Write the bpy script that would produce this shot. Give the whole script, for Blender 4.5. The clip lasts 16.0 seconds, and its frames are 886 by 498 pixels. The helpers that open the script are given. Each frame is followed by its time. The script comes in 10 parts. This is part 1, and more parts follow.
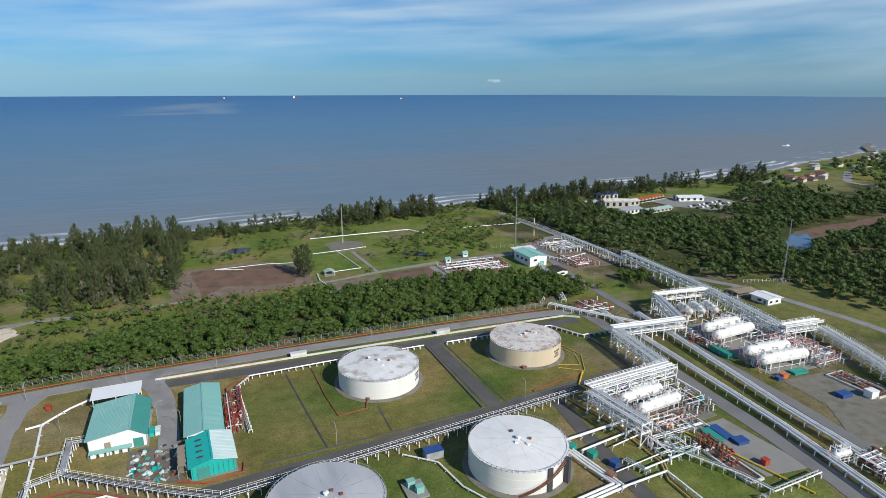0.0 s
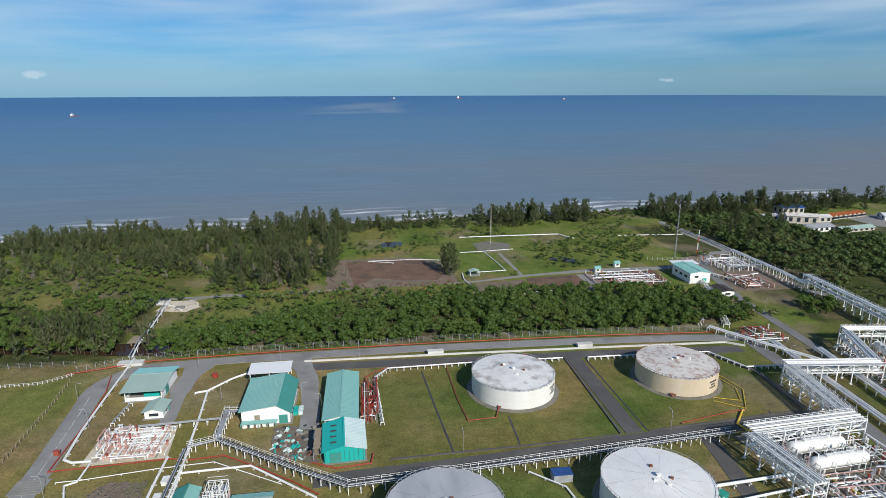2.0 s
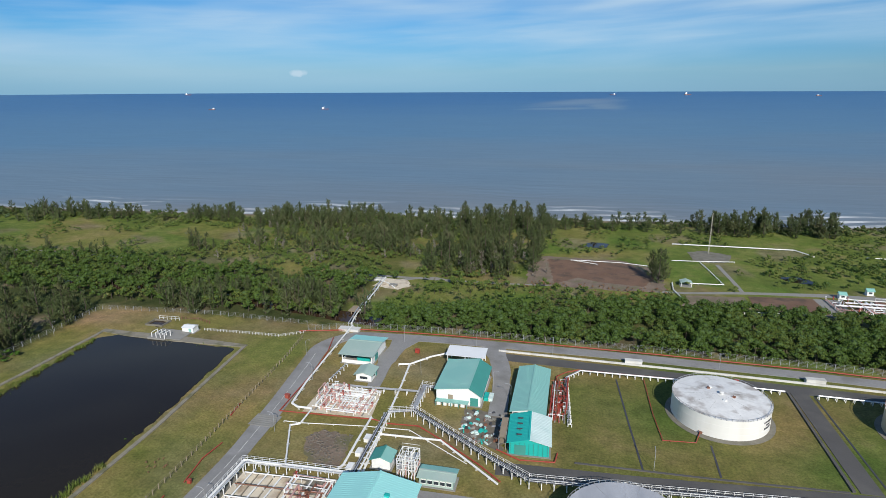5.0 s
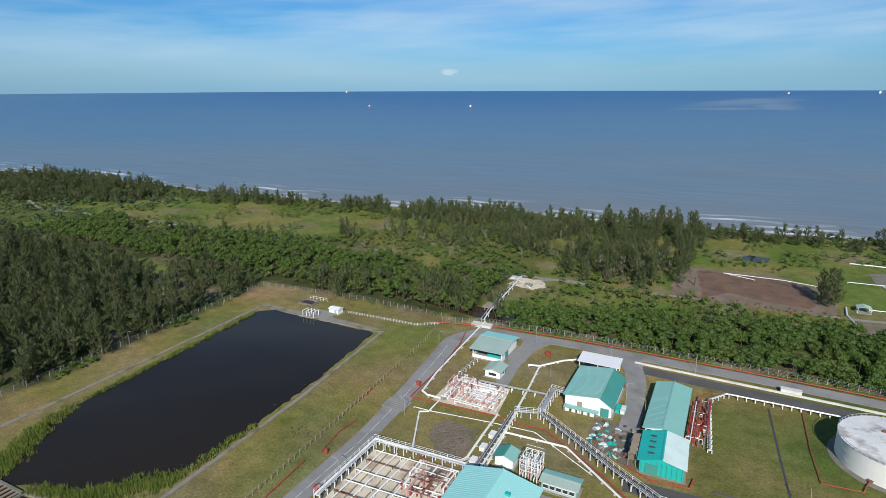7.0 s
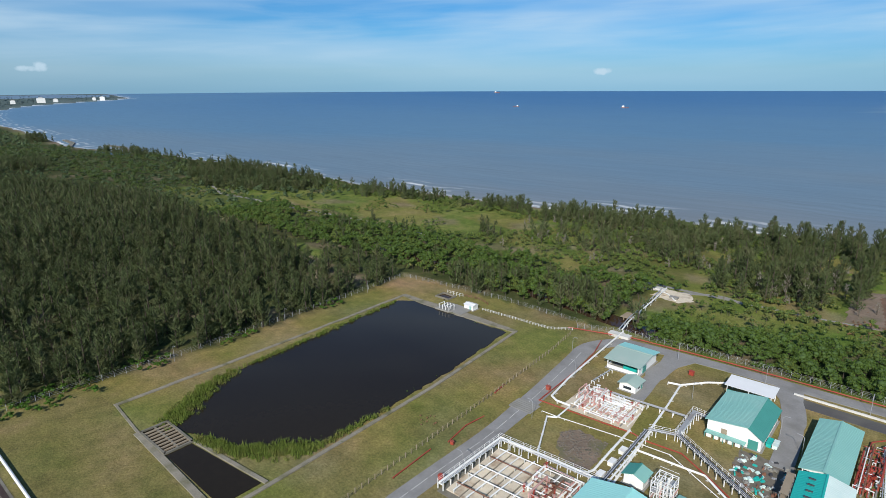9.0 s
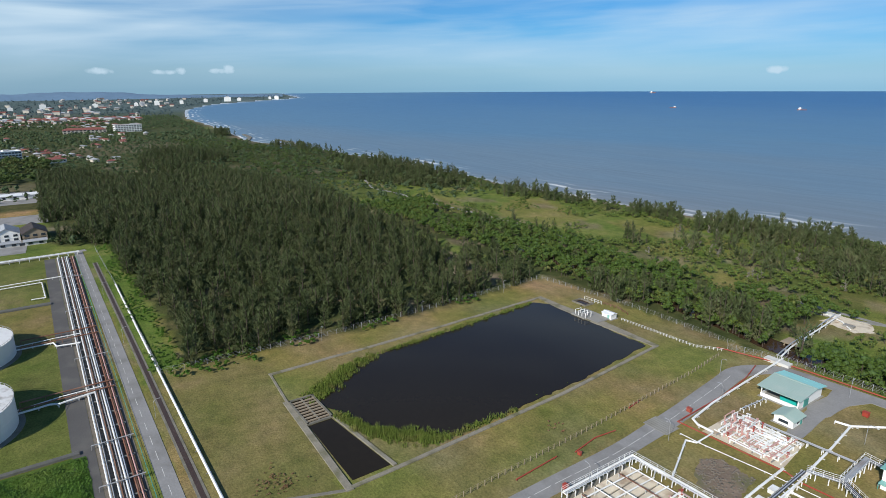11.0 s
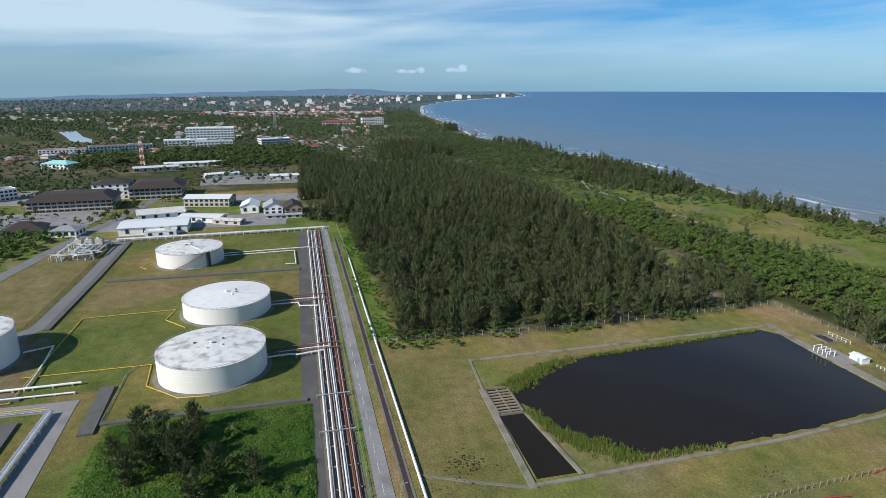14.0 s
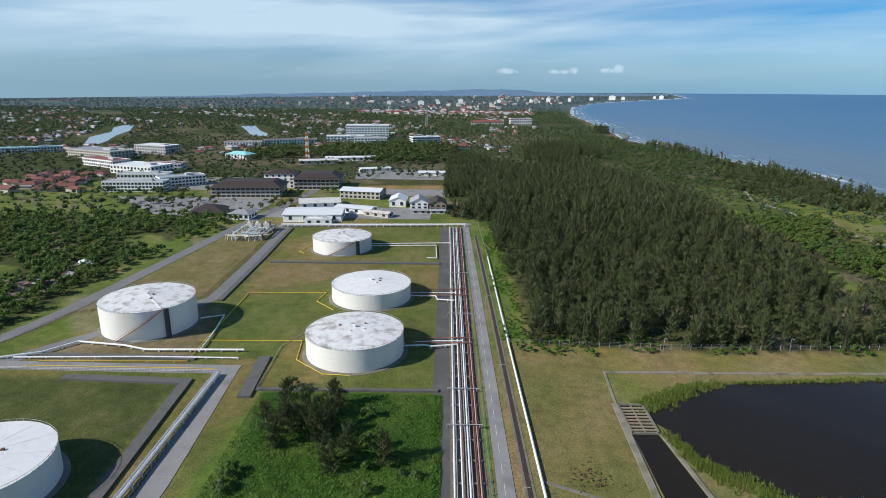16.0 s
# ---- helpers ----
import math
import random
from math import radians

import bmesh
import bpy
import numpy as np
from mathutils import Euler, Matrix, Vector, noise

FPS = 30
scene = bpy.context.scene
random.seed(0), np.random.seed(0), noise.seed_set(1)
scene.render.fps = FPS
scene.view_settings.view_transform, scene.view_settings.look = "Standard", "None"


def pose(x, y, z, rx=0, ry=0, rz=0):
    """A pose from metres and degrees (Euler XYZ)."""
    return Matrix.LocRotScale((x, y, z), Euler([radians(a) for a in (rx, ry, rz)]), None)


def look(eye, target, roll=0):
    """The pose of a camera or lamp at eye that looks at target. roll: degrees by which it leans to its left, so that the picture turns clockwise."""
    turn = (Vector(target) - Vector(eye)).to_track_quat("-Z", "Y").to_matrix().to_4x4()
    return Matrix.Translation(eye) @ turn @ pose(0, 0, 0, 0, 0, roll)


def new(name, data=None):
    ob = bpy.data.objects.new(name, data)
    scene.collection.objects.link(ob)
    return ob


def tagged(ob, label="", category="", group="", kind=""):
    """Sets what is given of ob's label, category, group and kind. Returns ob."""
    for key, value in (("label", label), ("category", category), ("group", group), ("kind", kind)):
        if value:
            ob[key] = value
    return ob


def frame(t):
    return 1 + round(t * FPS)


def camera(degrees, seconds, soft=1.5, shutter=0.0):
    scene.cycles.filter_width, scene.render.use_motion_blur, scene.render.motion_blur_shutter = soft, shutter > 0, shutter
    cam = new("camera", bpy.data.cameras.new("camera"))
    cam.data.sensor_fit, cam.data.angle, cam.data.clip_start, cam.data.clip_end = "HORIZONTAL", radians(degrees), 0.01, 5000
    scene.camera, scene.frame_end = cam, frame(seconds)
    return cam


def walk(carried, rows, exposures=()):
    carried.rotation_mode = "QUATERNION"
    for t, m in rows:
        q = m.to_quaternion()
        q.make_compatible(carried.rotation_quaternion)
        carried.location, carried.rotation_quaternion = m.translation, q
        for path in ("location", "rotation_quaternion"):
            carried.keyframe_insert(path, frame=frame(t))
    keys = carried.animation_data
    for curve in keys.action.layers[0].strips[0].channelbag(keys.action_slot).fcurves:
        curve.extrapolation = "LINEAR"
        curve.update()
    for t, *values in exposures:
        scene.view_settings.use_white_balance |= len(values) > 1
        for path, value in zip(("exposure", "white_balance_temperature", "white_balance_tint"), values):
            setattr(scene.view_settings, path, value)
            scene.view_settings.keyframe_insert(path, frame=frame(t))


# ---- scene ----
cam = camera(74.7, 16.0, soft=0.8)
EYE = 100.0
# seconds, x, y, pitch, roll, yaw
ROWS = [
    (0.0, -0.00, -0.00, -15.05, 0.13, -23.15),
    (0.5, 2.42, 2.27, -14.98, 0.29, -17.27),
    (1.0, 4.07, 3.79, -14.96, 0.28, -12.01),
    (1.5, 4.77, 4.96, -15.04, 0.12, -10.69),
    (2.0, 4.79, 4.95, -14.99, 0.17, -7.71),
    (2.5, 4.81, 4.93, -15.01, 0.12, -4.27),
    (3.0, 4.84, 4.90, -15.09, 0.07, -0.84),
    (3.5, 4.87, 4.87, -15.19, 0.03, 2.64),
    (4.0, 4.92, 4.84, -15.23, 0.07, 6.07),
    (6.5, 4.96, 4.82, -15.42, 0.21, 23.33),
    (7.0, 5.01, 4.79, -15.42, 0.15, 26.89),
    (7.5, 5.07, 4.77, -15.41, 0.26, 30.34),
    (8.0, 5.12, 4.75, -15.42, 0.24, 33.87),
    (8.5, 5.17, 4.73, -15.42, 0.18, 37.47),
    (9.0, 5.22, 4.73, -15.41, 0.10, 41.02),
    (11.5, 5.26, 4.73, -15.41, 0.10, 58.64),
    (12.0, 5.30, 4.73, -15.44, 0.04, 62.18),
    (12.5, 5.33, 4.73, -15.43, -0.10, 65.78),
    (13.0, 5.34, 4.74, -15.49, -0.11, 69.33),
    (13.5, 5.34, 4.74, -15.49, -0.20, 72.84),
    (14.0, 5.35, 4.73, -15.55, -0.24, 76.39),
    (14.5, 5.37, 4.72, -15.53, -0.35, 79.97),
    (15.0, 5.37, 4.71, -15.59, -0.38, 83.51),
    (15.5, 5.37, 4.69, -15.59, -0.45, 87.08),
    (16.0, 5.38, 4.69, -15.59, -0.55, 90.65),
]
walk(cam, [(t, pose(x, y, EYE, 90 + p, r, w)) for t, x, y, p, r, w in ROWS], exposures=[(0.0, -0.06), (2.0, -0.12), (4.0, -0.08), (7.0, -0.02), (12.0, 0.06), (16.0, 0.07)])

# ---- world, sun ----
SUN_EL, SUN_AZ = radians(33), math.atan2(0.62, -1.5)
world = bpy.data.worlds.new("sky")
scene.world = world
world.use_nodes = True
wn, wl = world.node_tree.nodes, world.node_tree.links
wn.clear()


def wnode(kind, **kw):
    n = wn.new(kind)
    for k, v in kw.items():
        n.inputs[k.replace("_", " ")].default_value = v
    return n


def wmath(op, a, b=0.0):
    n = wn.new("ShaderNodeMath")
    n.operation = op
    n.use_clamp = False
    for i, v in enumerate((a, b)):
        if isinstance(v, (int, float)):
            n.inputs[i].default_value = v
        else:
            wl.new(v, n.inputs[i])
    return n.outputs[0]


def wramp(fac, *stops):
    n = wn.new("ShaderNodeValToRGB")
    e = n.color_ramp.elements
    while len(e) < len(stops):
        e.new(0.5)
    for el, (p, c) in zip(e, stops):
        el.position, el.color = p, (*c, 1) if len(c) == 3 else c
    wl.new(fac, n.inputs[0])
    return n


sky = wn.new("ShaderNodeTexSky")
sky.sky_type, sky.sun_disc = "NISHITA", False
sky.sun_elevation, sky.sun_rotation = SUN_EL, SUN_AZ
sky.air_density, sky.dust_density, sky.ozone_density = 1.0, 0.25, 2.0
wtc = wn.new("ShaderNodeTexCoord")
wsep = wn.new("ShaderNodeSeparateXYZ")
wl.new(wtc.outputs["Generated"], wsep.inputs[0])
up_z = wmath("MAXIMUM", wsep.outputs["Z"], 0.0)
sky_dir = wn.new("ShaderNodeCombineXYZ")
wl.new(wsep.outputs["X"], sky_dir.inputs[0])
wl.new(wsep.outputs["Y"], sky_dir.inputs[1])
wl.new(wmath("MAXIMUM", wsep.outputs["Z"], 0.03), sky_dir.inputs[2])
wl.new(sky_dir.outputs[0], sky.inputs["Vector"])
heading = wmath("ARCTAN2", wsep.outputs["X"], wsep.outputs["Y"])


def cirrus(across, high, lift, detail, lo, hi):
    """Streaks of high cloud drawn out along the horizon, slightly rising."""
    c = wn.new("ShaderNodeCombineXYZ")
    wl.new(wmath("MULTIPLY", heading, across), c.inputs[0])
    wl.new(wmath("MULTIPLY", wmath("ADD", up_z, wmath("MULTIPLY", heading, lift)), high), c.inputs[1])
    t = wn.new("ShaderNodeTexNoise")
    t.inputs["Scale"].default_value, t.inputs["Detail"].default_value = 1.0, detail
    t.inputs["Roughness"].default_value, t.inputs["Distortion"].default_value = 0.58, 0.35
    wl.new(c.outputs[0], t.inputs["Vector"])
    return wramp(t.outputs["Fac"], (lo, (0, 0, 0)), (hi, (1, 1, 1))).outputs[0]


veil = wmath("ADD", wmath("MULTIPLY", cirrus(1.3, 9.0, -0.05, 3.5, 0.40, 0.64), 0.78), wmath("MULTIPLY", cirrus(3.4, 38.0, -0.03, 7.0, 0.44, 0.80), 0.34))
veil_rise = wramp(up_z, (0.0, (0.05, 0.05, 0.05)), (0.03, (0.3, 0.3, 0.3)), (0.09, (0.95, 0.95, 0.95)), (0.26, (0.85, 0.85, 0.85)), (0.5, (0.12, 0.12, 0.12)))
west = wramp(wmath("SUBTRACT", 0.5, wmath("MULTIPLY", wsep.outputs["Y"], 0.5)), (0.0, (0.03, 0.03, 0.03)), (0.32, (0.03, 0.03, 0.03)), (0.55, (0.24, 0.24, 0.24)), (1.0, (0.32, 0.32, 0.32)))
west_rise = wramp(up_z, (0.0, (0.7, 0.7, 0.7)), (0.03, (0.95, 0.95, 0.95)), (0.2, (0.8, 0.8, 0.8)), (0.5, (0.12, 0.12, 0.12)))
veil_amount = wmath("MINIMUM", wmath("ADD", wmath("MULTIPLY", veil, veil_rise.outputs[0]), wmath("MULTIPLY", west.outputs[0], west_rise.outputs[0])), 0.92)
# small single cumulus heaps low over the sea and the far town: heading, height, half width, half height
heap_noise = wn.new("ShaderNodeTexNoise")
heap_noise.inputs["Scale"].default_value, heap_noise.inputs["Detail"].default_value = 70.0, 5.0
wl.new(wtc.outputs["Generated"], heap_noise.inputs["Vector"])
heap_amount = 0.0
for az_, el_, wide_, tall_ in ((-26.3, 1.55, 0.95, 0.36), (-84.6, 1.5, 1.2, 0.34), (-79.9, 1.45, 1.5, 0.26), (-78.5, 1.6, 0.5, 0.4), (-75.2, 1.6, 1.7, 0.30), (-74.6, 1.85, 0.7, 0.5), (28.0, 1.1, 0.7, 0.2)):
    du = wmath("DIVIDE", wmath("SUBTRACT", heading, radians(az_)), radians(wide_))
    dv = wmath("DIVIDE", wmath("SUBTRACT", wsep.outputs["Z"], math.sin(radians(el_))), radians(tall_))
    near_ = wmath("SUBTRACT", 1.0, wmath("ADD", wmath("MULTIPLY", du, du), wmath("MULTIPLY", dv, dv)))
    puff = wramp(wmath("ADD", near_, wmath("MULTIPLY", wmath("SUBTRACT", heap_noise.outputs["Fac"], 0.5), 2.2)), (0.0, (0, 0, 0)), (1.25, (1, 1, 1))).outputs[0]
    heap_amount = wmath("MAXIMUM", heap_amount, puff)
heap_amount = wmath("MULTIPLY", heap_amount, 0.8)
cloud_amount = wmath("MAXIMUM", veil_amount, heap_amount)
scaled = wn.new("ShaderNodeMix")
scaled.data_type, scaled.blend_type = "RGBA", "MULTIPLY"
scaled.inputs["Factor"].default_value = 1.0
wl.new(sky.outputs[0], scaled.inputs["A"])
low = wramp(up_z, (0.0, (0.29, 0.53, 0.93)), (0.03, (0.32, 0.58, 0.97)), (0.09, (0.245, 0.61, 1.0)), (0.4, (0.215, 0.64, 1.02)))
wl.new(low.outputs[0], scaled.inputs["B"])
mixc = wn.new("ShaderNodeMix")
mixc.data_type = "RGBA"
wl.new(cloud_amount, mixc.inputs["Factor"])
wl.new(scaled.outputs["Result"], mixc.inputs["A"])
mixc.inputs["B"].default_value = (5.9, 7.6, 9.0, 1)
background = wnode("ShaderNodeBackground", Strength=0.095)
wl.new(mixc.outputs["Result"], background.inputs["Color"])
wout = wn.new("ShaderNodeOutputWorld")
wl.new(background.outputs[0], wout.inputs[0])

sun = new("sun", bpy.data.lights.new("sun", "SUN"))
sun.data.energy, sun.data.angle, sun.data.color = 4.8, radians(0.6), (1.0, 0.955, 0.88)
sun.matrix_world = look((62, -150, 162.3 * math.tan(SUN_EL)), (0, 0, 0))

# ---- materials ----
def mat(name, base, rough=0.7, metal=0.0, var=0.18, scale=0.25, fine=6.0, bump=0.0, stain=None, stain_amount=0.5, stain_scale=0.12, spec=0.4, island=0.0, random_ob=0.0, stretch=(1, 1, 1)):
    """Base colour with broad and fine variation, optional stains of another colour, and relief."""
    m = bpy.data.materials.new(name)
    m.use_nodes = True
    n, l = m.node_tree.nodes, m.node_tree.links
    p = n["Principled BSDF"]
    p.inputs["Roughness"].default_value, p.inputs["Metallic"].default_value = rough, metal
    p.inputs["Specular IOR Level"].default_value = spec
    geo = n.new("ShaderNodeNewGeometry")
    mp = n.new("ShaderNodeMapping")
    mp.inputs["Scale"].default_value = stretch
    l.new(geo.outputs["Position"], mp.inputs[0])

    def nz(s, d):
        t = n.new("ShaderNodeTexNoise")
        t.inputs["Scale"].default_value, t.inputs["Detail"].default_value = s, d
        l.new(mp.outputs[0], t.inputs["Vector"])
        return t.outputs["Fac"]

    def ma(op, a, b):
        t = n.new("ShaderNodeMath")
        t.operation = op
        for i, v in enumerate((a, b)):
            if isinstance(v, (int, float)):
                t.inputs[i].default_value = v
            else:
                l.new(v, t.inputs[i])
        return t.outputs[0]

    big, small = nz(scale, 4), nz(fine, 3)
    value = ma("ADD", ma("MULTIPLY", ma("SUBTRACT", big, 0.5), 2.4 * var), ma("MULTIPLY", ma("SUBTRACT", small, 0.5), 1.6 * var))
    if island:
        value = ma("ADD", value, ma("MULTIPLY", ma("SUBTRACT", geo.outputs["Random Per Island"], 0.5), island))
    if random_ob:
        oi = n.new("ShaderNodeObjectInfo")
        value = ma("ADD", value, ma("MULTIPLY", ma("SUBTRACT", oi.outputs["Random"], 0.5), random_ob))
    hsv = n.new("ShaderNodeHueSaturation")
    hsv.inputs["Color"].default_value = (*base, 1)
    l.new(ma("ADD", value, 1.0), hsv.inputs["Value"])
    col = hsv.outputs[0]
    if stain:
        st = n.new("ShaderNodeValToRGB")
        st.color_ramp.elements[0].position, st.color_ramp.elements[1].position = 0.5, 0.68
        l.new(nz(stain_scale, 8), st.inputs[0])
        mx = n.new("ShaderNodeMix")
        mx.data_type = "RGBA"
        l.new(ma("MULTIPLY", st.outputs[0], stain_amount), mx.inputs["Factor"])
        l.new(col, mx.inputs["A"])
        mx.inputs["B"].default_value = (*stain, 1)
        col = mx.outputs["Result"]
    l.new(col, p.inputs["Base Color"])
    if bump:
        b = n.new("ShaderNodeBump")
        b.inputs["Strength"].default_value, b.inputs["Distance"].default_value = 0.6, bump
        l.new(small, b.inputs["Height"])
        l.new(b.outputs[0], p.inputs["Normal"])
    return m


def leaf_mat(name, base, other, var=0.26, scale=0.06, through_light=0.2, island=0.36):
    """Foliage: two greens mixed broadly, leaf to leaf variation, some light passing through."""
    m = mat(name, base, rough=0.6, var=var, scale=0.3, fine=1.2, stain=other, stain_amount=0.75, stain_scale=scale, spec=0.2, island=island)
    n, l = m.node_tree.nodes, m.node_tree.links
    p, out = n["Principled BSDF"], n["Material Output"]
    tr = n.new("ShaderNodeBsdfTranslucent")
    l.new(p.inputs["Base Color"].links[0].from_socket, tr.inputs["Color"])
    mx = n.new("ShaderNodeMixShader")
    mx.inputs[0].default_value = through_light
    l.new(p.outputs[0], mx.inputs[1])
    l.new(tr.outputs[0], mx.inputs[2])
    l.new(mx.outputs[0], out.inputs[0])
    return m


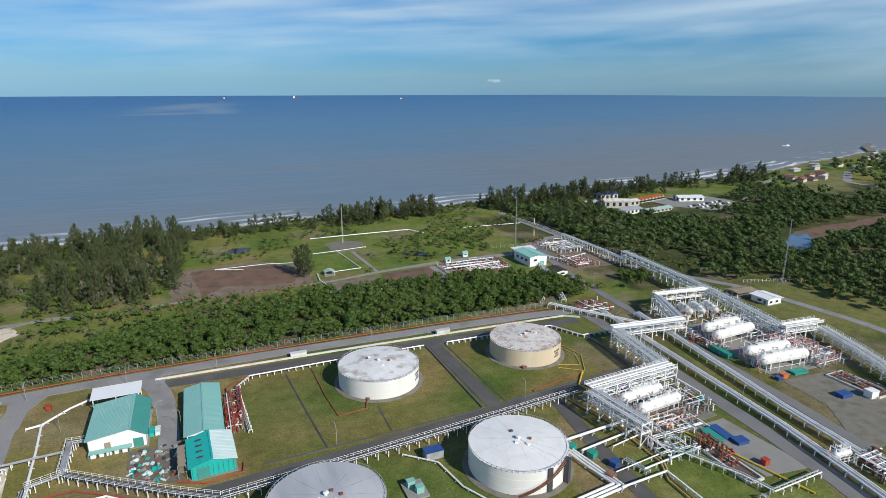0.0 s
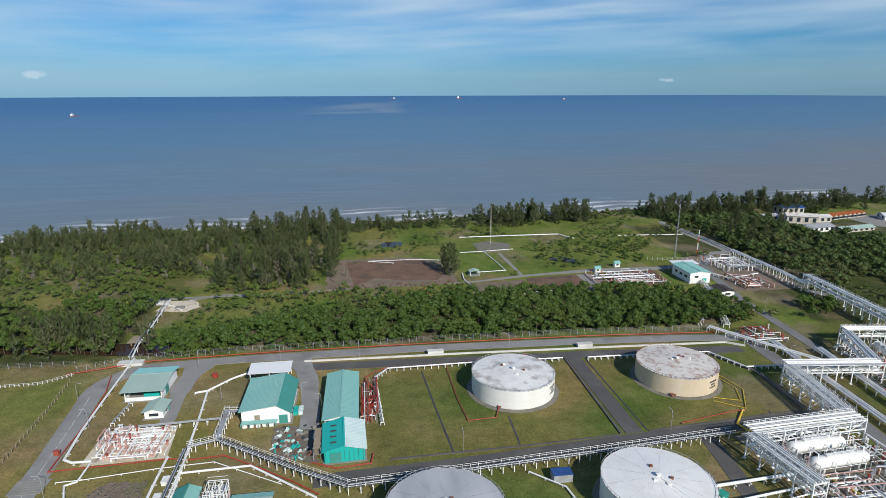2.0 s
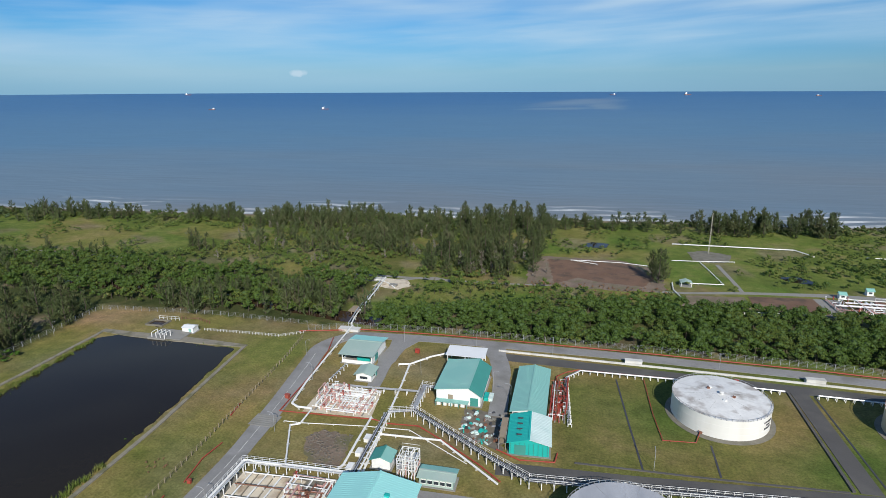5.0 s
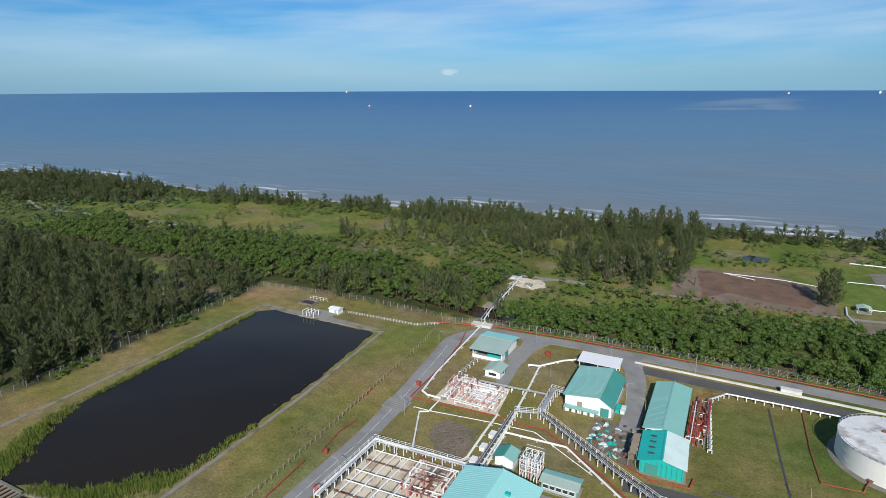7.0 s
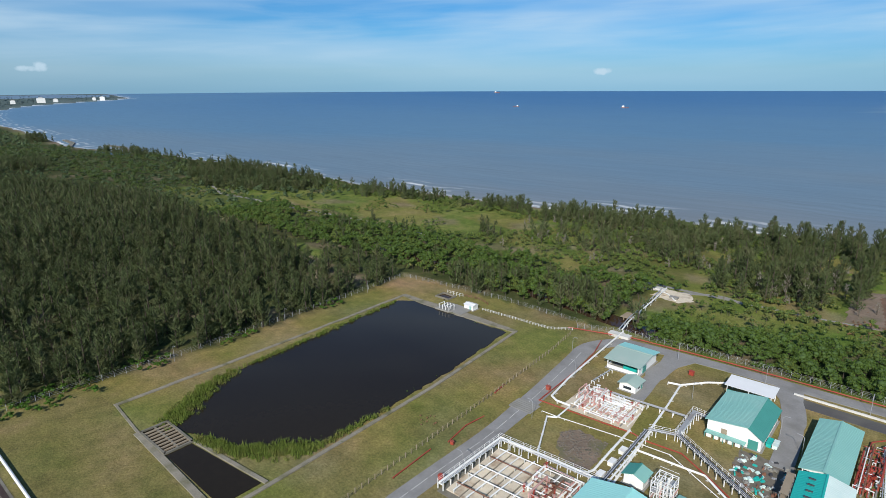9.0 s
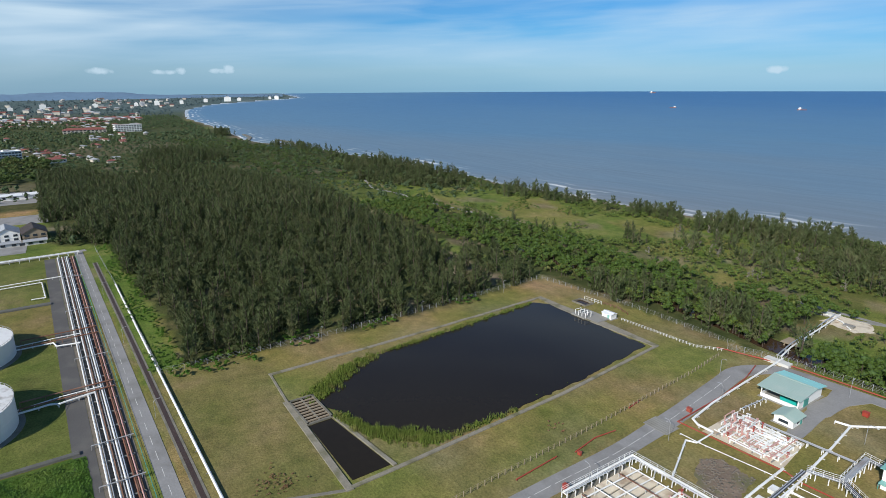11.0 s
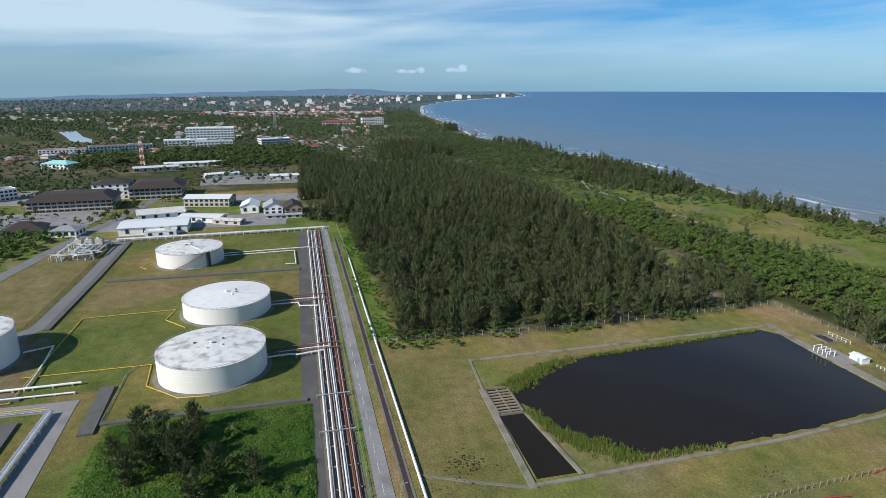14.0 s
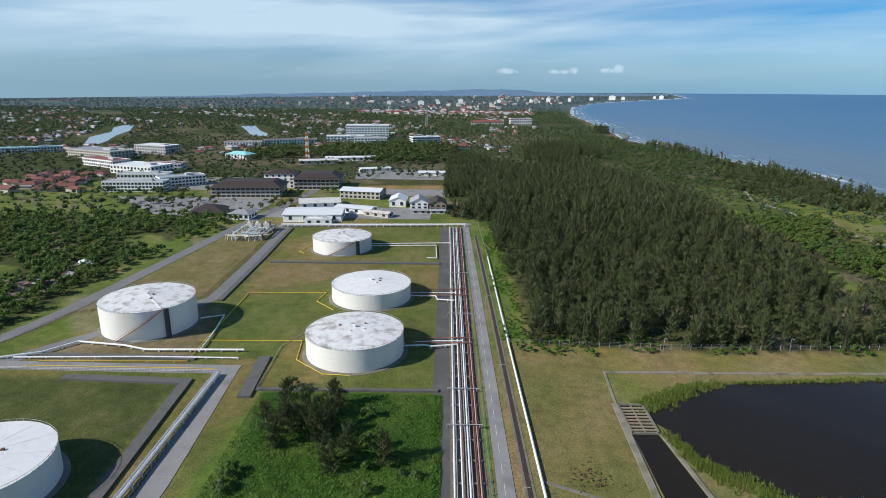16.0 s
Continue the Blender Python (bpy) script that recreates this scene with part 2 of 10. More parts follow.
M = {
    "asphalt": mat("asphalt", (0.265, 0.258, 0.248), 0.9, var=0.2, scale=0.1, fine=1.6, bump=0.01, stain=(0.175, 0.168, 0.155), stain_scale=0.11, stain_amount=0.7),
    "asphalt_mid": mat("asphalt_mid", (0.19, 0.188, 0.182), 0.9, var=0.16, scale=0.08, fine=3, bump=0.01, stain=(0.14, 0.135, 0.125), stain_scale=0.07),
    "asphalt_dark": mat("asphalt_dark", (0.095, 0.09, 0.085), 0.9, var=0.2, scale=0.08, fine=3, bump=0.01, stain=(0.16, 0.15, 0.13), stain_scale=0.1),
    "concrete": mat("concrete", (0.27, 0.26, 0.235), 0.85, var=0.15, scale=0.15, fine=4, bump=0.01, stain=(0.16, 0.15, 0.12), stain_scale=0.15),
    "concrete_pale": mat("concrete_pale", (0.25, 0.225, 0.175), 0.9, var=0.25, scale=0.25, fine=2, stain=(0.13, 0.125, 0.06), stain_scale=0.2, stain_amount=0.85),
    "grey_earth": mat("grey_earth", (0.20, 0.15, 0.11), 0.95, var=0.4, scale=0.15, fine=1.0, bump=0.1, stain=(0.13, 0.13, 0.06), stain_scale=0.12, stain_amount=0.85),
    "concrete_old": mat("concrete_old", (0.19, 0.175, 0.14), 0.9, var=0.3, scale=0.3, fine=3, stain=(0.10, 0.10, 0.06), stain_scale=0.25),
    "bund_concrete": mat("bund_concrete", (0.125, 0.122, 0.113), 0.9, var=0.25, scale=0.2, fine=2, stain=(0.075, 0.078, 0.055), stain_scale=0.2, stain_amount=0.7),
    "concrete_white": mat("concrete_white", (0.62, 0.61, 0.57), 0.8, var=0.1, stain=(0.35, 0.33, 0.28), stain_scale=0.2, stain_amount=0.4),
    "paving_tan": mat("paving_tan", (0.66, 0.58, 0.45), 0.9, var=0.2, scale=0.25, stain=(0.26, 0.16, 0.09), stain_scale=0.22, stain_amount=0.7, random_ob=0.2),
    "red_earth": mat("red_earth", (0.17, 0.10, 0.065), 0.95, var=0.3, scale=0.1, fine=1.5, stain=(0.08, 0.06, 0.045), stain_scale=0.12, stain_amount=0.9),
    "wet_silt": mat("wet_silt", (0.06, 0.038, 0.03), 0.6, var=0.3, scale=0.2, fine=1.5),
    "gravel": mat("gravel", (0.175, 0.150, 0.120), 0.95, var=0.4, scale=0.3, fine=1.2, bump=0.08, stain=(0.09, 0.085, 0.06), stain_scale=0.3, stain_amount=0.8),
    "tank_white": mat("tank_white", (0.76, 0.75, 0.71), 0.5, var=0.05, scale=0.06, fine=0.8, stain=(0.56, 0.50, 0.40), stain_amount=0.36, stain_scale=0.1, stretch=(1, 1, 0.15)),
    "tank_cream": mat("tank_cream", (0.62, 0.51, 0.36), 0.6, var=0.08, scale=0.1, fine=0.8, stain=(0.72, 0.65, 0.52), stain_amount=0.5, stain_scale=0.1, stretch=(1, 1, 0.2)),
    "roof_grey_white": mat("roof_grey_white", (0.74, 0.73, 0.70), 0.6, var=0.14, scale=0.35, fine=1.2, stain=(0.27, 0.22, 0.18), stain_amount=0.7, stain_scale=0.24),
    "roof_clean_white": mat("roof_clean_white", (0.80, 0.79, 0.76), 0.5, var=0.06, scale=0.25, stain=(0.50, 0.44, 0.37), stain_amount=0.18, stain_scale=0.35),
    "roof_rusty": mat("roof_rusty", (0.66, 0.62, 0.57), 0.7, var=0.14, scale=0.3, stain=(0.33, 0.19, 0.13), stain_amount=0.75, stain_scale=0.5),
    "roof_grey": mat("roof_grey", (0.50, 0.50, 0.51), 0.55, var=0.1, scale=0.1, stain=(0.30, 0.31, 0.33), stain_amount=0.7, stain_scale=0.1, stretch=(1, 0.25, 1)),
    "white_steel": mat("white_steel", (0.82, 0.82, 0.79), 0.5, var=0.07, stain=(0.46, 0.39, 0.32), stain_amount=0.3, stain_scale=0.3),
    "silver": mat("silver", (0.55, 0.56, 0.58), 0.4, metal=0.5, var=0.1, scale=0.2),
    "grey_steel": mat("grey_steel", (0.33, 0.34, 0.35), 0.55, var=0.12, stain=(0.2, 0.16, 0.13), stain_scale=0.3),
    "dark_steel": mat("dark_steel", (0.06, 0.06, 0.065), 0.6, var=0.15),
    "rust": mat("rust", (0.20, 0.09, 0.055), 0.8, var=0.25, scale=0.2, stain=(0.32, 0.22, 0.17), stain_scale=0.2),
    "red_paint": mat("red_paint", (0.36, 0.055, 0.035), 0.55, var=0.12, stain=(0.30, 0.12, 0.08), stain_scale=0.2),
    "pink_steel": mat("pink_steel", (0.55, 0.33, 0.29), 0.6, var=0.12, stain=(0.36, 0.14, 0.10), stain_scale=0.3),
    "yellow_tan": mat("yellow_tan", (0.48, 0.34, 0.13), 0.7, var=0.15, stain=(0.36, 0.22, 0.1), stain_scale=0.3),
    "yellow_paint": mat("yellow_paint", (0.62, 0.44, 0.05), 0.6, var=0.1),
    "blue_sheet": mat("blue_sheet", (0.03, 0.08, 0.24), 0.5, var=0.2),
    "green_sheet": mat("green_sheet", (0.03, 0.28, 0.21), 0.5, var=0.15, scale=0.5),
    "teal_roof": mat("teal_roof", (0.23, 0.47, 0.42), 0.5, var=0.06, scale=0.1, stain=(0.33, 0.52, 0.46), stain_amount=0.4, stain_scale=0.1),
    "sage_roof": mat("sage_roof", (0.34, 0.45, 0.40), 0.55, var=0.07, scale=0.15, stain=(0.42, 0.47, 0.42), stain_amount=0.5, stain_scale=0.15),
    "cyan_roof": mat("cyan_roof", (0.33, 0.68, 0.645), 0.5, var=0.05, scale=0.1),
    "teal_bright": mat("teal_bright", (0.02, 0.42, 0.37), 0.45, var=0.06, scale=0.1),
    "teal_dark": mat("teal_dark", (0.06, 0.27, 0.23), 0.5, var=0.1),
    "worn_sheet": mat("worn_sheet", (0.62, 0.74, 0.70), 0.5, var=0.06, stain=(0.45, 0.62, 0.58), stain_scale=0.2),
    "white_wall": mat("white_wall", (0.82, 0.82, 0.79), 0.7, var=0.05, stain=(0.55, 0.53, 0.48), stain_amount=0.3, stain_scale=0.2),
    "grey_wall": mat("grey_wall", (0.50, 0.50, 0.48), 0.75, var=0.08),
    "cream_wall": mat("cream_wall", (0.52, 0.48, 0.41), 0.75, var=0.08),
    "window_dark": mat("window_dark", (0.03, 0.04, 0.05), 0.2, var=0.2, spec=0.6),
    "window_blue": mat("window_blue", (0.10, 0.17, 0.22), 0.2, var=0.2, spec=0.6),
    "brown_roof": mat("brown_roof", (0.055, 0.042, 0.036), 0.7, var=0.15, scale=0.1),
    "red_roof": mat("red_roof", (0.22, 0.080, 0.062), 0.7, var=0.2, random_ob=0.3, island=0.3),
    "grey_roof": mat("grey_roof", (0.33, 0.34, 0.35), 0.6, var=0.1, random_ob=0.3, island=0.3),
    "white_roof": mat("white_roof", (0.74, 0.75, 0.75), 0.5, var=0.05),
    "bark": mat("bark", (0.075, 0.06, 0.046), 0.9, var=0.25),
    "timber": mat("timber", (0.30, 0.24, 0.17), 0.85, var=0.2),
    "casuarina_leaf": leaf_mat("casuarina_leaf", (0.086, 0.112, 0.044), (0.138, 0.138, 0.066), var=0.24, scale=0.11, island=0.4, through_light=0.22),
    "broad_leaf": leaf_mat("broad_leaf", (0.098, 0.160, 0.030), (0.172, 0.204, 0.046), var=0.2, island=0.22, through_light=0.36),
    "scrub_leaf": leaf_mat("scrub_leaf", (0.124, 0.168, 0.036), (0.222, 0.198, 0.078), scale=0.03),
    "bright_leaf": leaf_mat("bright_leaf", (0.078, 0.160, 0.022), (0.145, 0.210, 0.040), scale=0.07, through_light=0.3),
    # lumps within the crowns, darker than the leaves: inner shade put into the colour
    "shaded_core": mat("shaded_core", (0.058, 0.098, 0.026), 0.9, var=0.3, scale=0.5),
    "far_leaf": leaf_mat("far_leaf", (0.076, 0.112, 0.050), (0.114, 0.140, 0.062), scale=0.012),
    "thicket_leaf": leaf_mat("thicket_leaf", (0.082, 0.118, 0.032), (0.148, 0.145, 0.056), scale=0.02, var=0.2, island=0.25, through_light=0.36),
    # foliage of the farthest trees, with blue distance haze painted into its greens
    "hazed_leaf": leaf_mat("hazed_leaf", (0.080, 0.120, 0.128), (0.095, 0.135, 0.140), scale=0.004),
    "dry_leaf": leaf_mat("dry_leaf", (0.26, 0.150, 0.085), (0.22, 0.17, 0.08), scale=0.2),
    "sedge": leaf_mat("sedge", (0.15, 0.20, 0.04), (0.25, 0.23, 0.08), scale=0.2),
    "dead_twig": leaf_mat("dead_twig", (0.24, 0.22, 0.18), (0.17, 0.15, 0.11), scale=0.1),
    "ship_hull": mat("ship_hull", (0.25, 0.10, 0.07), 0.6),
    "orange_paint": mat("orange_paint", (0.55, 0.16, 0.05), 0.6),
}


def ground_material():
    m = bpy.data.materials.new("grass_ground")
    m.use_nodes = True
    n, l = m.node_tree.nodes, m.node_tree.links
    p = n["Principled BSDF"]
    p.inputs["Roughness"].default_value, p.inputs["Specular IOR Level"].default_value = 0.95, 0.1
    geo = n.new("ShaderNodeNewGeometry")
    at = n.new("ShaderNodeAttribute")
    at.attribute_name = "cover"
    sep = n.new("ShaderNodeSeparateColor")
    l.new(at.outputs["Color"], sep.inputs[0])

    def nz(s, d, stretch=None):
        t = n.new("ShaderNodeTexNoise")
        t.inputs["Scale"].default_value, t.inputs["Detail"].default_value, t.inputs["Roughness"].default_value = s, d, 0.62
        l.new(geo.outputs["Position"], t.inputs["Vector"])
        return t.outputs["Fac"]

    def ramp(f, *stops):
        r = n.new("ShaderNodeValToRGB")
        e = r.color_ramp.elements
        while len(e) < len(stops):
            e.new(0.5)
        for el, (q, c) in zip(e, stops):
            el.position, el.color = q, (*c, 1)
        l.new(f, r.inputs[0])
        return r.outputs[0]

    def mix(f, a, b):
        x = n.new("ShaderNodeMix")
        x.data_type = "RGBA"
        if isinstance(f, (int, float)):
            x.inputs["Factor"].default_value = f
        else:
            l.new(f, x.inputs["Factor"])
        l.new(a, x.inputs["A"])
        l.new(b, x.inputs["B"])
        return x.outputs["Result"]

    lush = ramp(nz(0.035, 8), (0.32, (0.058, 0.104, 0.020)), (0.47, (0.098, 0.155, 0.028)), (0.58, (0.145, 0.182, 0.044)), (0.70, (0.21, 0.19, 0.082)))
    lawn = ramp(nz(0.032, 9), (0.24, (0.112, 0.130, 0.028)), (0.38, (0.200, 0.164, 0.050)), (0.53, (0.290, 0.198, 0.082)), (0.70, (0.40, 0.245, 0.142)))
    sand = ramp(nz(0.06, 8), (0.35, (0.14, 0.10, 0.065)), (0.55, (0.24, 0.19, 0.13)), (0.7, (0.33, 0.28, 0.20)))
    # forest floor and undergrowth; on far land it also carries shade between trees
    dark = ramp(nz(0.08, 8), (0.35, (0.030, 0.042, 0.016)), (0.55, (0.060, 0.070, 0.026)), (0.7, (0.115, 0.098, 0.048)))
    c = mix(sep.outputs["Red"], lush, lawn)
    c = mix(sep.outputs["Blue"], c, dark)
    c = mix(sep.outputs["Green"], c, sand)
    # blue haze over the far plain, mixed into the ground colour
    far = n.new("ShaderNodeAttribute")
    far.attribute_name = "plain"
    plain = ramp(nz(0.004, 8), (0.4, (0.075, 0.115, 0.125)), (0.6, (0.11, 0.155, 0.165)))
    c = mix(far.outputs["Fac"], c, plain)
    mid = ramp(nz(0.22, 7), (0.3, (0.76, 0.79, 0.76)), (0.7, (1.26, 1.21, 1.2)))
    mul0 = n.new("ShaderNodeMix")
    mul0.data_type, mul0.blend_type = "RGBA", "MULTIPLY"
    mul0.inputs["Factor"].default_value = 1.0
    l.new(c, mul0.inputs["A"])
    l.new(mid, mul0.inputs["B"])
    c = mul0.outputs["Result"]
    fine = ramp(nz(1.3, 6), (0.32, (0.72, 0.72, 0.72)), (0.68, (1.28, 1.28, 1.28)))
    mul = n.new("ShaderNodeMix")
    mul.data_type, mul.blend_type = "RGBA", "MULTIPLY"
    mul.inputs["Factor"].default_value = 1.0
    l.new(c, mul.inputs["A"])
    l.new(fine, mul.inputs["B"])
    l.new(mul.outputs["Result"], p.inputs["Base Color"])
    b = n.new("ShaderNodeBump")
    b.inputs["Strength"].default_value, b.inputs["Distance"].default_value = 0.7, 0.25
    l.new(nz(1.4, 5), b.inputs["Height"])
    l.new(b.outputs[0], p.inputs["Normal"])
    return m


def sea_material():
    m = bpy.data.materials.new("sea_water")
    m.use_nodes = True
    n, l = m.node_tree.nodes, m.node_tree.links
    p = n["Principled BSDF"]
    p.inputs["Roughness"].default_value, p.inputs["IOR"].default_value = 0.45, 1.33
    p.inputs["Specular IOR Level"].default_value = 0.12
    geo = n.new("ShaderNodeNewGeometry")
    at = n.new("ShaderNodeAttribute")
    at.attribute_name = "offshore"

    def ma(op, a, b):
        t = n.new("ShaderNodeMath")
        t.operation = op
        for i, v in enumerate((a, b)):
            if isinstance(v, (int, float)):
                t.inputs[i].default_value = v
            else:
                l.new(v, t.inputs[i])
        return t.outputs[0]

    def nz(scale, d, sx=1.0, sy=1.0, rot=0.0):
        mp = n.new("ShaderNodeMapping")
        mp.inputs["Scale"].default_value = (sx, sy, 1)
        mp.inputs["Rotation"].default_value = (0, 0, rot)
        l.new(geo.outputs["Position"], mp.inputs[0])
        t = n.new("ShaderNodeTexNoise")
        t.inputs["Scale"].default_value, t.inputs["Detail"].default_value = scale, d
        l.new(mp.outputs[0], t.inputs["Vector"])
        return t.outputs["Fac"]

    def ramp(f, *stops):
        r = n.new("ShaderNodeValToRGB")
        e = r.color_ramp.elements
        while len(e) < len(stops):
            e.new(0.5)
        for el, (q, c) in zip(e, stops):
            el.position, el.color = q, (*c, 1)
        l.new(f, r.inputs[0])
        return r.outputs[0]

    # silt near the land, clear blue far out; the silt reaches further to the east
    sx = n.new("ShaderNodeSeparateXYZ")
    l.new(geo.outputs["Position"], sx.inputs[0])
    drift = ma("ADD", ma("MULTIPLY", sx.outputs["X"], -0.29), ma("MULTIPLY", ma("ABSOLUTE", sx.outputs["X"], 0.0), 0.11))
    broad = ma("MULTIPLY", ma("SUBTRACT", nz(0.0016, 5, 0.5, 1.6), 0.5), 1500.0)
    d = ma("DIVIDE", ma("ADD", ma("ADD", at.outputs["Fac"], drift), broad), 5000.0)
    body = ramp(d, (0.0, (0.186, 0.208, 0.224)), (0.06, (0.148, 0.214, 0.272)), (0.2, (0.100, 0.204, 0.310)), (0.45, (0.078, 0.182, 0.310)), (0.8, (0.048, 0.148, 0.304)))
    # breaking waves: rows of foam that follow the shore
    wob = ma("ADD", at.outputs["Fac"], ma("MULTIPLY", nz(0.02, 4), 26.0))
    wave = n.new("ShaderNodeMath")
    wave.operation = "SINE"
    l.new(ma("MULTIPLY", wob, 0.36), wave.inputs[0])
    rows = ramp(ma("MULTIPLY", ma("ADD", wave.outputs[0], 1.0), 0.5), (0.55, (0, 0, 0)), (0.8, (1, 1, 1)))
    gaps = ramp(nz(0.012, 6, 1, 1), (0.47, (0, 0, 0)), (0.60, (1, 1, 1)))
    near = ramp(ma("DIVIDE", at.outputs["Fac"], 100.0), (0.0, (1, 1, 1)), (0.05, (1, 1, 1)), (0.45, (0.85, 0.85, 0.85)), (0.68, (0, 0, 0)))
    edge = ramp(ma("DIVIDE", at.outputs["Fac"], 100.0), (0.0, (1, 1, 1)), (0.07, (0.5, 0.5, 0.5)), (0.12, (0, 0, 0)))
    foam = ma("MAXIMUM", ma("MULTIPLY", ma("MULTIPLY", rows, gaps), near), ma("MULTIPLY", edge, 0.6))
    mx = n.new("ShaderNodeMix")
    mx.data_type = "RGBA"
    l.new(foam, mx.inputs["Factor"])
    # a pale plume of silt far out
    curl = ma("MULTIPLY", ma("SUBTRACT", nz(0.004, 3), 0.5), 500.0)
    plume = 0.0
    for cx_, cy_, rx_, ry_, tilt_ in ((10.0, 3850.0, 330.0, 420.0, 0.9), (-90.0, 3180.0, 230.0, 130.0, 0.35), (150.0, 3450.0, 120.0, 500.0, -0.2)):
        du = ma("ADD", ma("SUBTRACT", sx.outputs["X"], cx_), ma("MULTIPLY", curl, 0.4))
        dv = ma("ADD", ma("SUBTRACT", ma("SUBTRACT", sx.outputs["Y"], cy_), ma("MULTIPLY", du, tilt_)), curl)
        du, dv = ma("DIVIDE", du, rx_), ma("DIVIDE", dv, ry_)
        plume = ma("MAXIMUM", plume, ramp(ma("ADD", ma("MULTIPLY", du, du), ma("MULTIPLY", dv, dv)), (0.1, (1, 1, 1)), (1.0, (0, 0, 0))))
    pl = n.new("ShaderNodeMix")
    pl.data_type = "RGBA"
    l.new(ma("MULTIPLY", plume, 0.5), pl.inputs["Factor"])
    l.new(body, pl.inputs["A"])
    pl.inputs["B"].default_value = (0.24, 0.31, 0.36, 1)
    l.new(pl.outputs["Result"], mx.inputs["A"])
    mx.inputs["B"].default_value = (0.72, 0.72, 0.70, 1)
    swell = nz(0.035, 5, 0.25, 1.7, radians(4))
    hsv = n.new("ShaderNodeHueSaturation")
    l.new(mx.outputs["Result"], hsv.inputs["Color"])
    lines = nz(0.05, 4, 0.10, 2.6, radians(3))
    # long low swells along the shore, their light and dark faces put into the colour
    roll = n.new("ShaderNodeMath")
    roll.operation = "SINE"
    l.new(ma("MULTIPLY", ma("ADD", at.outputs["Fac"], ma("MULTIPLY", nz(0.012, 4), 60.0)), 0.42), roll.inputs[0])
    fade = ramp(ma("DIVIDE", at.outputs["Fac"], 900.0), (0.05, (1, 1, 1)), (0.45, (0.6, 0.6, 0.6)), (0.9, (0, 0, 0)))
    patch = ramp(nz(0.006, 4, 0.5, 1.0), (0.40, (0, 0, 0)), (0.62, (1, 1, 1)))
    ripple = ma("MULTIPLY", ma("MULTIPLY", roll.outputs[0], 0.065), ma("MULTIPLY", fade, patch))
    l.new(ma("ADD", ripple, ma("ADD", 0.76, ma("ADD", ma("MULTIPLY", swell, 0.30), ma("MULTIPLY", lines, 0.18)))), hsv.inputs["Value"])
    l.new(hsv.outputs[0], p.inputs["Base Color"])
    b = n.new("ShaderNodeBump")
    b.inputs["Strength"].default_value, b.inputs["Distance"].default_value = 0.35, 0.8
    l.new(nz(0.12, 6, 0.35, 1.4, radians(4)), b.inputs["Height"])
    l.new(b.outputs[0], p.inputs["Normal"])
    return m


def pond_material(name, base):
    m = mat(name, base, rough=0.06, var=0.2, scale=0.02, fine=0.5, spec=0.17, bump=0.004)
    return m


M["ground"], M["sea"] = ground_material(), sea_material()
M["pond"] = pond_material("pond_water", (0.022, 0.017, 0.010))
M["creek"] = pond_material("creek_water", (0.05, 0.030, 0.018))
M["river"] = pond_material("river_water", (0.13, 0.19, 0.26))

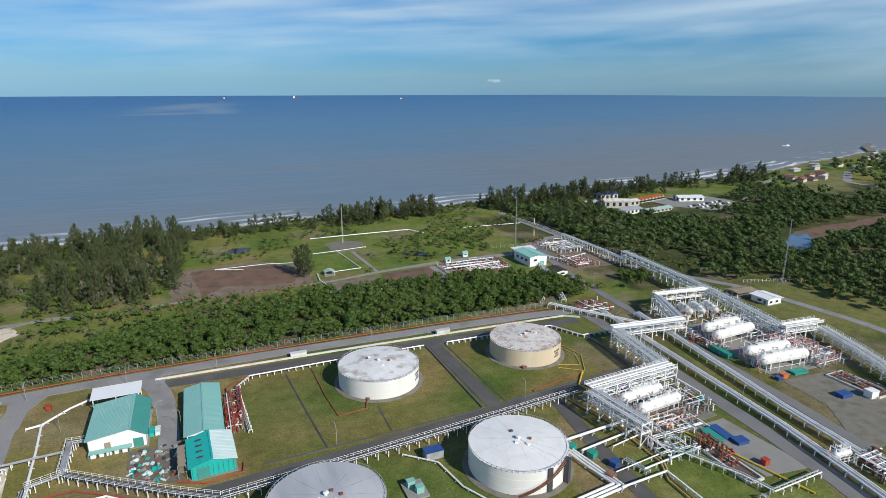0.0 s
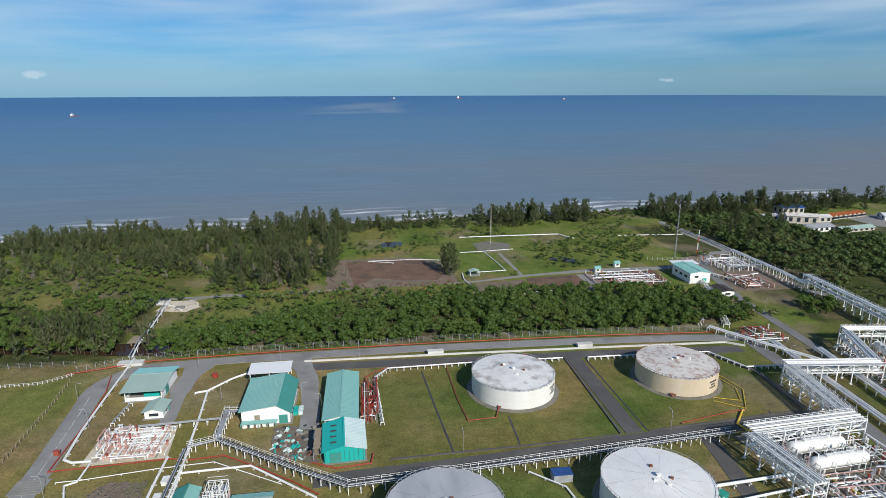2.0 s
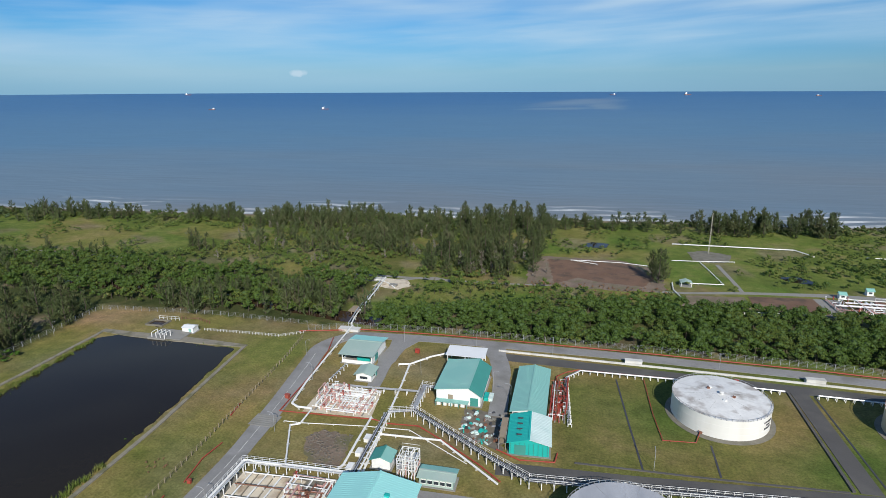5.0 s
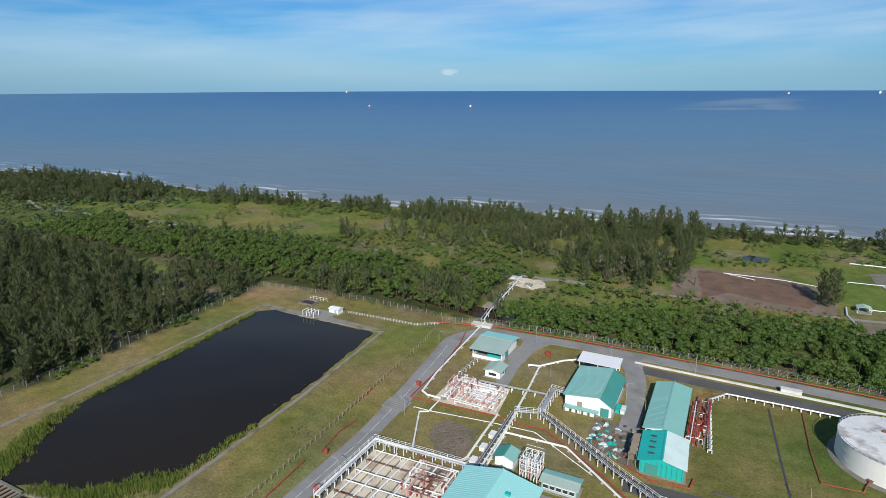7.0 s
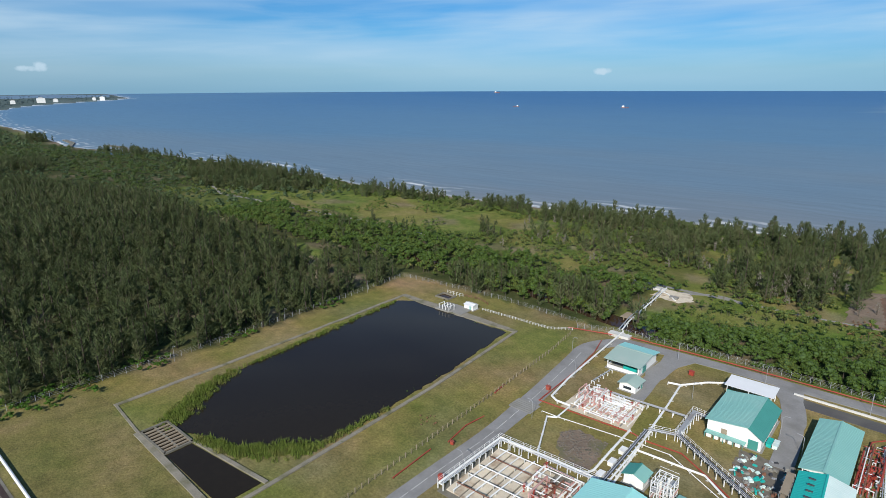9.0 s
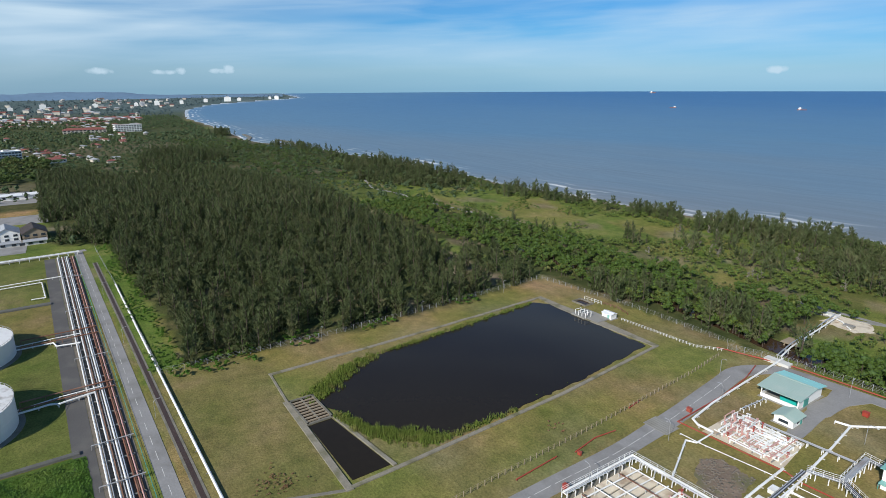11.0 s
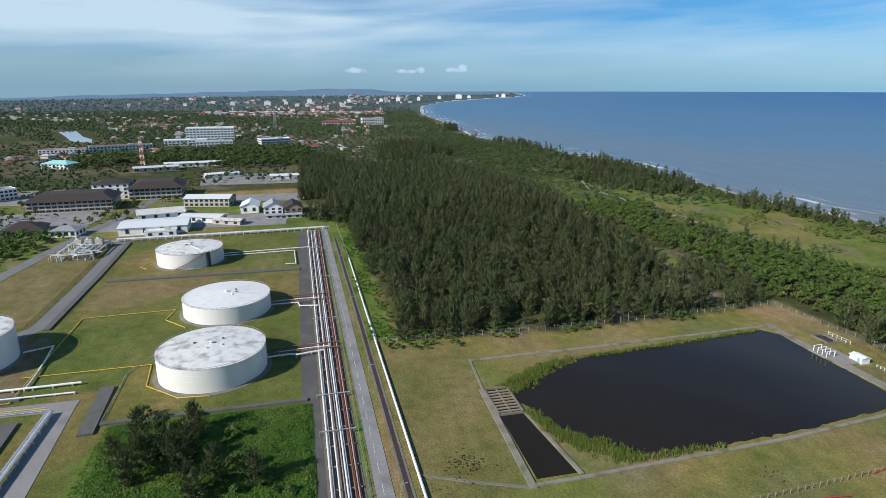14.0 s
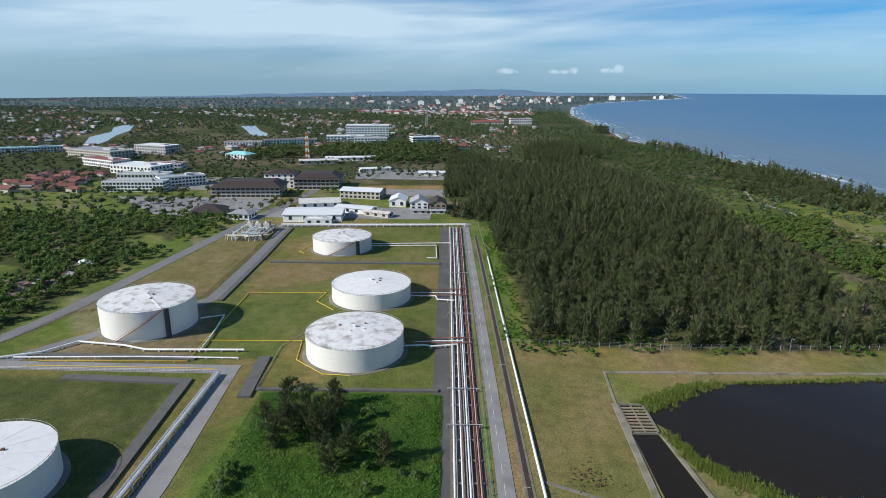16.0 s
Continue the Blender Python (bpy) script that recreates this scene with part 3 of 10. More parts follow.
# ---- building tools ----
class Shape:
    """Collects vertices and faces of one mesh."""

    def __init__(self):
        self.v, self.f = [], []

    def add(self, verts, faces):
        o = len(self.v)
        self.v += [tuple(q) for q in verts]
        self.f += [tuple(i + o for i in q) for q in faces]
        return self

    def box(self, x, y, z, sx, sy, sz, rz=0.0):
        """A box centred on x, y that stands on z."""
        c, s = math.cos(radians(rz)), math.sin(radians(rz))
        vs = []
        for k in (0, 1):
            for a, b in ((-1, -1), (1, -1), (1, 1), (-1, 1)):
                u, w = a * sx / 2, b * sy / 2
                vs.append((x + u * c - w * s, y + u * s + w * c, z + k * sz))
        return self.add(vs, [(3, 2, 1, 0), (4, 5, 6, 7), (0, 1, 5, 4), (1, 2, 6, 5), (2, 3, 7, 6), (3, 0, 4, 7)])

    def beam(self, a, b, w, h=None):
        """A square bar from a to b."""
        a, b, h = Vector(a), Vector(b), h or w
        d = (b - a).normalized()
        side = d.cross(Vector((0, 0, 1)))
        side = Vector((1, 0, 0)) if side.length < 1e-4 else side.normalized()
        top = side.cross(d).normalized()
        vs = [q + side * (i * w / 2) + top * (j * h / 2) for q in (a, b) for i, j in ((-1, -1), (1, -1), (1, 1), (-1, 1))]
        return self.add(vs, [(0, 1, 2, 3), (7, 6, 5, 4), (4, 5, 1, 0), (5, 6, 2, 1), (6, 7, 3, 2), (7, 4, 0, 3)])

    def tube(self, pts, r, n=8, cap=True):
        """A round pipe along a line of points, with mitred bends."""
        pts = [Vector(q) for q in pts]
        rings = []
        for i, q in enumerate(pts):
            a = (q - pts[i - 1]).normalized() if i else (pts[1] - q).normalized()
            b = (pts[i + 1] - q).normalized() if i < len(pts) - 1 else a
            d = (a + b)
            d = d.normalized() if d.length > 1e-5 else a
            stretch = 1 / max(0.5, d.dot(a))
            side = d.cross(Vector((0, 0, 1)))
            side = Vector((1, 0, 0)) if side.length < 1e-3 else side.normalized()
            top = side.cross(d).normalized()
            rings.append([q + (side * math.cos(2 * math.pi * k / n) * stretch + top * math.sin(2 * math.pi * k / n)) * r for k in range(n)])
        vs = [q for ring in rings for q in ring]
        fs = [(i * n + k, i * n + (k + 1) % n, (i + 1) * n + (k + 1) % n, (i + 1) * n + k) for i in range(len(pts) - 1) for k in range(n)]
        if cap:
            fs += [tuple(range(n))[::-1], tuple((len(pts) - 1) * n + k for k in range(n))]
        return self.add(vs, fs)

    def lathe(self, x, y, profile, n=48):
        """Turned about an upright axis; profile of (radius, z)."""
        vs = [(x + r * math.cos(2 * math.pi * k / n), y + r * math.sin(2 * math.pi * k / n), z) for r, z in profile for k in range(n)]
        fs = [(i * n + k, i * n + (k + 1) % n, (i + 1) * n + (k + 1) % n, (i + 1) * n + k) for i in range(len(profile) - 1) for k in range(n)]
        return self.add(vs, fs)

    def prism(self, poly, z0, z1):
        n = len(poly)
        vs = [(*q[:2], z0) for q in poly] + [(*q[:2], z1) for q in poly]
        fs = [tuple(range(n))[::-1], tuple(range(n, 2 * n))] + [(i, (i + 1) % n, n + (i + 1) % n, n + i) for i in range(n)]
        return self.add(vs, fs)

    def ribbon(self, pts, width, z0, z1):
        """A road or kerb: a strip of that width along a line, from z0 to z1. width may be a list."""
        pts = [Vector((*q[:2], 0)) for q in pts]
        ws = width if isinstance(width, (list, tuple)) else [width] * len(pts)
        left, right = [], []
        for i, q in enumerate(pts):
            a = (q - pts[i - 1]).normalized() if i else (pts[1] - q).normalized()
            b = (pts[i + 1] - q).normalized() if i < len(pts) - 1 else a
            d = (a + b).normalized()
            k = ws[i] / 2 / max(0.5, d.dot(a))
            nrm = Vector((-d.y, d.x, 0))
            left.append(q + nrm * k)
            right.append(q - nrm * k)
        n = len(pts)
        vs = [(q.x, q.y, z) for z in (z0, z1) for side in (left, right) for q in side]
        fs = []
        for i in range(n - 1):
            fs += [(2 * n + i, 3 * n + i, 3 * n + i + 1, 2 * n + i + 1), (i, 2 * n + i, 2 * n + i + 1, i + 1), (n + i, n + i + 1, 3 * n + i + 1, 3 * n + i)]
        fs += [(0, n, 3 * n, 2 * n), (n - 1, 3 * n - 1, 4 * n - 1, 2 * n - 1)]
        return self.add(vs, fs)

    def mesh(self, name, *materials):
        me = bpy.data.meshes.new(name)
        me.from_pydata([tuple(q) for q in self.v], [], self.f)
        for m in materials:
            me.materials.append(m)
        bm = bmesh.new()
        bm.from_mesh(me)
        bmesh.ops.recalc_face_normals(bm, faces=bm.faces)
        bm.to_mesh(me)
        bm.free()
        return me


def smooth(ob, degrees=35):
    ob.data.shade_smooth()
    ob.data.set_sharp_from_angle(angle=radians(degrees))
    return ob


def thing(name, x, y, z=0.0, rz=0.0, label="", category="", group="", kind=""):
    """An empty at the base of a thing, that carries its parts."""
    e = new(name)
    e.empty_display_size = 0.5
    e.matrix_world = pose(x, y, z, 0, 0, rz)
    return tagged(e, label, category, group, kind)


def part(name, shape, material, parent, label="", at=None, round_=False):
    """One mesh under a thing or part. The shape is in the parent's space, moved by the pose at."""
    me = shape if isinstance(shape, bpy.types.Mesh) else shape.mesh(name, material)
    ob = new(name, me)
    ob.parent = parent
    if at is not None:
        ob.matrix_local = at
    if round_:
        smooth(ob)
    return tagged(ob, label)


def single(name, shape, material, label, category="", kind="", group="", round_=False):
    ob = new(name, shape if isinstance(shape, bpy.types.Mesh) else shape.mesh(name, material))
    if round_:
        smooth(ob)
    return tagged(ob, label, category, group, kind)


def np_mesh(name, V, F, materials, index=None):
    """A mesh of triangles from arrays."""
    me = bpy.data.meshes.new(name)
    V, F = np.asarray(V, np.float32), np.asarray(F, np.int32)
    me.vertices.add(len(V))
    me.vertices.foreach_set("co", V.ravel())
    me.loops.add(F.size)
    me.loops.foreach_set("vertex_index", F.ravel())
    me.polygons.add(len(F))
    k = F.shape[1]
    me.polygons.foreach_set("loop_start", np.arange(0, F.size, k, dtype=np.int32))
    me.polygons.foreach_set("loop_total", np.full(len(F), k, np.int32))
    for m in materials:
        me.materials.append(m)
    if index is not None:
        me.polygons.foreach_set("material_index", np.asarray(index, np.int32))
    me.update(calc_edges=True)
    return me


FAR_START, FAR_END = 2500.0, 4900.0
RISE_AT, RISE = [-180, -62, -35, 40, 60, 75, 90, 100, 110, 126, 150, 180], [40, 60, 78, 76, 70, 62, 48, 36, 16, 0, 20, 40]


def far_rise(x, y):
    """Past FAR_START the land and sea lift gently, so that they meet the sky at the true horizon within the clip distance."""
    r = np.hypot(x, y)
    top = np.interp(np.degrees(np.arctan2(-np.asarray(x, float), y)), RISE_AT, RISE)
    return top * (np.clip(r - FAR_START, 0, None) / (FAR_END - FAR_START)) ** 2


SHORE_X = [-5000, -4151, -4005, -3836, -3595, -3225, -2810, -2265, -1678, -1313, -1190, -1000, -740, -597, -362, -220, 19, 230, 475, 637, 796, 1080, 1175, 2500, 5000]
SHORE_Y = [1700, 1666, 1376, 1104, 867, 689, 583, 484, 429, 383, 372, 415, 436, 430, 433, 457, 478, 494, 514, 529, 578, 652, 672, 900, 1300]


def inland(x, y):
    """Distance from the shoreline, positive on land."""
    s = np.interp(x, SHORE_X, SHORE_Y)
    slope = (np.interp(np.asarray(x) + 20, SHORE_X, SHORE_Y) - np.interp(np.asarray(x) - 20, SHORE_X, SHORE_Y)) / 40
    wobble = 3.0 * np.sin(np.asarray(x) * 0.031) + 2.0 * np.sin(np.asarray(x) * 0.083 + 1)
    return (s + wobble - y) / np.sqrt(1 + slope ** 2)


def in_poly(x, y, poly):
    x, y = np.asarray(x, float), np.asarray(y, float)
    inside = np.zeros(x.shape, bool)
    for (x0, y0), (x1, y1) in zip(poly, poly[1:] + poly[:1]):
        cross = ((y0 > y) != (y1 > y)) & (x < (x1 - x0) * (y - y0) / (y1 - y0 + 1e-12) + x0)
        inside ^= cross
    return inside


def ragged(poly, step=2.5, amp=0.5, seed=3):
    """A polygon with its sides broken up into uneven short pieces."""
    g = random.Random(seed)
    out = []
    for (x0, y0), (x1, y1) in zip(poly, poly[1:] + poly[:1]):
        n = max(1, int(math.hypot(x1 - x0, y1 - y0) / step))
        for k in range(n):
            a = amp if k else amp * 0.4
            out.append((x0 + (x1 - x0) * k / n + g.uniform(-a, a), y0 + (y1 - y0) * k / n + g.uniform(-a, a)))
    return out


def bumps(x, y, size, seed=0.0):
    """Cheap smooth noise, about -1 to 1."""
    x, y = np.asarray(x) / size, np.asarray(y) / size
    return (np.sin(1.7 * x + 1.3 * np.sin(1.1 * y + seed)) + np.sin(1.9 * y + 1.7 * np.sin(0.8 * x + 2 * seed)) + np.sin(0.9 * x - 1.2 * y + 3 * seed)) / 3

# ---- land, sea, roads ----
PLANTATION = [(-212, 40), (-205, 115), (-207, 160), (-213, 222), (-250, 218), (-300, 208), (-389, 214), (-554, 228), (-640, 205), (-790, 160), (-800, 5), (-700, 0), (-453, 2), (-432, 34), (-267, 40)]
MANGROVE = [(-80, 229), (-20, 230), (172, 230), (178, 262), (140, 276), (92, 283), (40, 280), (0, 273), (-40, 258), (-80, 243)]
COMPOUND = [(-103, -20), (-103, 226), (172, 226), (300, 214), (330, -60), (120, -60), (90, 20)]
LAWN_WEST = [(-214, 24), (-214, 228), (-98, 226), (-80, 20)]
TANK_FARM = [(-119, 4), (-420, 0), (-420, -120), (-260, -112), (-190, -165), (-100, -165)]
SANDY = [(20, 282), (120, 282), (122, 300), (20, 300)]

rings = np.concatenate([np.geomspace(30, 620, 140), np.geomspace(634, 5000, 64)])
turns = np.radians(np.arange(0, 360, 0.75))
gx = (rings[:, None] * np.sin(turns)[None, :]).ravel()
gy = (rings[:, None] * np.cos(turns)[None, :]).ravel()
gx, gy = np.append(gx, 0.0), np.append(gy, 0.0)
NR, NT = len(rings), len(turns)
ii, jj = np.meshgrid(np.arange(NR - 1), np.arange(NT), indexing="ij")
quads = np.stack([ii * NT + jj, ii * NT + (jj + 1) % NT, (ii + 1) * NT + (jj + 1) % NT, (ii + 1) * NT + jj], -1).reshape(-1, 4)
hub = np.stack([np.full(NT, NR * NT), (np.arange(NT) + 1) % NT, np.arange(NT), np.arange(NT)], -1)
quads = np.concatenate([quads, hub])[:, ::-1]
tri_faces = np.concatenate([quads[:-NT][:, [0, 1, 2]], quads[:-NT][:, [0, 2, 3]], np.stack([hub[:, 0], hub[:, 2], hub[:, 1]], -1)])
shore_d = inland(gx, gy)
gz = far_rise(gx, gy) - 3.2 * np.clip((14 - shore_d) / 22, 0, 1) ** 1.0
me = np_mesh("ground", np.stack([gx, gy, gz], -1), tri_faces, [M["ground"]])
cover = np.zeros((len(gx), 4), np.float32)
cover[:, 3] = 1
lawnish = in_poly(gx, gy, COMPOUND) | in_poly(gx, gy, LAWN_WEST) | in_poly(gx, gy, TANK_FARM)
cover[:, 0] = np.where(lawnish, 0.62, 0.12 + 0.35 * (bumps(gx, gy, 60, 2.0) > 0.35))
cover[:, 0] = np.where(in_poly(gx, gy, TANK_FARM), 0.26 + 0.4 * (bumps(gx, gy, 30, 5.2) > 0.2), cover[:, 0])
cover[:, 0] = np.where(in_poly(gx, gy, COMPOUND) & (gx > 5), 0.38 + 0.45 * bumps(gx, gy, 14, 2.0), cover[:, 0]).clip(0, 1)
field = in_poly(gx, gy, [(-574, -85), (-635, -88), (-640, 0), (-580, 2)])
cover[:, 0] = np.where(field, 1.0, cover[:, 0])
verge = (gx < -200) & (gx > -428) & (gy > 24) & (gy < 38)
cover[:, 0] = np.where(verge, 0.0, cover[:, 0])
cover[:, 0] = np.where(in_poly(gx, gy, [(-96, -64), (-96, 5), (-170, 4), (-171, -58)]) | in_poly(gx, gy, [(-192, -60), (-250, -62), (-255, -100), (-200, -100)]) | in_poly(gx, gy, [(-100, -86), (-176, -88), (-178, -165), (-100, -165)]), 0.15, cover[:, 0])
cover[:, 1] = np.clip((22 - shore_d) / 10, 0, 1) * (shore_d > -60)
dirt = (~lawnish) & (shore_d > 20) & (bumps(gx, gy, 17, 1.0) > 0.55) & (np.hypot(gx, gy) < 900)
cover[:, 1] = np.maximum(cover[:, 1], np.where(dirt, 0.55, 0))
town = (gx < -430) & (gy < 250) & (bumps(gx, gy, 120, 4.0) > 0.3) & ~in_poly(gx, gy, PLANTATION)
cover[:, 1] = np.maximum(cover[:, 1], np.where(town, 0.35, 0))
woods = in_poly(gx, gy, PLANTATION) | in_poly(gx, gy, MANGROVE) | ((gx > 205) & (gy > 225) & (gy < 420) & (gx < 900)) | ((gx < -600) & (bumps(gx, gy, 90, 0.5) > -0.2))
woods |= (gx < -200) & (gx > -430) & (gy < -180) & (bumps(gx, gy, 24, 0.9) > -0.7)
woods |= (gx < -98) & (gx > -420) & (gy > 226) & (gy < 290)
FIELD = [(-600, 318), (-540, 296), (-405, 300), (-335, 303), (-254, 312), (-214, 350), (-208, 392), (-286, 390), (-387, 382), (-440, 374), (-480, 345)]
meadow = in_poly(gx, gy, FIELD)
rough_ = (gy > 228) & (gx > -230) & ((gx < 54) | ((gx < 245) & (gy < 322)))
rough_ |= (gx > -82) & (gx < 30) & (gy > 252) & (gy < 300) & (gy > 284) & (shore_d > 24)
bank = in_poly(gx, gy, [(-152, 70), (-134, 74), (-118, 84), (-114, 76), (-148, 69)]) | (gx < -174) & (gx > -187) & (gy > 75) & (gy < 198)
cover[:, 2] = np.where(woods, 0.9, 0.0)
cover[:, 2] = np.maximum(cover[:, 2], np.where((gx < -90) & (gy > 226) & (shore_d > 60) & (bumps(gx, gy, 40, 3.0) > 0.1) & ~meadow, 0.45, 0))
cover[:, 0] = np.where(meadow, 0.12 + 0.3 * (bumps(gx, gy, 34, 1.4) > 0.1), cover[:, 0])
cover[:, 0] = np.where(rough_, 0.22 + 0.4 * bumps(gx, gy, 15, 1.4), cover[:, 0]).clip(0, 1)
cover[:, 0] = np.where(bank, 0.15, cover[:, 0])
cover[:, 1] = np.maximum(cover[:, 1], np.where(meadow & (gy < 306 + 10 * bumps(gx, gy, 30, 2.2)), 0.5, 0))
cover[:, 1] = np.maximum(cover[:, 1], np.where(rough_ & (bumps(gx, gy, 13, 4.4) > 0.45), 0.45, 0))
cover[:, 1] = np.maximum(cover[:, 1], np.where(in_poly(gx, gy, [(-245, 180), (-222, 190), (-222, 206), (-262, 210), (-300, 216), (-296, 206), (-262, 198)]), 0.8, 0))
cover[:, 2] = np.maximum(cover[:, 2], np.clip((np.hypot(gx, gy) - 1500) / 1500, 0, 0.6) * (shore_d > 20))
cover[:, 2] = np.maximum(cover[:, 2], np.where(in_poly(gx, gy, COMPOUND) & (gx > 3), 0.26, 0))
cover[:, 2] = np.maximum(cover[:, 2], np.where(in_poly(gx, gy, TANK_FARM), 0.26, 0))
# far land painted dark, near the tone of shaded tree crowns
cover[:, 2] = np.maximum(cover[:, 2], np.where((gx < -640) & (shore_d > 30), 0.93, 0))
cover[:, 2] = np.where(in_poly(gx, gy, [(-100, -86), (-176, -88), (-178, -165), (-100, -165)]), 0.72, cover[:, 2])
cover[:, 0] = np.where(in_poly(gx, gy, [(-96, -64), (-96, 5), (-170, 4), (-171, -58)]), 0.0, cover[:, 0])
cover[:, 2] = np.where(in_poly(gx, gy, [(-96, -64), (-96, 5), (-170, 4), (-171, -58)]), 0.0, cover[:, 2])
cover[:, 2] = np.maximum(cover[:, 2], np.where((gx > 212) & (gx < 900) & (gy > 60) & (gy < 240), 0.6, 0))
cover[:, 0] = np.where(in_poly(gx, gy, LAWN_WEST), 0.56 + 0.42 * bumps(gx, gy, 21, 5.0), cover[:, 0]).clip(0, 1)
western = in_poly(gx, gy, LAWN_WEST) | (in_poly(gx, gy, COMPOUND) & (gx < 3))
cover[:, 1] = np.maximum(cover[:, 1], np.where(western & (shore_d > 40), np.clip(0.16 + 0.42 * bumps(gx, gy, 13, 3.7), 0.02, 0.5), 0))
cover[:, 0] = np.where(verge, 0.0, cover[:, 0])
cover[:, 1:3] = np.where(verge[:, None], 0.0, cover[:, 1:3])
yard = in_poly(gx, gy, COMPOUND) & (gx > 112)
cover[:, 2] = np.maximum(cover[:, 2], np.where(yard, 0.35 + 0.25 * bumps(gx, gy, 11, 2.0), 0))
cover[:, 1] = np.maximum(cover[:, 1], np.where(yard & (bumps(gx, gy, 16, 6.0) > 0.3), 0.5, 0))
for poly, values in (([(104, 60), (103, 112), (122, 110), (126, 104), (124, 84), (140, 88), (152, 60)], (0.12, 0.0, 0.0)), ([(84, 112), (99, 140), (97, 92), (80, 92)], (0.75, 0.35, 0.2)),
                     ([(-190, -150), (-212, -146), (-250, -120), (-246, -100), (-199, -92), (-190, -94)], (0.8, 0.55, 0.35)), ([(-278, -228), (-293, -220), (-284, -199), (-254, -194), (-248, -207)], (0.5, 0.8, 0.0)),
                     ([(-212, 26), (-208, 64), (-168, 60), (-116, 56), (-100, 26)], (0.55, 0.1, 0.22)), ([(236, 150), (238, 210), (262, 205), (300, 200), (310, 120), (262, 140)], (0.3, 0.1, 0.15)), ([(-262, -114), (-400, -120), (-400, -146), (-240, -164)], (0.65, 0.25, 0.25)), ([(-260, -100), (-330, -100), (-330, -30), (-290, -60)], (0.75, 0.2, 0.25)), ([(58, 312), (64, 362), (86, 360), (84, 318)], (0.0, 0.0, 0.0)), ([(577, 384), (586, 418), (640, 462), (735, 500), (748, 467), (663, 405)], (0.2, 0.4, 0.0))):
    cover[in_poly(gx, gy, poly), :3] = values
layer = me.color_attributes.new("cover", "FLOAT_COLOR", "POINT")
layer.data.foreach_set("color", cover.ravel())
# share of painted haze in the ground, growing from 2300 m outwards
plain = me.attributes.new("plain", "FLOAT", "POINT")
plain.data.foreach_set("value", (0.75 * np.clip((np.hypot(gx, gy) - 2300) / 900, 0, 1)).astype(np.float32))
me.shade_smooth()
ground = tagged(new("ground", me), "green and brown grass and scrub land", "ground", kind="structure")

sx_, sy_ = gx, gy
sea = np_mesh("water", np.stack([sx_, sy_, far_rise(sx_, sy_) - 1.3], -1), tri_faces[(shore_d[tri_faces] < 60).any(1)], [M["sea"]])
off = sea.attributes.new("offshore", "FLOAT", "POINT")
off.data.foreach_set("value", (-(shore_d) + 9.0).astype(np.float32))
sea.shade_smooth()
tagged(new("water", sea), "silty grey sea turning blue towards the horizon", "sea", kind="structure")


def filleted(pts, widths, reach=9.0):
    """Rounds the corners of a road's line."""
    out, ws = [pts[0]], [widths[0]]
    for i in range(1, len(pts) - 1):
        a, b, c = (Vector((*q, 0)) for q in pts[i - 1:i + 2])
        d0, d1 = min(reach, 0.42 * (a - b).length), min(reach, 0.42 * (c - b).length)
        p0, p1 = b + (a - b).normalized() * d0, b + (c - b).normalized() * d1
        for k in range(5):
            t = k / 4
            q = p0 * (1 - t) ** 2 + b * 2 * t * (1 - t) + p1 * t ** 2
            out.append((q.x, q.y))
            ws.append(widths[i])
    return out + [pts[-1]], ws + [widths[-1]]


def road(name, pts, width, label, material="asphalt", z=0.12, thick=0.4):
    pts, width = filleted(pts, width if isinstance(width, list) else [width] * len(pts))
    return single(name, Shape().ribbon(pts, width, z - thick, z), M[material], label, "road", "structure")


road("road_1", [(-60, 21), (-119, 20.5), (-190, 20), (-300, 19), (-424, 17.5)], 4.6, "long straight grey service road beside the pipelines")
road("road_2", [(-84, 18.5), (-85.0, 60), (-85.2, 102), (-84.6, 128), (-86.5, 157), (-90, 190), (-92, 205), (-84, 218), (-70, 219.5)], [6, 6, 6, 6.2, 6.8, 7.2, 7.5, 7, 6], "grey asphalt road with a white centre line", z=0.13)
road("road_3", [(-84, 218.2), (-76, 219.4), (-46, 221.3), (22, 221.6), (89, 219.3), (140, 216), (158, 213.5)], [7, 6, 6, 6, 6, 6, 6], "grey perimeter road along the fence", z=0.14)
road("road_4", [(-12, 142), (30, 144.2), (69, 147.6), (149, 154)], 5.6, "dark road between the tank bunds", "asphalt_dark")
road("road_5", [(162, 219), (160.5, 200), (159.5, 176), (154, 138), (152.5, 112), (150, 87), (147, 70), (143, 30)], [7, 6, 6, 6, 6, 6.5, 7, 7], "grey asphalt road through the process yard", "asphalt_mid", z=0.125)
road("road_6", [(206, 318), (198, 296), (190, 262), (185, 215), (181, 174), (177, 136), (174.5, 106), (170, 84), (166, 60), (160, 30)], 4.6, "narrow grey road beside the process plant", "asphalt_mid", z=0.12)
road("road_7", [(83, 205), (83.3, 152)], 5.5, "dark asphalt lane between two bunds", "asphalt_dark", z=0.125)
road("road_8", [(-20, 211), (44, 208.5), (96, 206.5), (153, 203)], 6.0, "dark asphalt strip behind the low white wall", "asphalt_dark", z=0.1)
road("road_9", [(-15.2, 168), (-16, 185), (-18.5, 204), (-24, 219)], [6, 6, 7, 11], "grey asphalt lane to the workshop", z=0.15)
road("road_10", [(-60, 178), (-61.5, 190), (-62, 204), (-60, 219)], [4.5, 5.5, 7, 12], "grey asphalt lane beside the pump shed", z=0.15)
road("road_11", [(-100, -72), (-117, -70), (-186, -74.5)], 7, "grey road corner among the tank bunds", z=0.12)
road("road_12", [(-186, -71), (-186, -100), (-187, -160), (-190, -220)], 6.5, "grey road between the tank bunds", z=0.13)
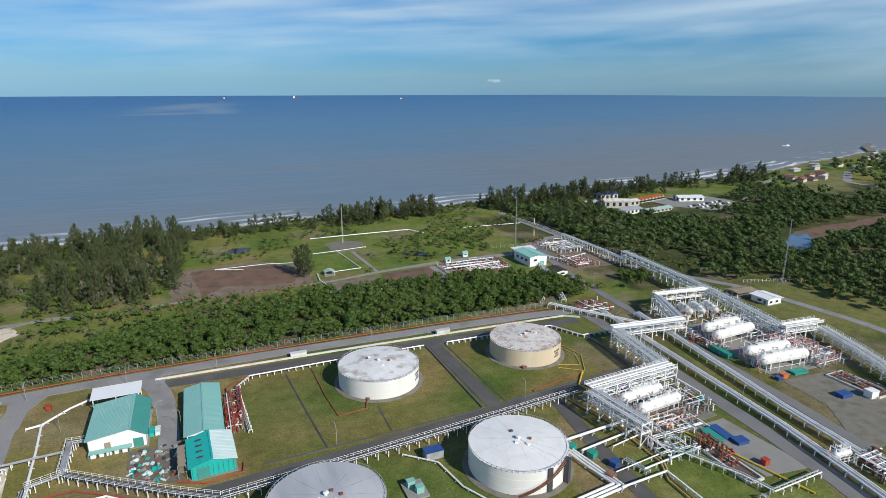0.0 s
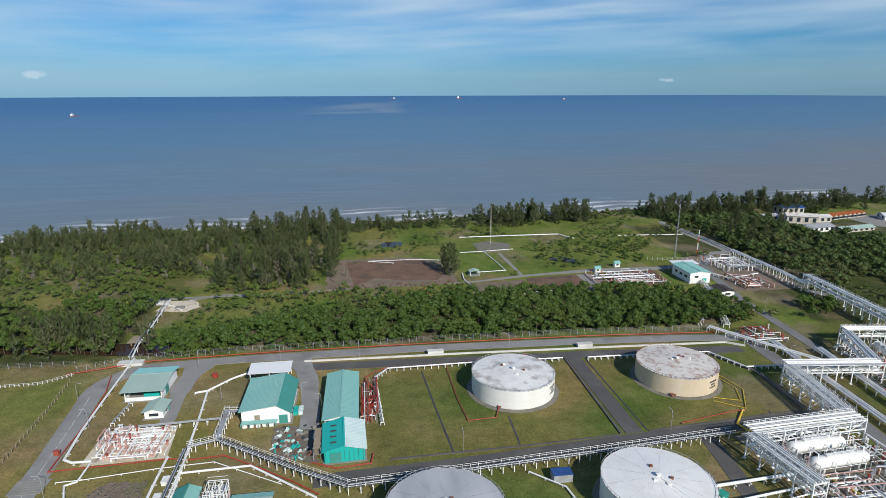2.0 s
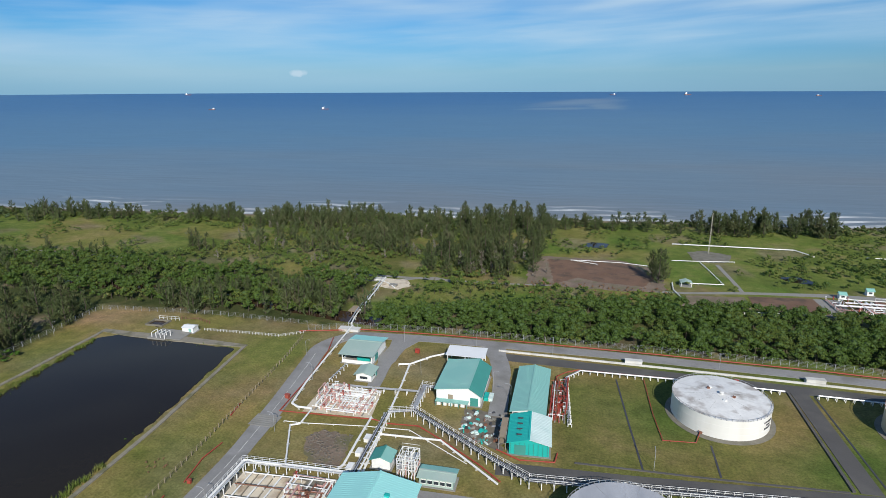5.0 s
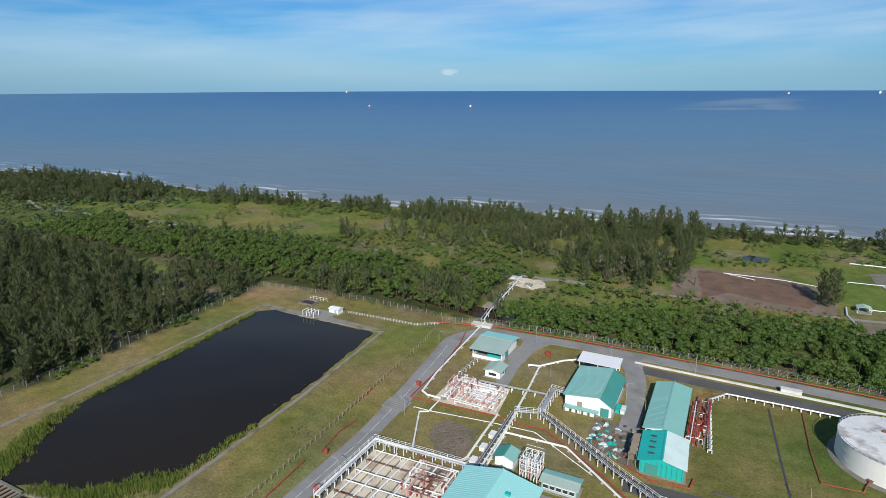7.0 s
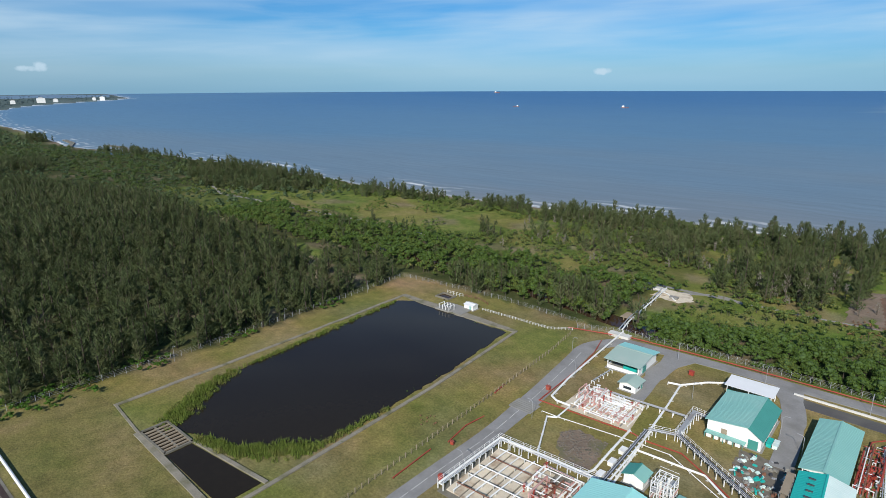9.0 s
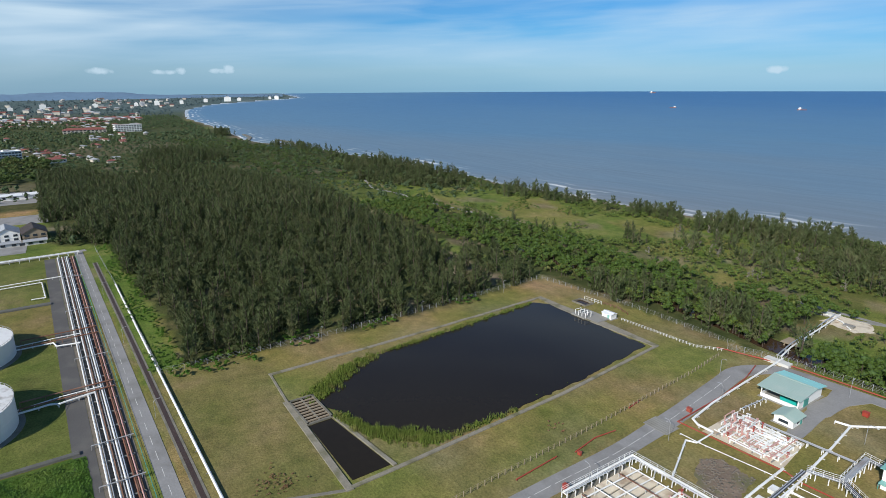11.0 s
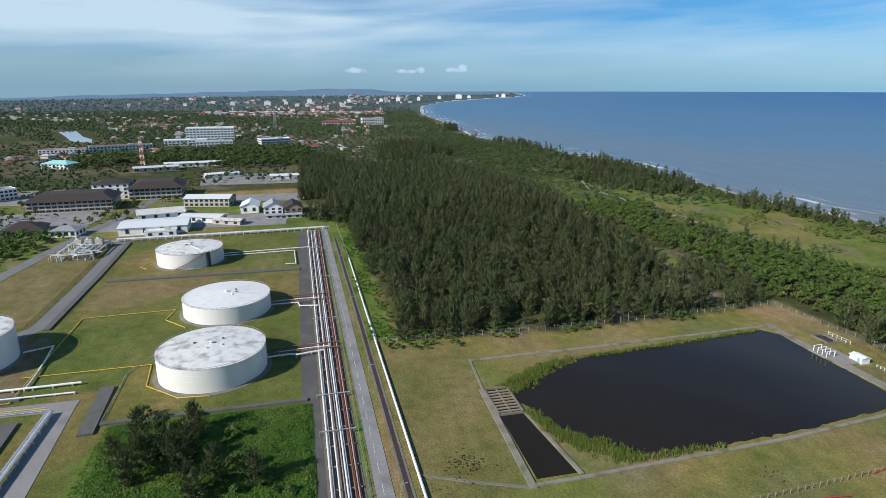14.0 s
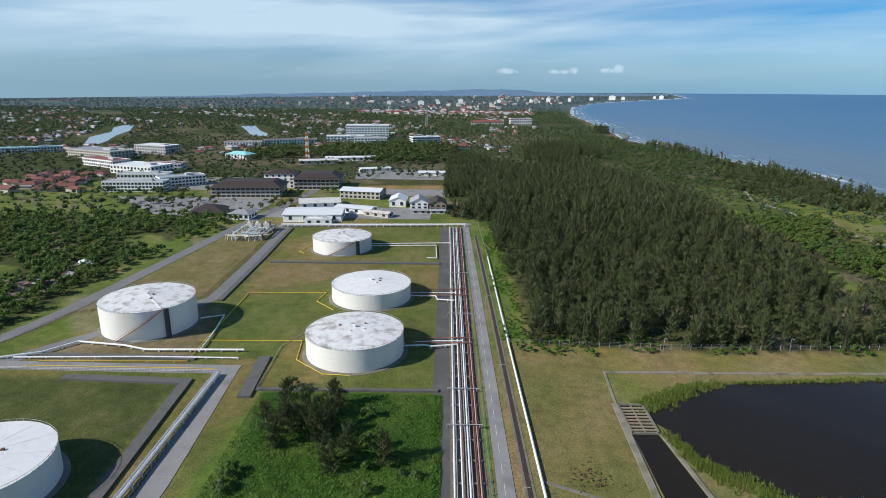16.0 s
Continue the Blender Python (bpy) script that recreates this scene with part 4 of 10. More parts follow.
road("road_13", [(-180, -167), (-257, -108.5), (-330, -110), (-407, -114)], 7, "grey lane along the bund", "asphalt_mid", z=0.11)
road("road_14", [(-180, -200), (-207, -176), (-237, -169), (-392, -151), (-500, -135), (-640, -118)], 8, "grey public road beside the tank farm", "asphalt_mid", z=0.12)
road("road_15", [(-411, -122), (-414, -60), (-424, 22)], 5, "grey cross road behind the tank farm", z=0.14)
road("road_16", [(206, 318), (175, 313), (137, 315), (91, 310), (60, 303), (11, 303.5), (-28, 299), (-75, 298.5), (-117, 298)], [5, 6, 5, 3.5, 2.5, 2.0, 1.8, 2.6, 2.6], "pale gravel track across the clearing", "concrete", z=0.06)
road("road_17", [(89, 360), (90.5, 330), (91, 311)], 2.2, "grey footpath to the mast pad", "concrete", z=0.07)
road("road_18", [(206, 318), (222, 340), (238, 340), (236, 430)], [6, 6, 5, 3], "pale track towards the shore", "concrete", z=0.12)
road("road_19", [(232, 265), (262, 205), (268, 150), (262, 60)], 5, "grey outer road of the plant", z=0.1)
road("road_20", [(781, 487), (690, 430), (683, 404), (720, 330), (800, 280)], 9, "grey coastal road bend", z=0.2)
road("road_21", [(481, 390), (520, 420), (586, 459), (690, 500)], 6, "pale track to the shore village", "concrete", z=0.2)
road("road_22", [(-640, 330), (-576, 305), (-533, 290), (-488, 296), (-447, 293), (-395, 298), (-333, 301), (-264, 300), (-240, 296)], 3.4, "pale dirt track through the scrub", "concrete", z=0.07)
road("road_23", [(-120, 290), (-99, 289), (-85, 294), (-70, 302), (-58, 297)], 3.0, "pale gravel track in the scrub", "concrete", z=0.05)
# centre line dashes and edge
line = Shape()
for k in range(26):
    t0 = 22 + k * 7.4
    xs = np.interp([t0, t0 + 6], [18.5, 60, 102, 128, 157, 190, 206], [-84, -85, -85.2, -84.6, -86.5, -90, -92.5])
    if t0 + 6 < 205:
        line.ribbon([(xs[0], t0), (xs[1], t0 + 6)], 0.16, 0.12, 0.136)
single("lane_marking", line, M["concrete_white"], "worn white centre line on asphalt", "marking", "structure")

# pads and yards
def pad(name, poly, material, label, z=0.08, thick=0.3):
    return single(name, Shape().prism(poly, z - thick, z), M[material], label, "pavement", "structure")


pad("pavement_1", [(-80, 100), (-80, 125), (-51, 128), (-49, 100)], "concrete_old", "stained concrete base of the separator basins", 0.09)
pad("pavement_2", ragged([(-69.6, 144), (-66, 149), (-56, 148), (-55, 140), (-54.2, 133), (-58, 132), (-64, 134), (-66.5, 137)], 1.2, 0.6), "grey_earth", "dark gravel heap on grass", 0.12)
pad("pavement_3", [(-77, 157.5), (-54, 158.5), (-56, 176), (-77, 175)], "paving_tan", "stained concrete pad under the manifold", 0.09)
pad("pavement_4", ragged([(-19.6, 357), (-8, 358), (37.3, 356), (54, 341), (54, 306), (40, 301), (11.8, 300), (-18, 302)], 3, 1.1), "grey_earth", "bare grey-brown earth clearing", 0.10)
pad("pavement_41", ragged([(-9, 351), (12, 353), (37, 353), (50, 326), (43, 309), (22, 312), (9, 318), (-3, 304)], 2, 0.8), "red_earth", "dug reddish brown earth in the clearing", 0.14)
pad("pavement_42", ragged([(58, 284), (89, 286), (90, 303), (62, 300)], 2, 0.6), "grey_earth", "bare brown earth beside the track", 0.09)
pad("pavement_5", ragged([(76.5, 386), (88, 391), (102, 383), (97, 367), (86, 363), (77, 367)], 2.5, 0.5), "concrete_old", "weathered concrete mast pad", 0.10)
pad("pavement_6", [(92, 305), (122, 308), (122, 283), (91, 286)], "red_earth", "bare brown earth pad", 0.10)
pad("pavement_7", [(122, 283), (122, 308), (134, 308), (132, 283)], "concrete", "grey gravel hardstanding", 0.09)
pad("pavement_8", [(186, 126), (212, 124), (205, 88), (172, 86), (172, 92), (184, 108)], "concrete_old", "bare stained concrete and earth yard", 0.09)
pad("pavement_9", [(132, 116), (146, 116), (148, 88), (133, 90)], "concrete", "pale concrete laydown", 0.09)
pad("pavement_10", [(188, 178), (232, 178), (226, 128), (186, 128)], "concrete", "pale concrete floor of the vessel yard", 0.08)
pad("pavement_11", [(112, 146), (146, 147), (146, 118), (116, 116)], "concrete_old", "concrete floor under two vessels", 0.085)
pad("pavement_12", ragged([(-26, 170), (-12, 171), (-11.5, 150), (-25, 154)], 1.6, 0.8), "gravel", "littered gravel yard", 0.08)
pad("pavement_13", [(196, 330), (232, 345), (236, 268), (192, 268)], "grey_earth", "bare stained ground of the shore manifold", 0.065)
pad("pavement_14", [(122, 284), (150, 310), (170, 309), (164, 283)], "red_earth", "bare earth under the manifold pipes", 0.05)
pad("pavement_15", [(-36, 128.5), (-10, 129), (-10, 116), (-36, 112)], "asphalt", "grey asphalt apron", 0.085)
pad("pavement_17", ragged([(533, 295), (470, 287), (432, 288), (401, 281), (356, 252), (353, 238), (393, 260), (441, 268), (483, 266), (540, 280)], 5, 1.2), "red_earth", "brown mud banks of the tidal creek", 0.06)
pad("pavement_18", ragged([(-278, -228), (-292, -220), (-284, -201), (-258, -195), (-250, -207)], 3, 1.2), "gravel", "bare sandy yard beside the shacks", 0.06)
pad("pavement_16", [(395, 430), (465, 436), (470, 385), (418, 366), (396, 394)], "concrete", "grey yard by the shore", 0.1)
for k, (poly, mt) in enumerate([([(-574, -85), (-635, -88), (-640, 0), (-580, 2)], "ground"), ([(-440, -150), (-438, -10), (-480, -8), (-486, -140)], "asphalt"), ([(-540, -100), (-538, 5), (-576, 5), (-574, -100)], "asphalt"),
                               ([(-640, -100), (-640, 5), (-720, 5), (-720, -110)], "asphalt"), ([(-440, -225), (-440, -152), (-520, -150), (-520, -300)], "asphalt"), ([(-560, -270), (-560, -215), (-640, -215), (-640, -330)], "asphalt")]):
    if mt != "ground":
        pad("pavement_%d" % (20 + k), poly, mt, "grey paved yard of the office park", 0.1)

# ponds
PONDS = [
    ("water_pond", [(-164, 67), (-172, 76), (-179, 92), (-183, 146), (-187, 192), (-181, 197), (-125, 195), (-120, 150), (-118, 101), (-122, 88), (-128, 80), (-134, 76), (-150, 72)], "pond", 0.14, "still dark brown settling pond"),
    ("water_basin", [(-148, 61), (-148, 68.5), (-117, 72), (-117, 60.5)], "pond", 0.14, "black water in a concrete basin"),
    ("water_pool", [(10, 389), (15, 384), (27, 386), (29, 396), (18, 399)], "pond", 0.14, "small dark blue pool in the grass"),
    ("water_pool", [(116, 342), (120, 334), (131, 331), (134, 336), (126, 344)], "pond", 0.14, "small dark pool among the bushes"),
    ("water_creek", [(-300, 262), (-260, 250), (-170, 243), (-139, 239), (-118, 236), (-93, 231), (-77, 229), (-70, 234), (-78, 243), (-93, 243), (-125, 247), (-170, 254), (-260, 262)], "creek", 0.06, "brown tidal creek between mangroves"),
    ("water_inlet", [(357, 246), (372, 246), (394, 262), (408, 276), (396, 279), (366, 262)], "river", 0.1, "pale water of a tidal inlet"),
    ("water_river", [(-980, -592), (-1006, -627), (-1128, -692), (-1257, -722), (-1390, -792), (-1490, -815), (-1480, -790), (-1292, -701), (-1172, -664), (-1052, -614)], "river", 0.3, "pale winding river"),
    ("water_river", [(-1485, -522), (-1510, -494), (-1332, -424), (-1260, -386), (-1190, -366), (-1215, -408), (-1329, -454)], "river", 0.3, "pale winding river"),
    ("water_inlet", [(-985, 395), (-960, 380), (-1040, 350), (-1080, 345), (-1090, 365), (-1030, 385)], "river", 0.2, "pale creek mouth behind the beach"),
]
for name, poly, mt, z, label in PONDS:
    single(name, Shape().prism(ragged(poly, 2.0, 0.5), z - 0.4, z) if mt != "river" and name != "water_basin" else Shape().prism(poly, z - 0.4, z), M[mt], label, "pond", "structure")
rim = Shape()
rim.ribbon(ragged([(-187.5, 62), (-188.2, 130), (-190.4, 200)], 7, 0.25)[:20], 1.5, -0.2, 0.34)
rim.ribbon([(-191, 199.6), (-176, 198.3), (-160, 198.6), (-122, 198)], [2.6, 4.2, 5.5, 2.4], -0.2, 0.36)
rim.ribbon([(-122.2, 199), (-117, 140), (-114.8, 76), (-114.4, 58)], 1.3, -0.2, 0.35)
rim.ribbon([(-165.5, 60.2), (-113.5, 58.2)], 2.0, -0.2, 0.38)
rim.ribbon([(-188, 62.5), (-165, 60.5)], 0.8, -0.2, 0.25)
rim.ribbon([(-148.5, 69.6), (-116, 73)], 1.2, -0.2, 0.37)
single("pond_edge", rim, M["concrete_pale"], "weathered concrete pond edge", "edging", "structure")
single("weir_pit", Shape().prism([(-164.5, 61.2), (-164.5, 68.6), (-148.6, 68.6), (-148.6, 61.2)], -0.2, 0.16), M["pond"], "black water under the weir beams", "pond", "structure")
single("weir_frame", Shape().box(-156.6, 60.9, 0.05, 16.6, 0.7, 0.55).box(-156.6, 69, 0.05, 16.6, 0.7, 0.55).box(-164.8, 65, 0.05, 0.7, 8.6, 0.55).box(-148.6, 65, 0.05, 0.7, 8.6, 0.55).box(-156.6, 65, 0.05, 16, 0.5, 0.4), M["concrete_old"], "weathered concrete frame of the weir", "frame", "structure")
for k in range(8):
    single("weir_beam", Shape().box(-162.8 + k * 1.8, 65, 0.15, 0.55, 8.2, 0.35), M["timber"], "dark weathered beam across the weir basin", "beam", group="weir beams of the pond inlet")
single("drain_channel", Shape().ribbon([(-114, 58), (-119, 45), (-126, 30)], 1.0, -0.1, 0.2), M["concrete_old"], "old concrete drain channel", "drain", "structure")

# ---- trees ----
rng = np.random.default_rng(7)
ICO_V = np.array([(0, 0, 1)] + [(0.894 * math.cos(a), 0.894 * math.sin(a), 0.447) for a in np.radians(range(0, 360, 72))] + [(0.894 * math.cos(a), 0.894 * math.sin(a), -0.447) for a in np.radians(range(36, 396, 72))] + [(0, 0, -1)])
ICO_F = np.array([(0, 1 + k, 1 + (k + 1) % 5) for k in range(5)] + [(1 + k, 6 + k, 1 + (k + 1) % 5) for k in range(5)] + [(1 + (k + 1) % 5, 6 + k, 6 + (k + 1) % 5) for k in range(5)] + [(11, 6 + (k + 1) % 5, 6 + k) for k in range(5)])


def trunk_arrays(h, r, n=5, lean=0.0):
    zs = np.array([0, 0.35, 0.7, 1.0]) * h
    rs = np.array([1, 0.75, 0.45, 0.12]) * r
    a = 2 * math.pi * np.arange(n) / n
    V = np.concatenate([np.stack([q * np.cos(a) + lean * z, q * np.sin(a), np.full(n, z)], -1) for z, q in zip(zs, rs)])
    F = []
    for i in range(3):
        for k in range(n):
            p0, p1, p2, p3 = i * n + k, i * n + (k + 1) % n, (i + 1) * n + (k + 1) % n, (i + 1) * n + k
            F += [(p0, p1, p2), (p0, p2, p3)]
    return V, np.array(F)


def limbs(points, r, base):
    """Thin three sided limbs from the trunk out to points."""
    V, F = [], []
    for q in points:
        a = np.array(base + [q[2] * 0.72])
        o = len(V)
        for s in range(3):
            t = 2 * math.pi * s / 3
            V.append(a + np.array([r * math.cos(t), r * math.sin(t), 0]))
        V.append(q)
        F += [(o, o + 1, o + 3), (o + 1, o + 2, o + 3), (o + 2, o, o + 3)]
    return np.array(V), np.array(F)


def casuarina_arrays(h, spread, tufts, blades=3, size=1.0, bare=0.04, droop=0.0):
    """Feathery sprays along rising limbs of uneven reach: each spray is a few long narrow blades."""
    V, F = [], []
    count = max(9, tufts // 7)
    lean = rng.normal(size=2) * 0.05
    for k in range(count):
        u = bare + (0.97 - bare) * ((k + rng.random()) / count) ** 1.05
        a = k * 2.4 + rng.normal() * 0.7
        reach = spread * (0.35 + 0.75 * rng.random()) * min(1.0, 0.55 + 3 * u) * (1.02 - u) ** 0.62
        rise = (0.3 + 0.5 * u + rng.normal() * 0.16 - droop)
        for _ in range(max(2, round(tufts / count * (0.6 + 0.8 * reach / spread)))):
            q = 0.2 + 0.85 * rng.random() ** 0.7
            c = np.array([reach * q * math.cos(a) + lean[0] * u * h, reach * q * math.sin(a) + lean[1] * u * h, u * h * 0.93 + rise * reach * q]) + rng.normal(size=3) * 0.34 * size
            for _ in range(blades):
                d = np.array([0.8 * math.cos(a) + rng.normal() * 0.45, 0.8 * math.sin(a) + rng.normal() * 0.45, 0.75 + 0.8 * u - 1.6 * droop + rng.normal() * 0.4])
                d /= np.linalg.norm(d)
                s = np.cross(d, rng.normal(size=3))
                s /= np.linalg.norm(s) + 1e-9
                ln, w = size * (0.9 + 1.0 * rng.random()) * (1.15 - 0.4 * u), size * (0.10 + 0.12 * rng.random())
                b = c - d * ln * 0.45
                o = len(V)
                V += [b + s * w, b - s * w, c + d * ln * 0.7]
                F.append((o, o + 1, o + 2))
    return np.array(V), np.array(F)


def broad_arrays(w, h, lobes, leaves, size, low=0.25):
    """Heaped crown: many uneven lumps, the larger below, with leaf clumps standing off them in all directions."""
    cores, V, F = [], [], []
    CV, CF = [], []
    for k in range(lobes):
        a, q = rng.random() * 2 * math.pi, (0 if k == 0 else (0.30 + 0.55 * rng.random() ** 0.7) * w)
        r = w * (0.56 if k == 0 else 0.24 + 0.20 * rng.random())
        z = h - r * 0.8 - (0 if k == 0 else (0.1 + 0.5 * (q / w) ** 1.5) * h * (0.5 + 0.6 * rng.random()))
        z = max(z, low * h + r * 0.4)
        cores.append((q * math.cos(a), q * math.sin(a), z, r))
        jit = ICO_V * (1 + rng.normal(size=(12, 1)) * 0.14)
        o = 12 * k
        CV.append(jit * np.array([r, r, r * 0.82]) * 0.64 + np.array([q * math.cos(a), q * math.sin(a), z]))
        CF.append(ICO_F + o)
    weights = np.array([c[3] ** 2 for c in cores])
    pick = rng.choice(len(cores), leaves, p=weights / weights.sum())
    for k in pick:
        x, y, z, r = cores[k]
        d = rng.normal(size=3)
        d[2] = abs(d[2]) * 0.9 - 0.3
        d /= np.linalg.norm(d)
        c = np.array([x, y, z]) + d * np.array([r, r, r * 0.85]) * (0.60 + 0.52 * rng.random())
        nrm = d + rng.normal(size=3) * 0.75
        s = np.cross(nrm, rng.normal(size=3))
        s /= np.linalg.norm(s) + 1e-9
        t = np.cross(nrm, s)
        t /= np.linalg.norm(t) + 1e-9
        e = size * (0.55 + 0.8 * rng.random())
        o = len(V)
        V += [c + s * e, c - s * e * 0.5 + t * e * 0.85, c - s * e * 0.4 - t * e * 0.9]
        F.append((o, o + 1, o + 2))
    return np.array(V), np.array(F), np.concatenate(CV), np.concatenate(CF)


def merged(*arrays):
    """Joins (V, F, material index) triples."""
    V, F, I, o = [], [], [], 0
    for v, f, i in arrays:
        V.append(v)
        F.append(f + o)
        I.append(np.full(len(f), i))
        o += len(v)
    return np.concatenate(V), np.concatenate(F), np.concatenate(I)


def grown(name, templates, places, materials, label, category, z=0.0):
    """Many trees or bushes that nobody could count, in one mesh. places: x, y, scale."""
    V, F, I, o = [], [], [], 0
    for x, y, s in places:
        v, f, i = templates[rng.integers(len(templates))]
        a = rng.random() * 2 * math.pi
        c, sn = math.cos(a) * s, math.sin(a) * s
        hs = s * (0.88 + 0.24 * rng.random())
        V.append(np.stack([v[:, 0] * c - v[:, 1] * sn + x, v[:, 0] * sn + v[:, 1] * c + y, v[:, 2] * hs + z + float(far_rise(x, y))], -1))
        F.append(f + o)
        I.append(i)
        o += len(v)
    ob = new(name, np_mesh(name, np.concatenate(V), np.concatenate(F), materials, np.concatenate(I)))
    return tagged(ob, label, category, kind="stuff")


def spread_over(x0, x1, y0, y1, step, keep):
    """Jittered places on a grid where keep(x, y) says so."""
    xs, ys = np.meshgrid(np.arange(x0, x1, step), np.arange(y0, y1, step))
    xs, ys = xs.ravel() + rng.uniform(-0.75, 0.75, xs.size) * step, ys.ravel() + rng.uniform(-0.75, 0.75, ys.size) * step
    k = keep(xs, ys)
    return xs[k], ys[k]


def with_scale(x, y, lo, hi):
    return list(zip(x, y, rng.uniform(lo, hi, len(x))))


def casuarina_kind(h, spread, tufts, **kw):
    v, f = casuarina_arrays(h, spread, tufts, **kw)
    tv, tf = trunk_arrays(h * 0.97, 0.022 * h)
    return (tv, tf), (v, f)


NEAR_CAS = [casuarina_kind(15.5, 4.7, 190, size=1.12) for _ in range(9)]
FAR_CAS = [casuarina_kind(15.5, 4.0, 44, size=2.1) for _ in range(8)]
as_stuff = lambda kinds: [merged((*a, 0), (*b, 1)) for a, b in kinds]

# the plantation: rows of the edge as single trees, the rest as one wood
px, py = spread_over(-430, -203, 28, 228, 6.9, lambda x, y: in_poly(x, y, PLANTATION))
thin = in_poly(px, py, [(-245, 182), (-222, 190), (-222, 206), (-262, 210), (-300, 216), (-296, 206), (-262, 198)]) & (rng.random(len(px)) < 0.65)
px, py = px[~thin], py[~thin]
edge = (px > -226) | ((py < 50) & (px > -420))
lone = set(np.flatnonzero(edge)[:80].tolist())
stuff_pl = [i for i in range(len(px)) if i not in lone]
grown("plantation_wood", as_stuff(NEAR_CAS), [(px[i], py[i], 0.62 + 0.55 * rng.random() ** 1.1) for i in stuff_pl], [M["bark"], M["casuarina_leaf"]], "dense dark olive casuarina plantation", "wood")
fx, fy = spread_over(-800, -430, 0, 232, 6.2, lambda x, y: in_poly(x, y, PLANTATION) & (bumps(x, y, 60, 6.0) > -0.62))
grown("plantation_wood", as_stuff(FAR_CAS), with_scale(fx, fy, 0.8, 1.1), [M["bark"], M["casuarina_leaf"]], "dense dark casuarina plantation further off", "wood")


def tree_things(name, kinds, places, label, category, group, leaf="casuarina_leaf"):
    meshes = [(np_mesh("trunk", *a, [M["bark"]]), np_mesh("crown", *b, [M[leaf]])) for a, b in kinds]
    for x, y, s in places:
        tm, cm = meshes[rng.integers(len(meshes))]
        e = thing(name, x, y, -0.05 + float(far_rise(x, y)) - (0.6 if inland(x, y) < 14 else 0), rng.random() * 360, label, category, group)
        e.scale = (s, s, s * rng.uniform(0.9, 1.12))
        part("trunk", tm, None, e)
        part("crown", cm, None, e)


tree_things("casuarina_tree", NEAR_CAS, [(px[i], py[i], rng.uniform(0.8, 1.08)) for i in sorted(lone)], "slender dark olive casuarina at the plantation edge", "tree", "trees of the plantation edge")

# the tall grove and the shore trees
TALL_CAS = [casuarina_kind(20, 6.2, 330, size=1.15, bare=0.08) for _ in range(6)]
SHORE_CAS = [casuarina_kind(13, 5.2, 130, size=1.35, bare=0.06, droop=0.1) for _ in range(6)]
gx1, gy1 = spread_over(-72, -4, 308, 446, 8.6, lambda x, y: (bumps(x, y, 20, 1.5) > -0.35) & ((x < -14) | (y > 395)))
gn = gy1 < 350
grown("grove_wood", as_stuff(TALL_CAS), with_scale(gx1[~gn], gy1[~gn], 0.65, 0.95), [M["bark"], M["casuarina_leaf"]], "tall grey-green casuarina grove", "wood")
tree_things("casuarina_tree", TALL_CAS, with_scale(gx1[gn], gy1[gn], 0.7, 1.05), "tall grey-green casuarina in a dense grove", "tree", "trees of the tall grove")
tree_things("bare_tree", [casuarina_kind(15, 4.6, 60, size=1.2, bare=0.2) for _ in range(3)], [(-44, 314, 0.9), (-37.7, 320, 1.0), (-32, 327, 0.85), (-49, 312, 0.8), (-28, 341, 0.9), (-63, 313, 0.75), (-56, 318, 0.8), (-22, 336, 0.6), (-8, 322, 0.45), (-14, 314, 0.4)], "grey half-leafless casuarina at the grove edge", "tree", "bare trees of the grove", leaf="dead_twig")
tree_things("casuarina_tree", TALL_CAS, [(51, 317, 1.0), (54, 321, 0.9), (48, 322, 0.82)], "tall broad dark casuarina beside the clearing", "tree", "trees beside the clearing")
sx1 = np.concatenate([rng.uniform(-330, -20, 40), rng.uniform(-20, 90, 26), rng.uniform(88, 190, 56), rng.uniform(-60, 0, 14)])
tree_things("casuarina_tree", SHORE_CAS, [(x, float(np.interp(x, SHORE_X, SHORE_Y)) - rng.uniform(20, 52), rng.uniform(0.55, 1.0) * (1.35 if x > 88 else 1.0)) for x in sx1], "wind-blown casuarina behind the beach", "tree", "trees behind the beach")

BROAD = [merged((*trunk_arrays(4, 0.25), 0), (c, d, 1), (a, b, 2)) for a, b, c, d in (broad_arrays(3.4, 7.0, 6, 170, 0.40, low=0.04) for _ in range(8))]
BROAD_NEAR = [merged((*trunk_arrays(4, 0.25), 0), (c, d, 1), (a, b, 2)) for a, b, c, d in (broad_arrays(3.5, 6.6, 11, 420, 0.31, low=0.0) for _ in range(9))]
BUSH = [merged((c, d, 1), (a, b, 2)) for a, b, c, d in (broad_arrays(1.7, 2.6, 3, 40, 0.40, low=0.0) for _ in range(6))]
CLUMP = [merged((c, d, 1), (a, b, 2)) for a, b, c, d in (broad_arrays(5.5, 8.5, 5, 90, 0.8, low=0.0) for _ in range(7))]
WIDE_CAS = [casuarina_kind(13, 5.4, 520, size=1.0, bare=0.0) for _ in range(5)]
FAR_CLUMP = [merged((c, d, 1), (a, b, 2)) for a, b, c, d in (broad_arrays(5.5, 8.0, 2, 22, 1.35, low=0.0) for _ in range(8))]
HEAP = [merged((c, d, 1), (a, b, 2)) for a, b, c, d in (broad_arrays(9, 6.5, 1, 12, 2.0, low=0.0) for _ in range(8))]
LEAVES = lambda leaf: [M["bark"], M["shaded_core"], M[leaf]]

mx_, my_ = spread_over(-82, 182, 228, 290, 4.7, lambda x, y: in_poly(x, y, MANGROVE))
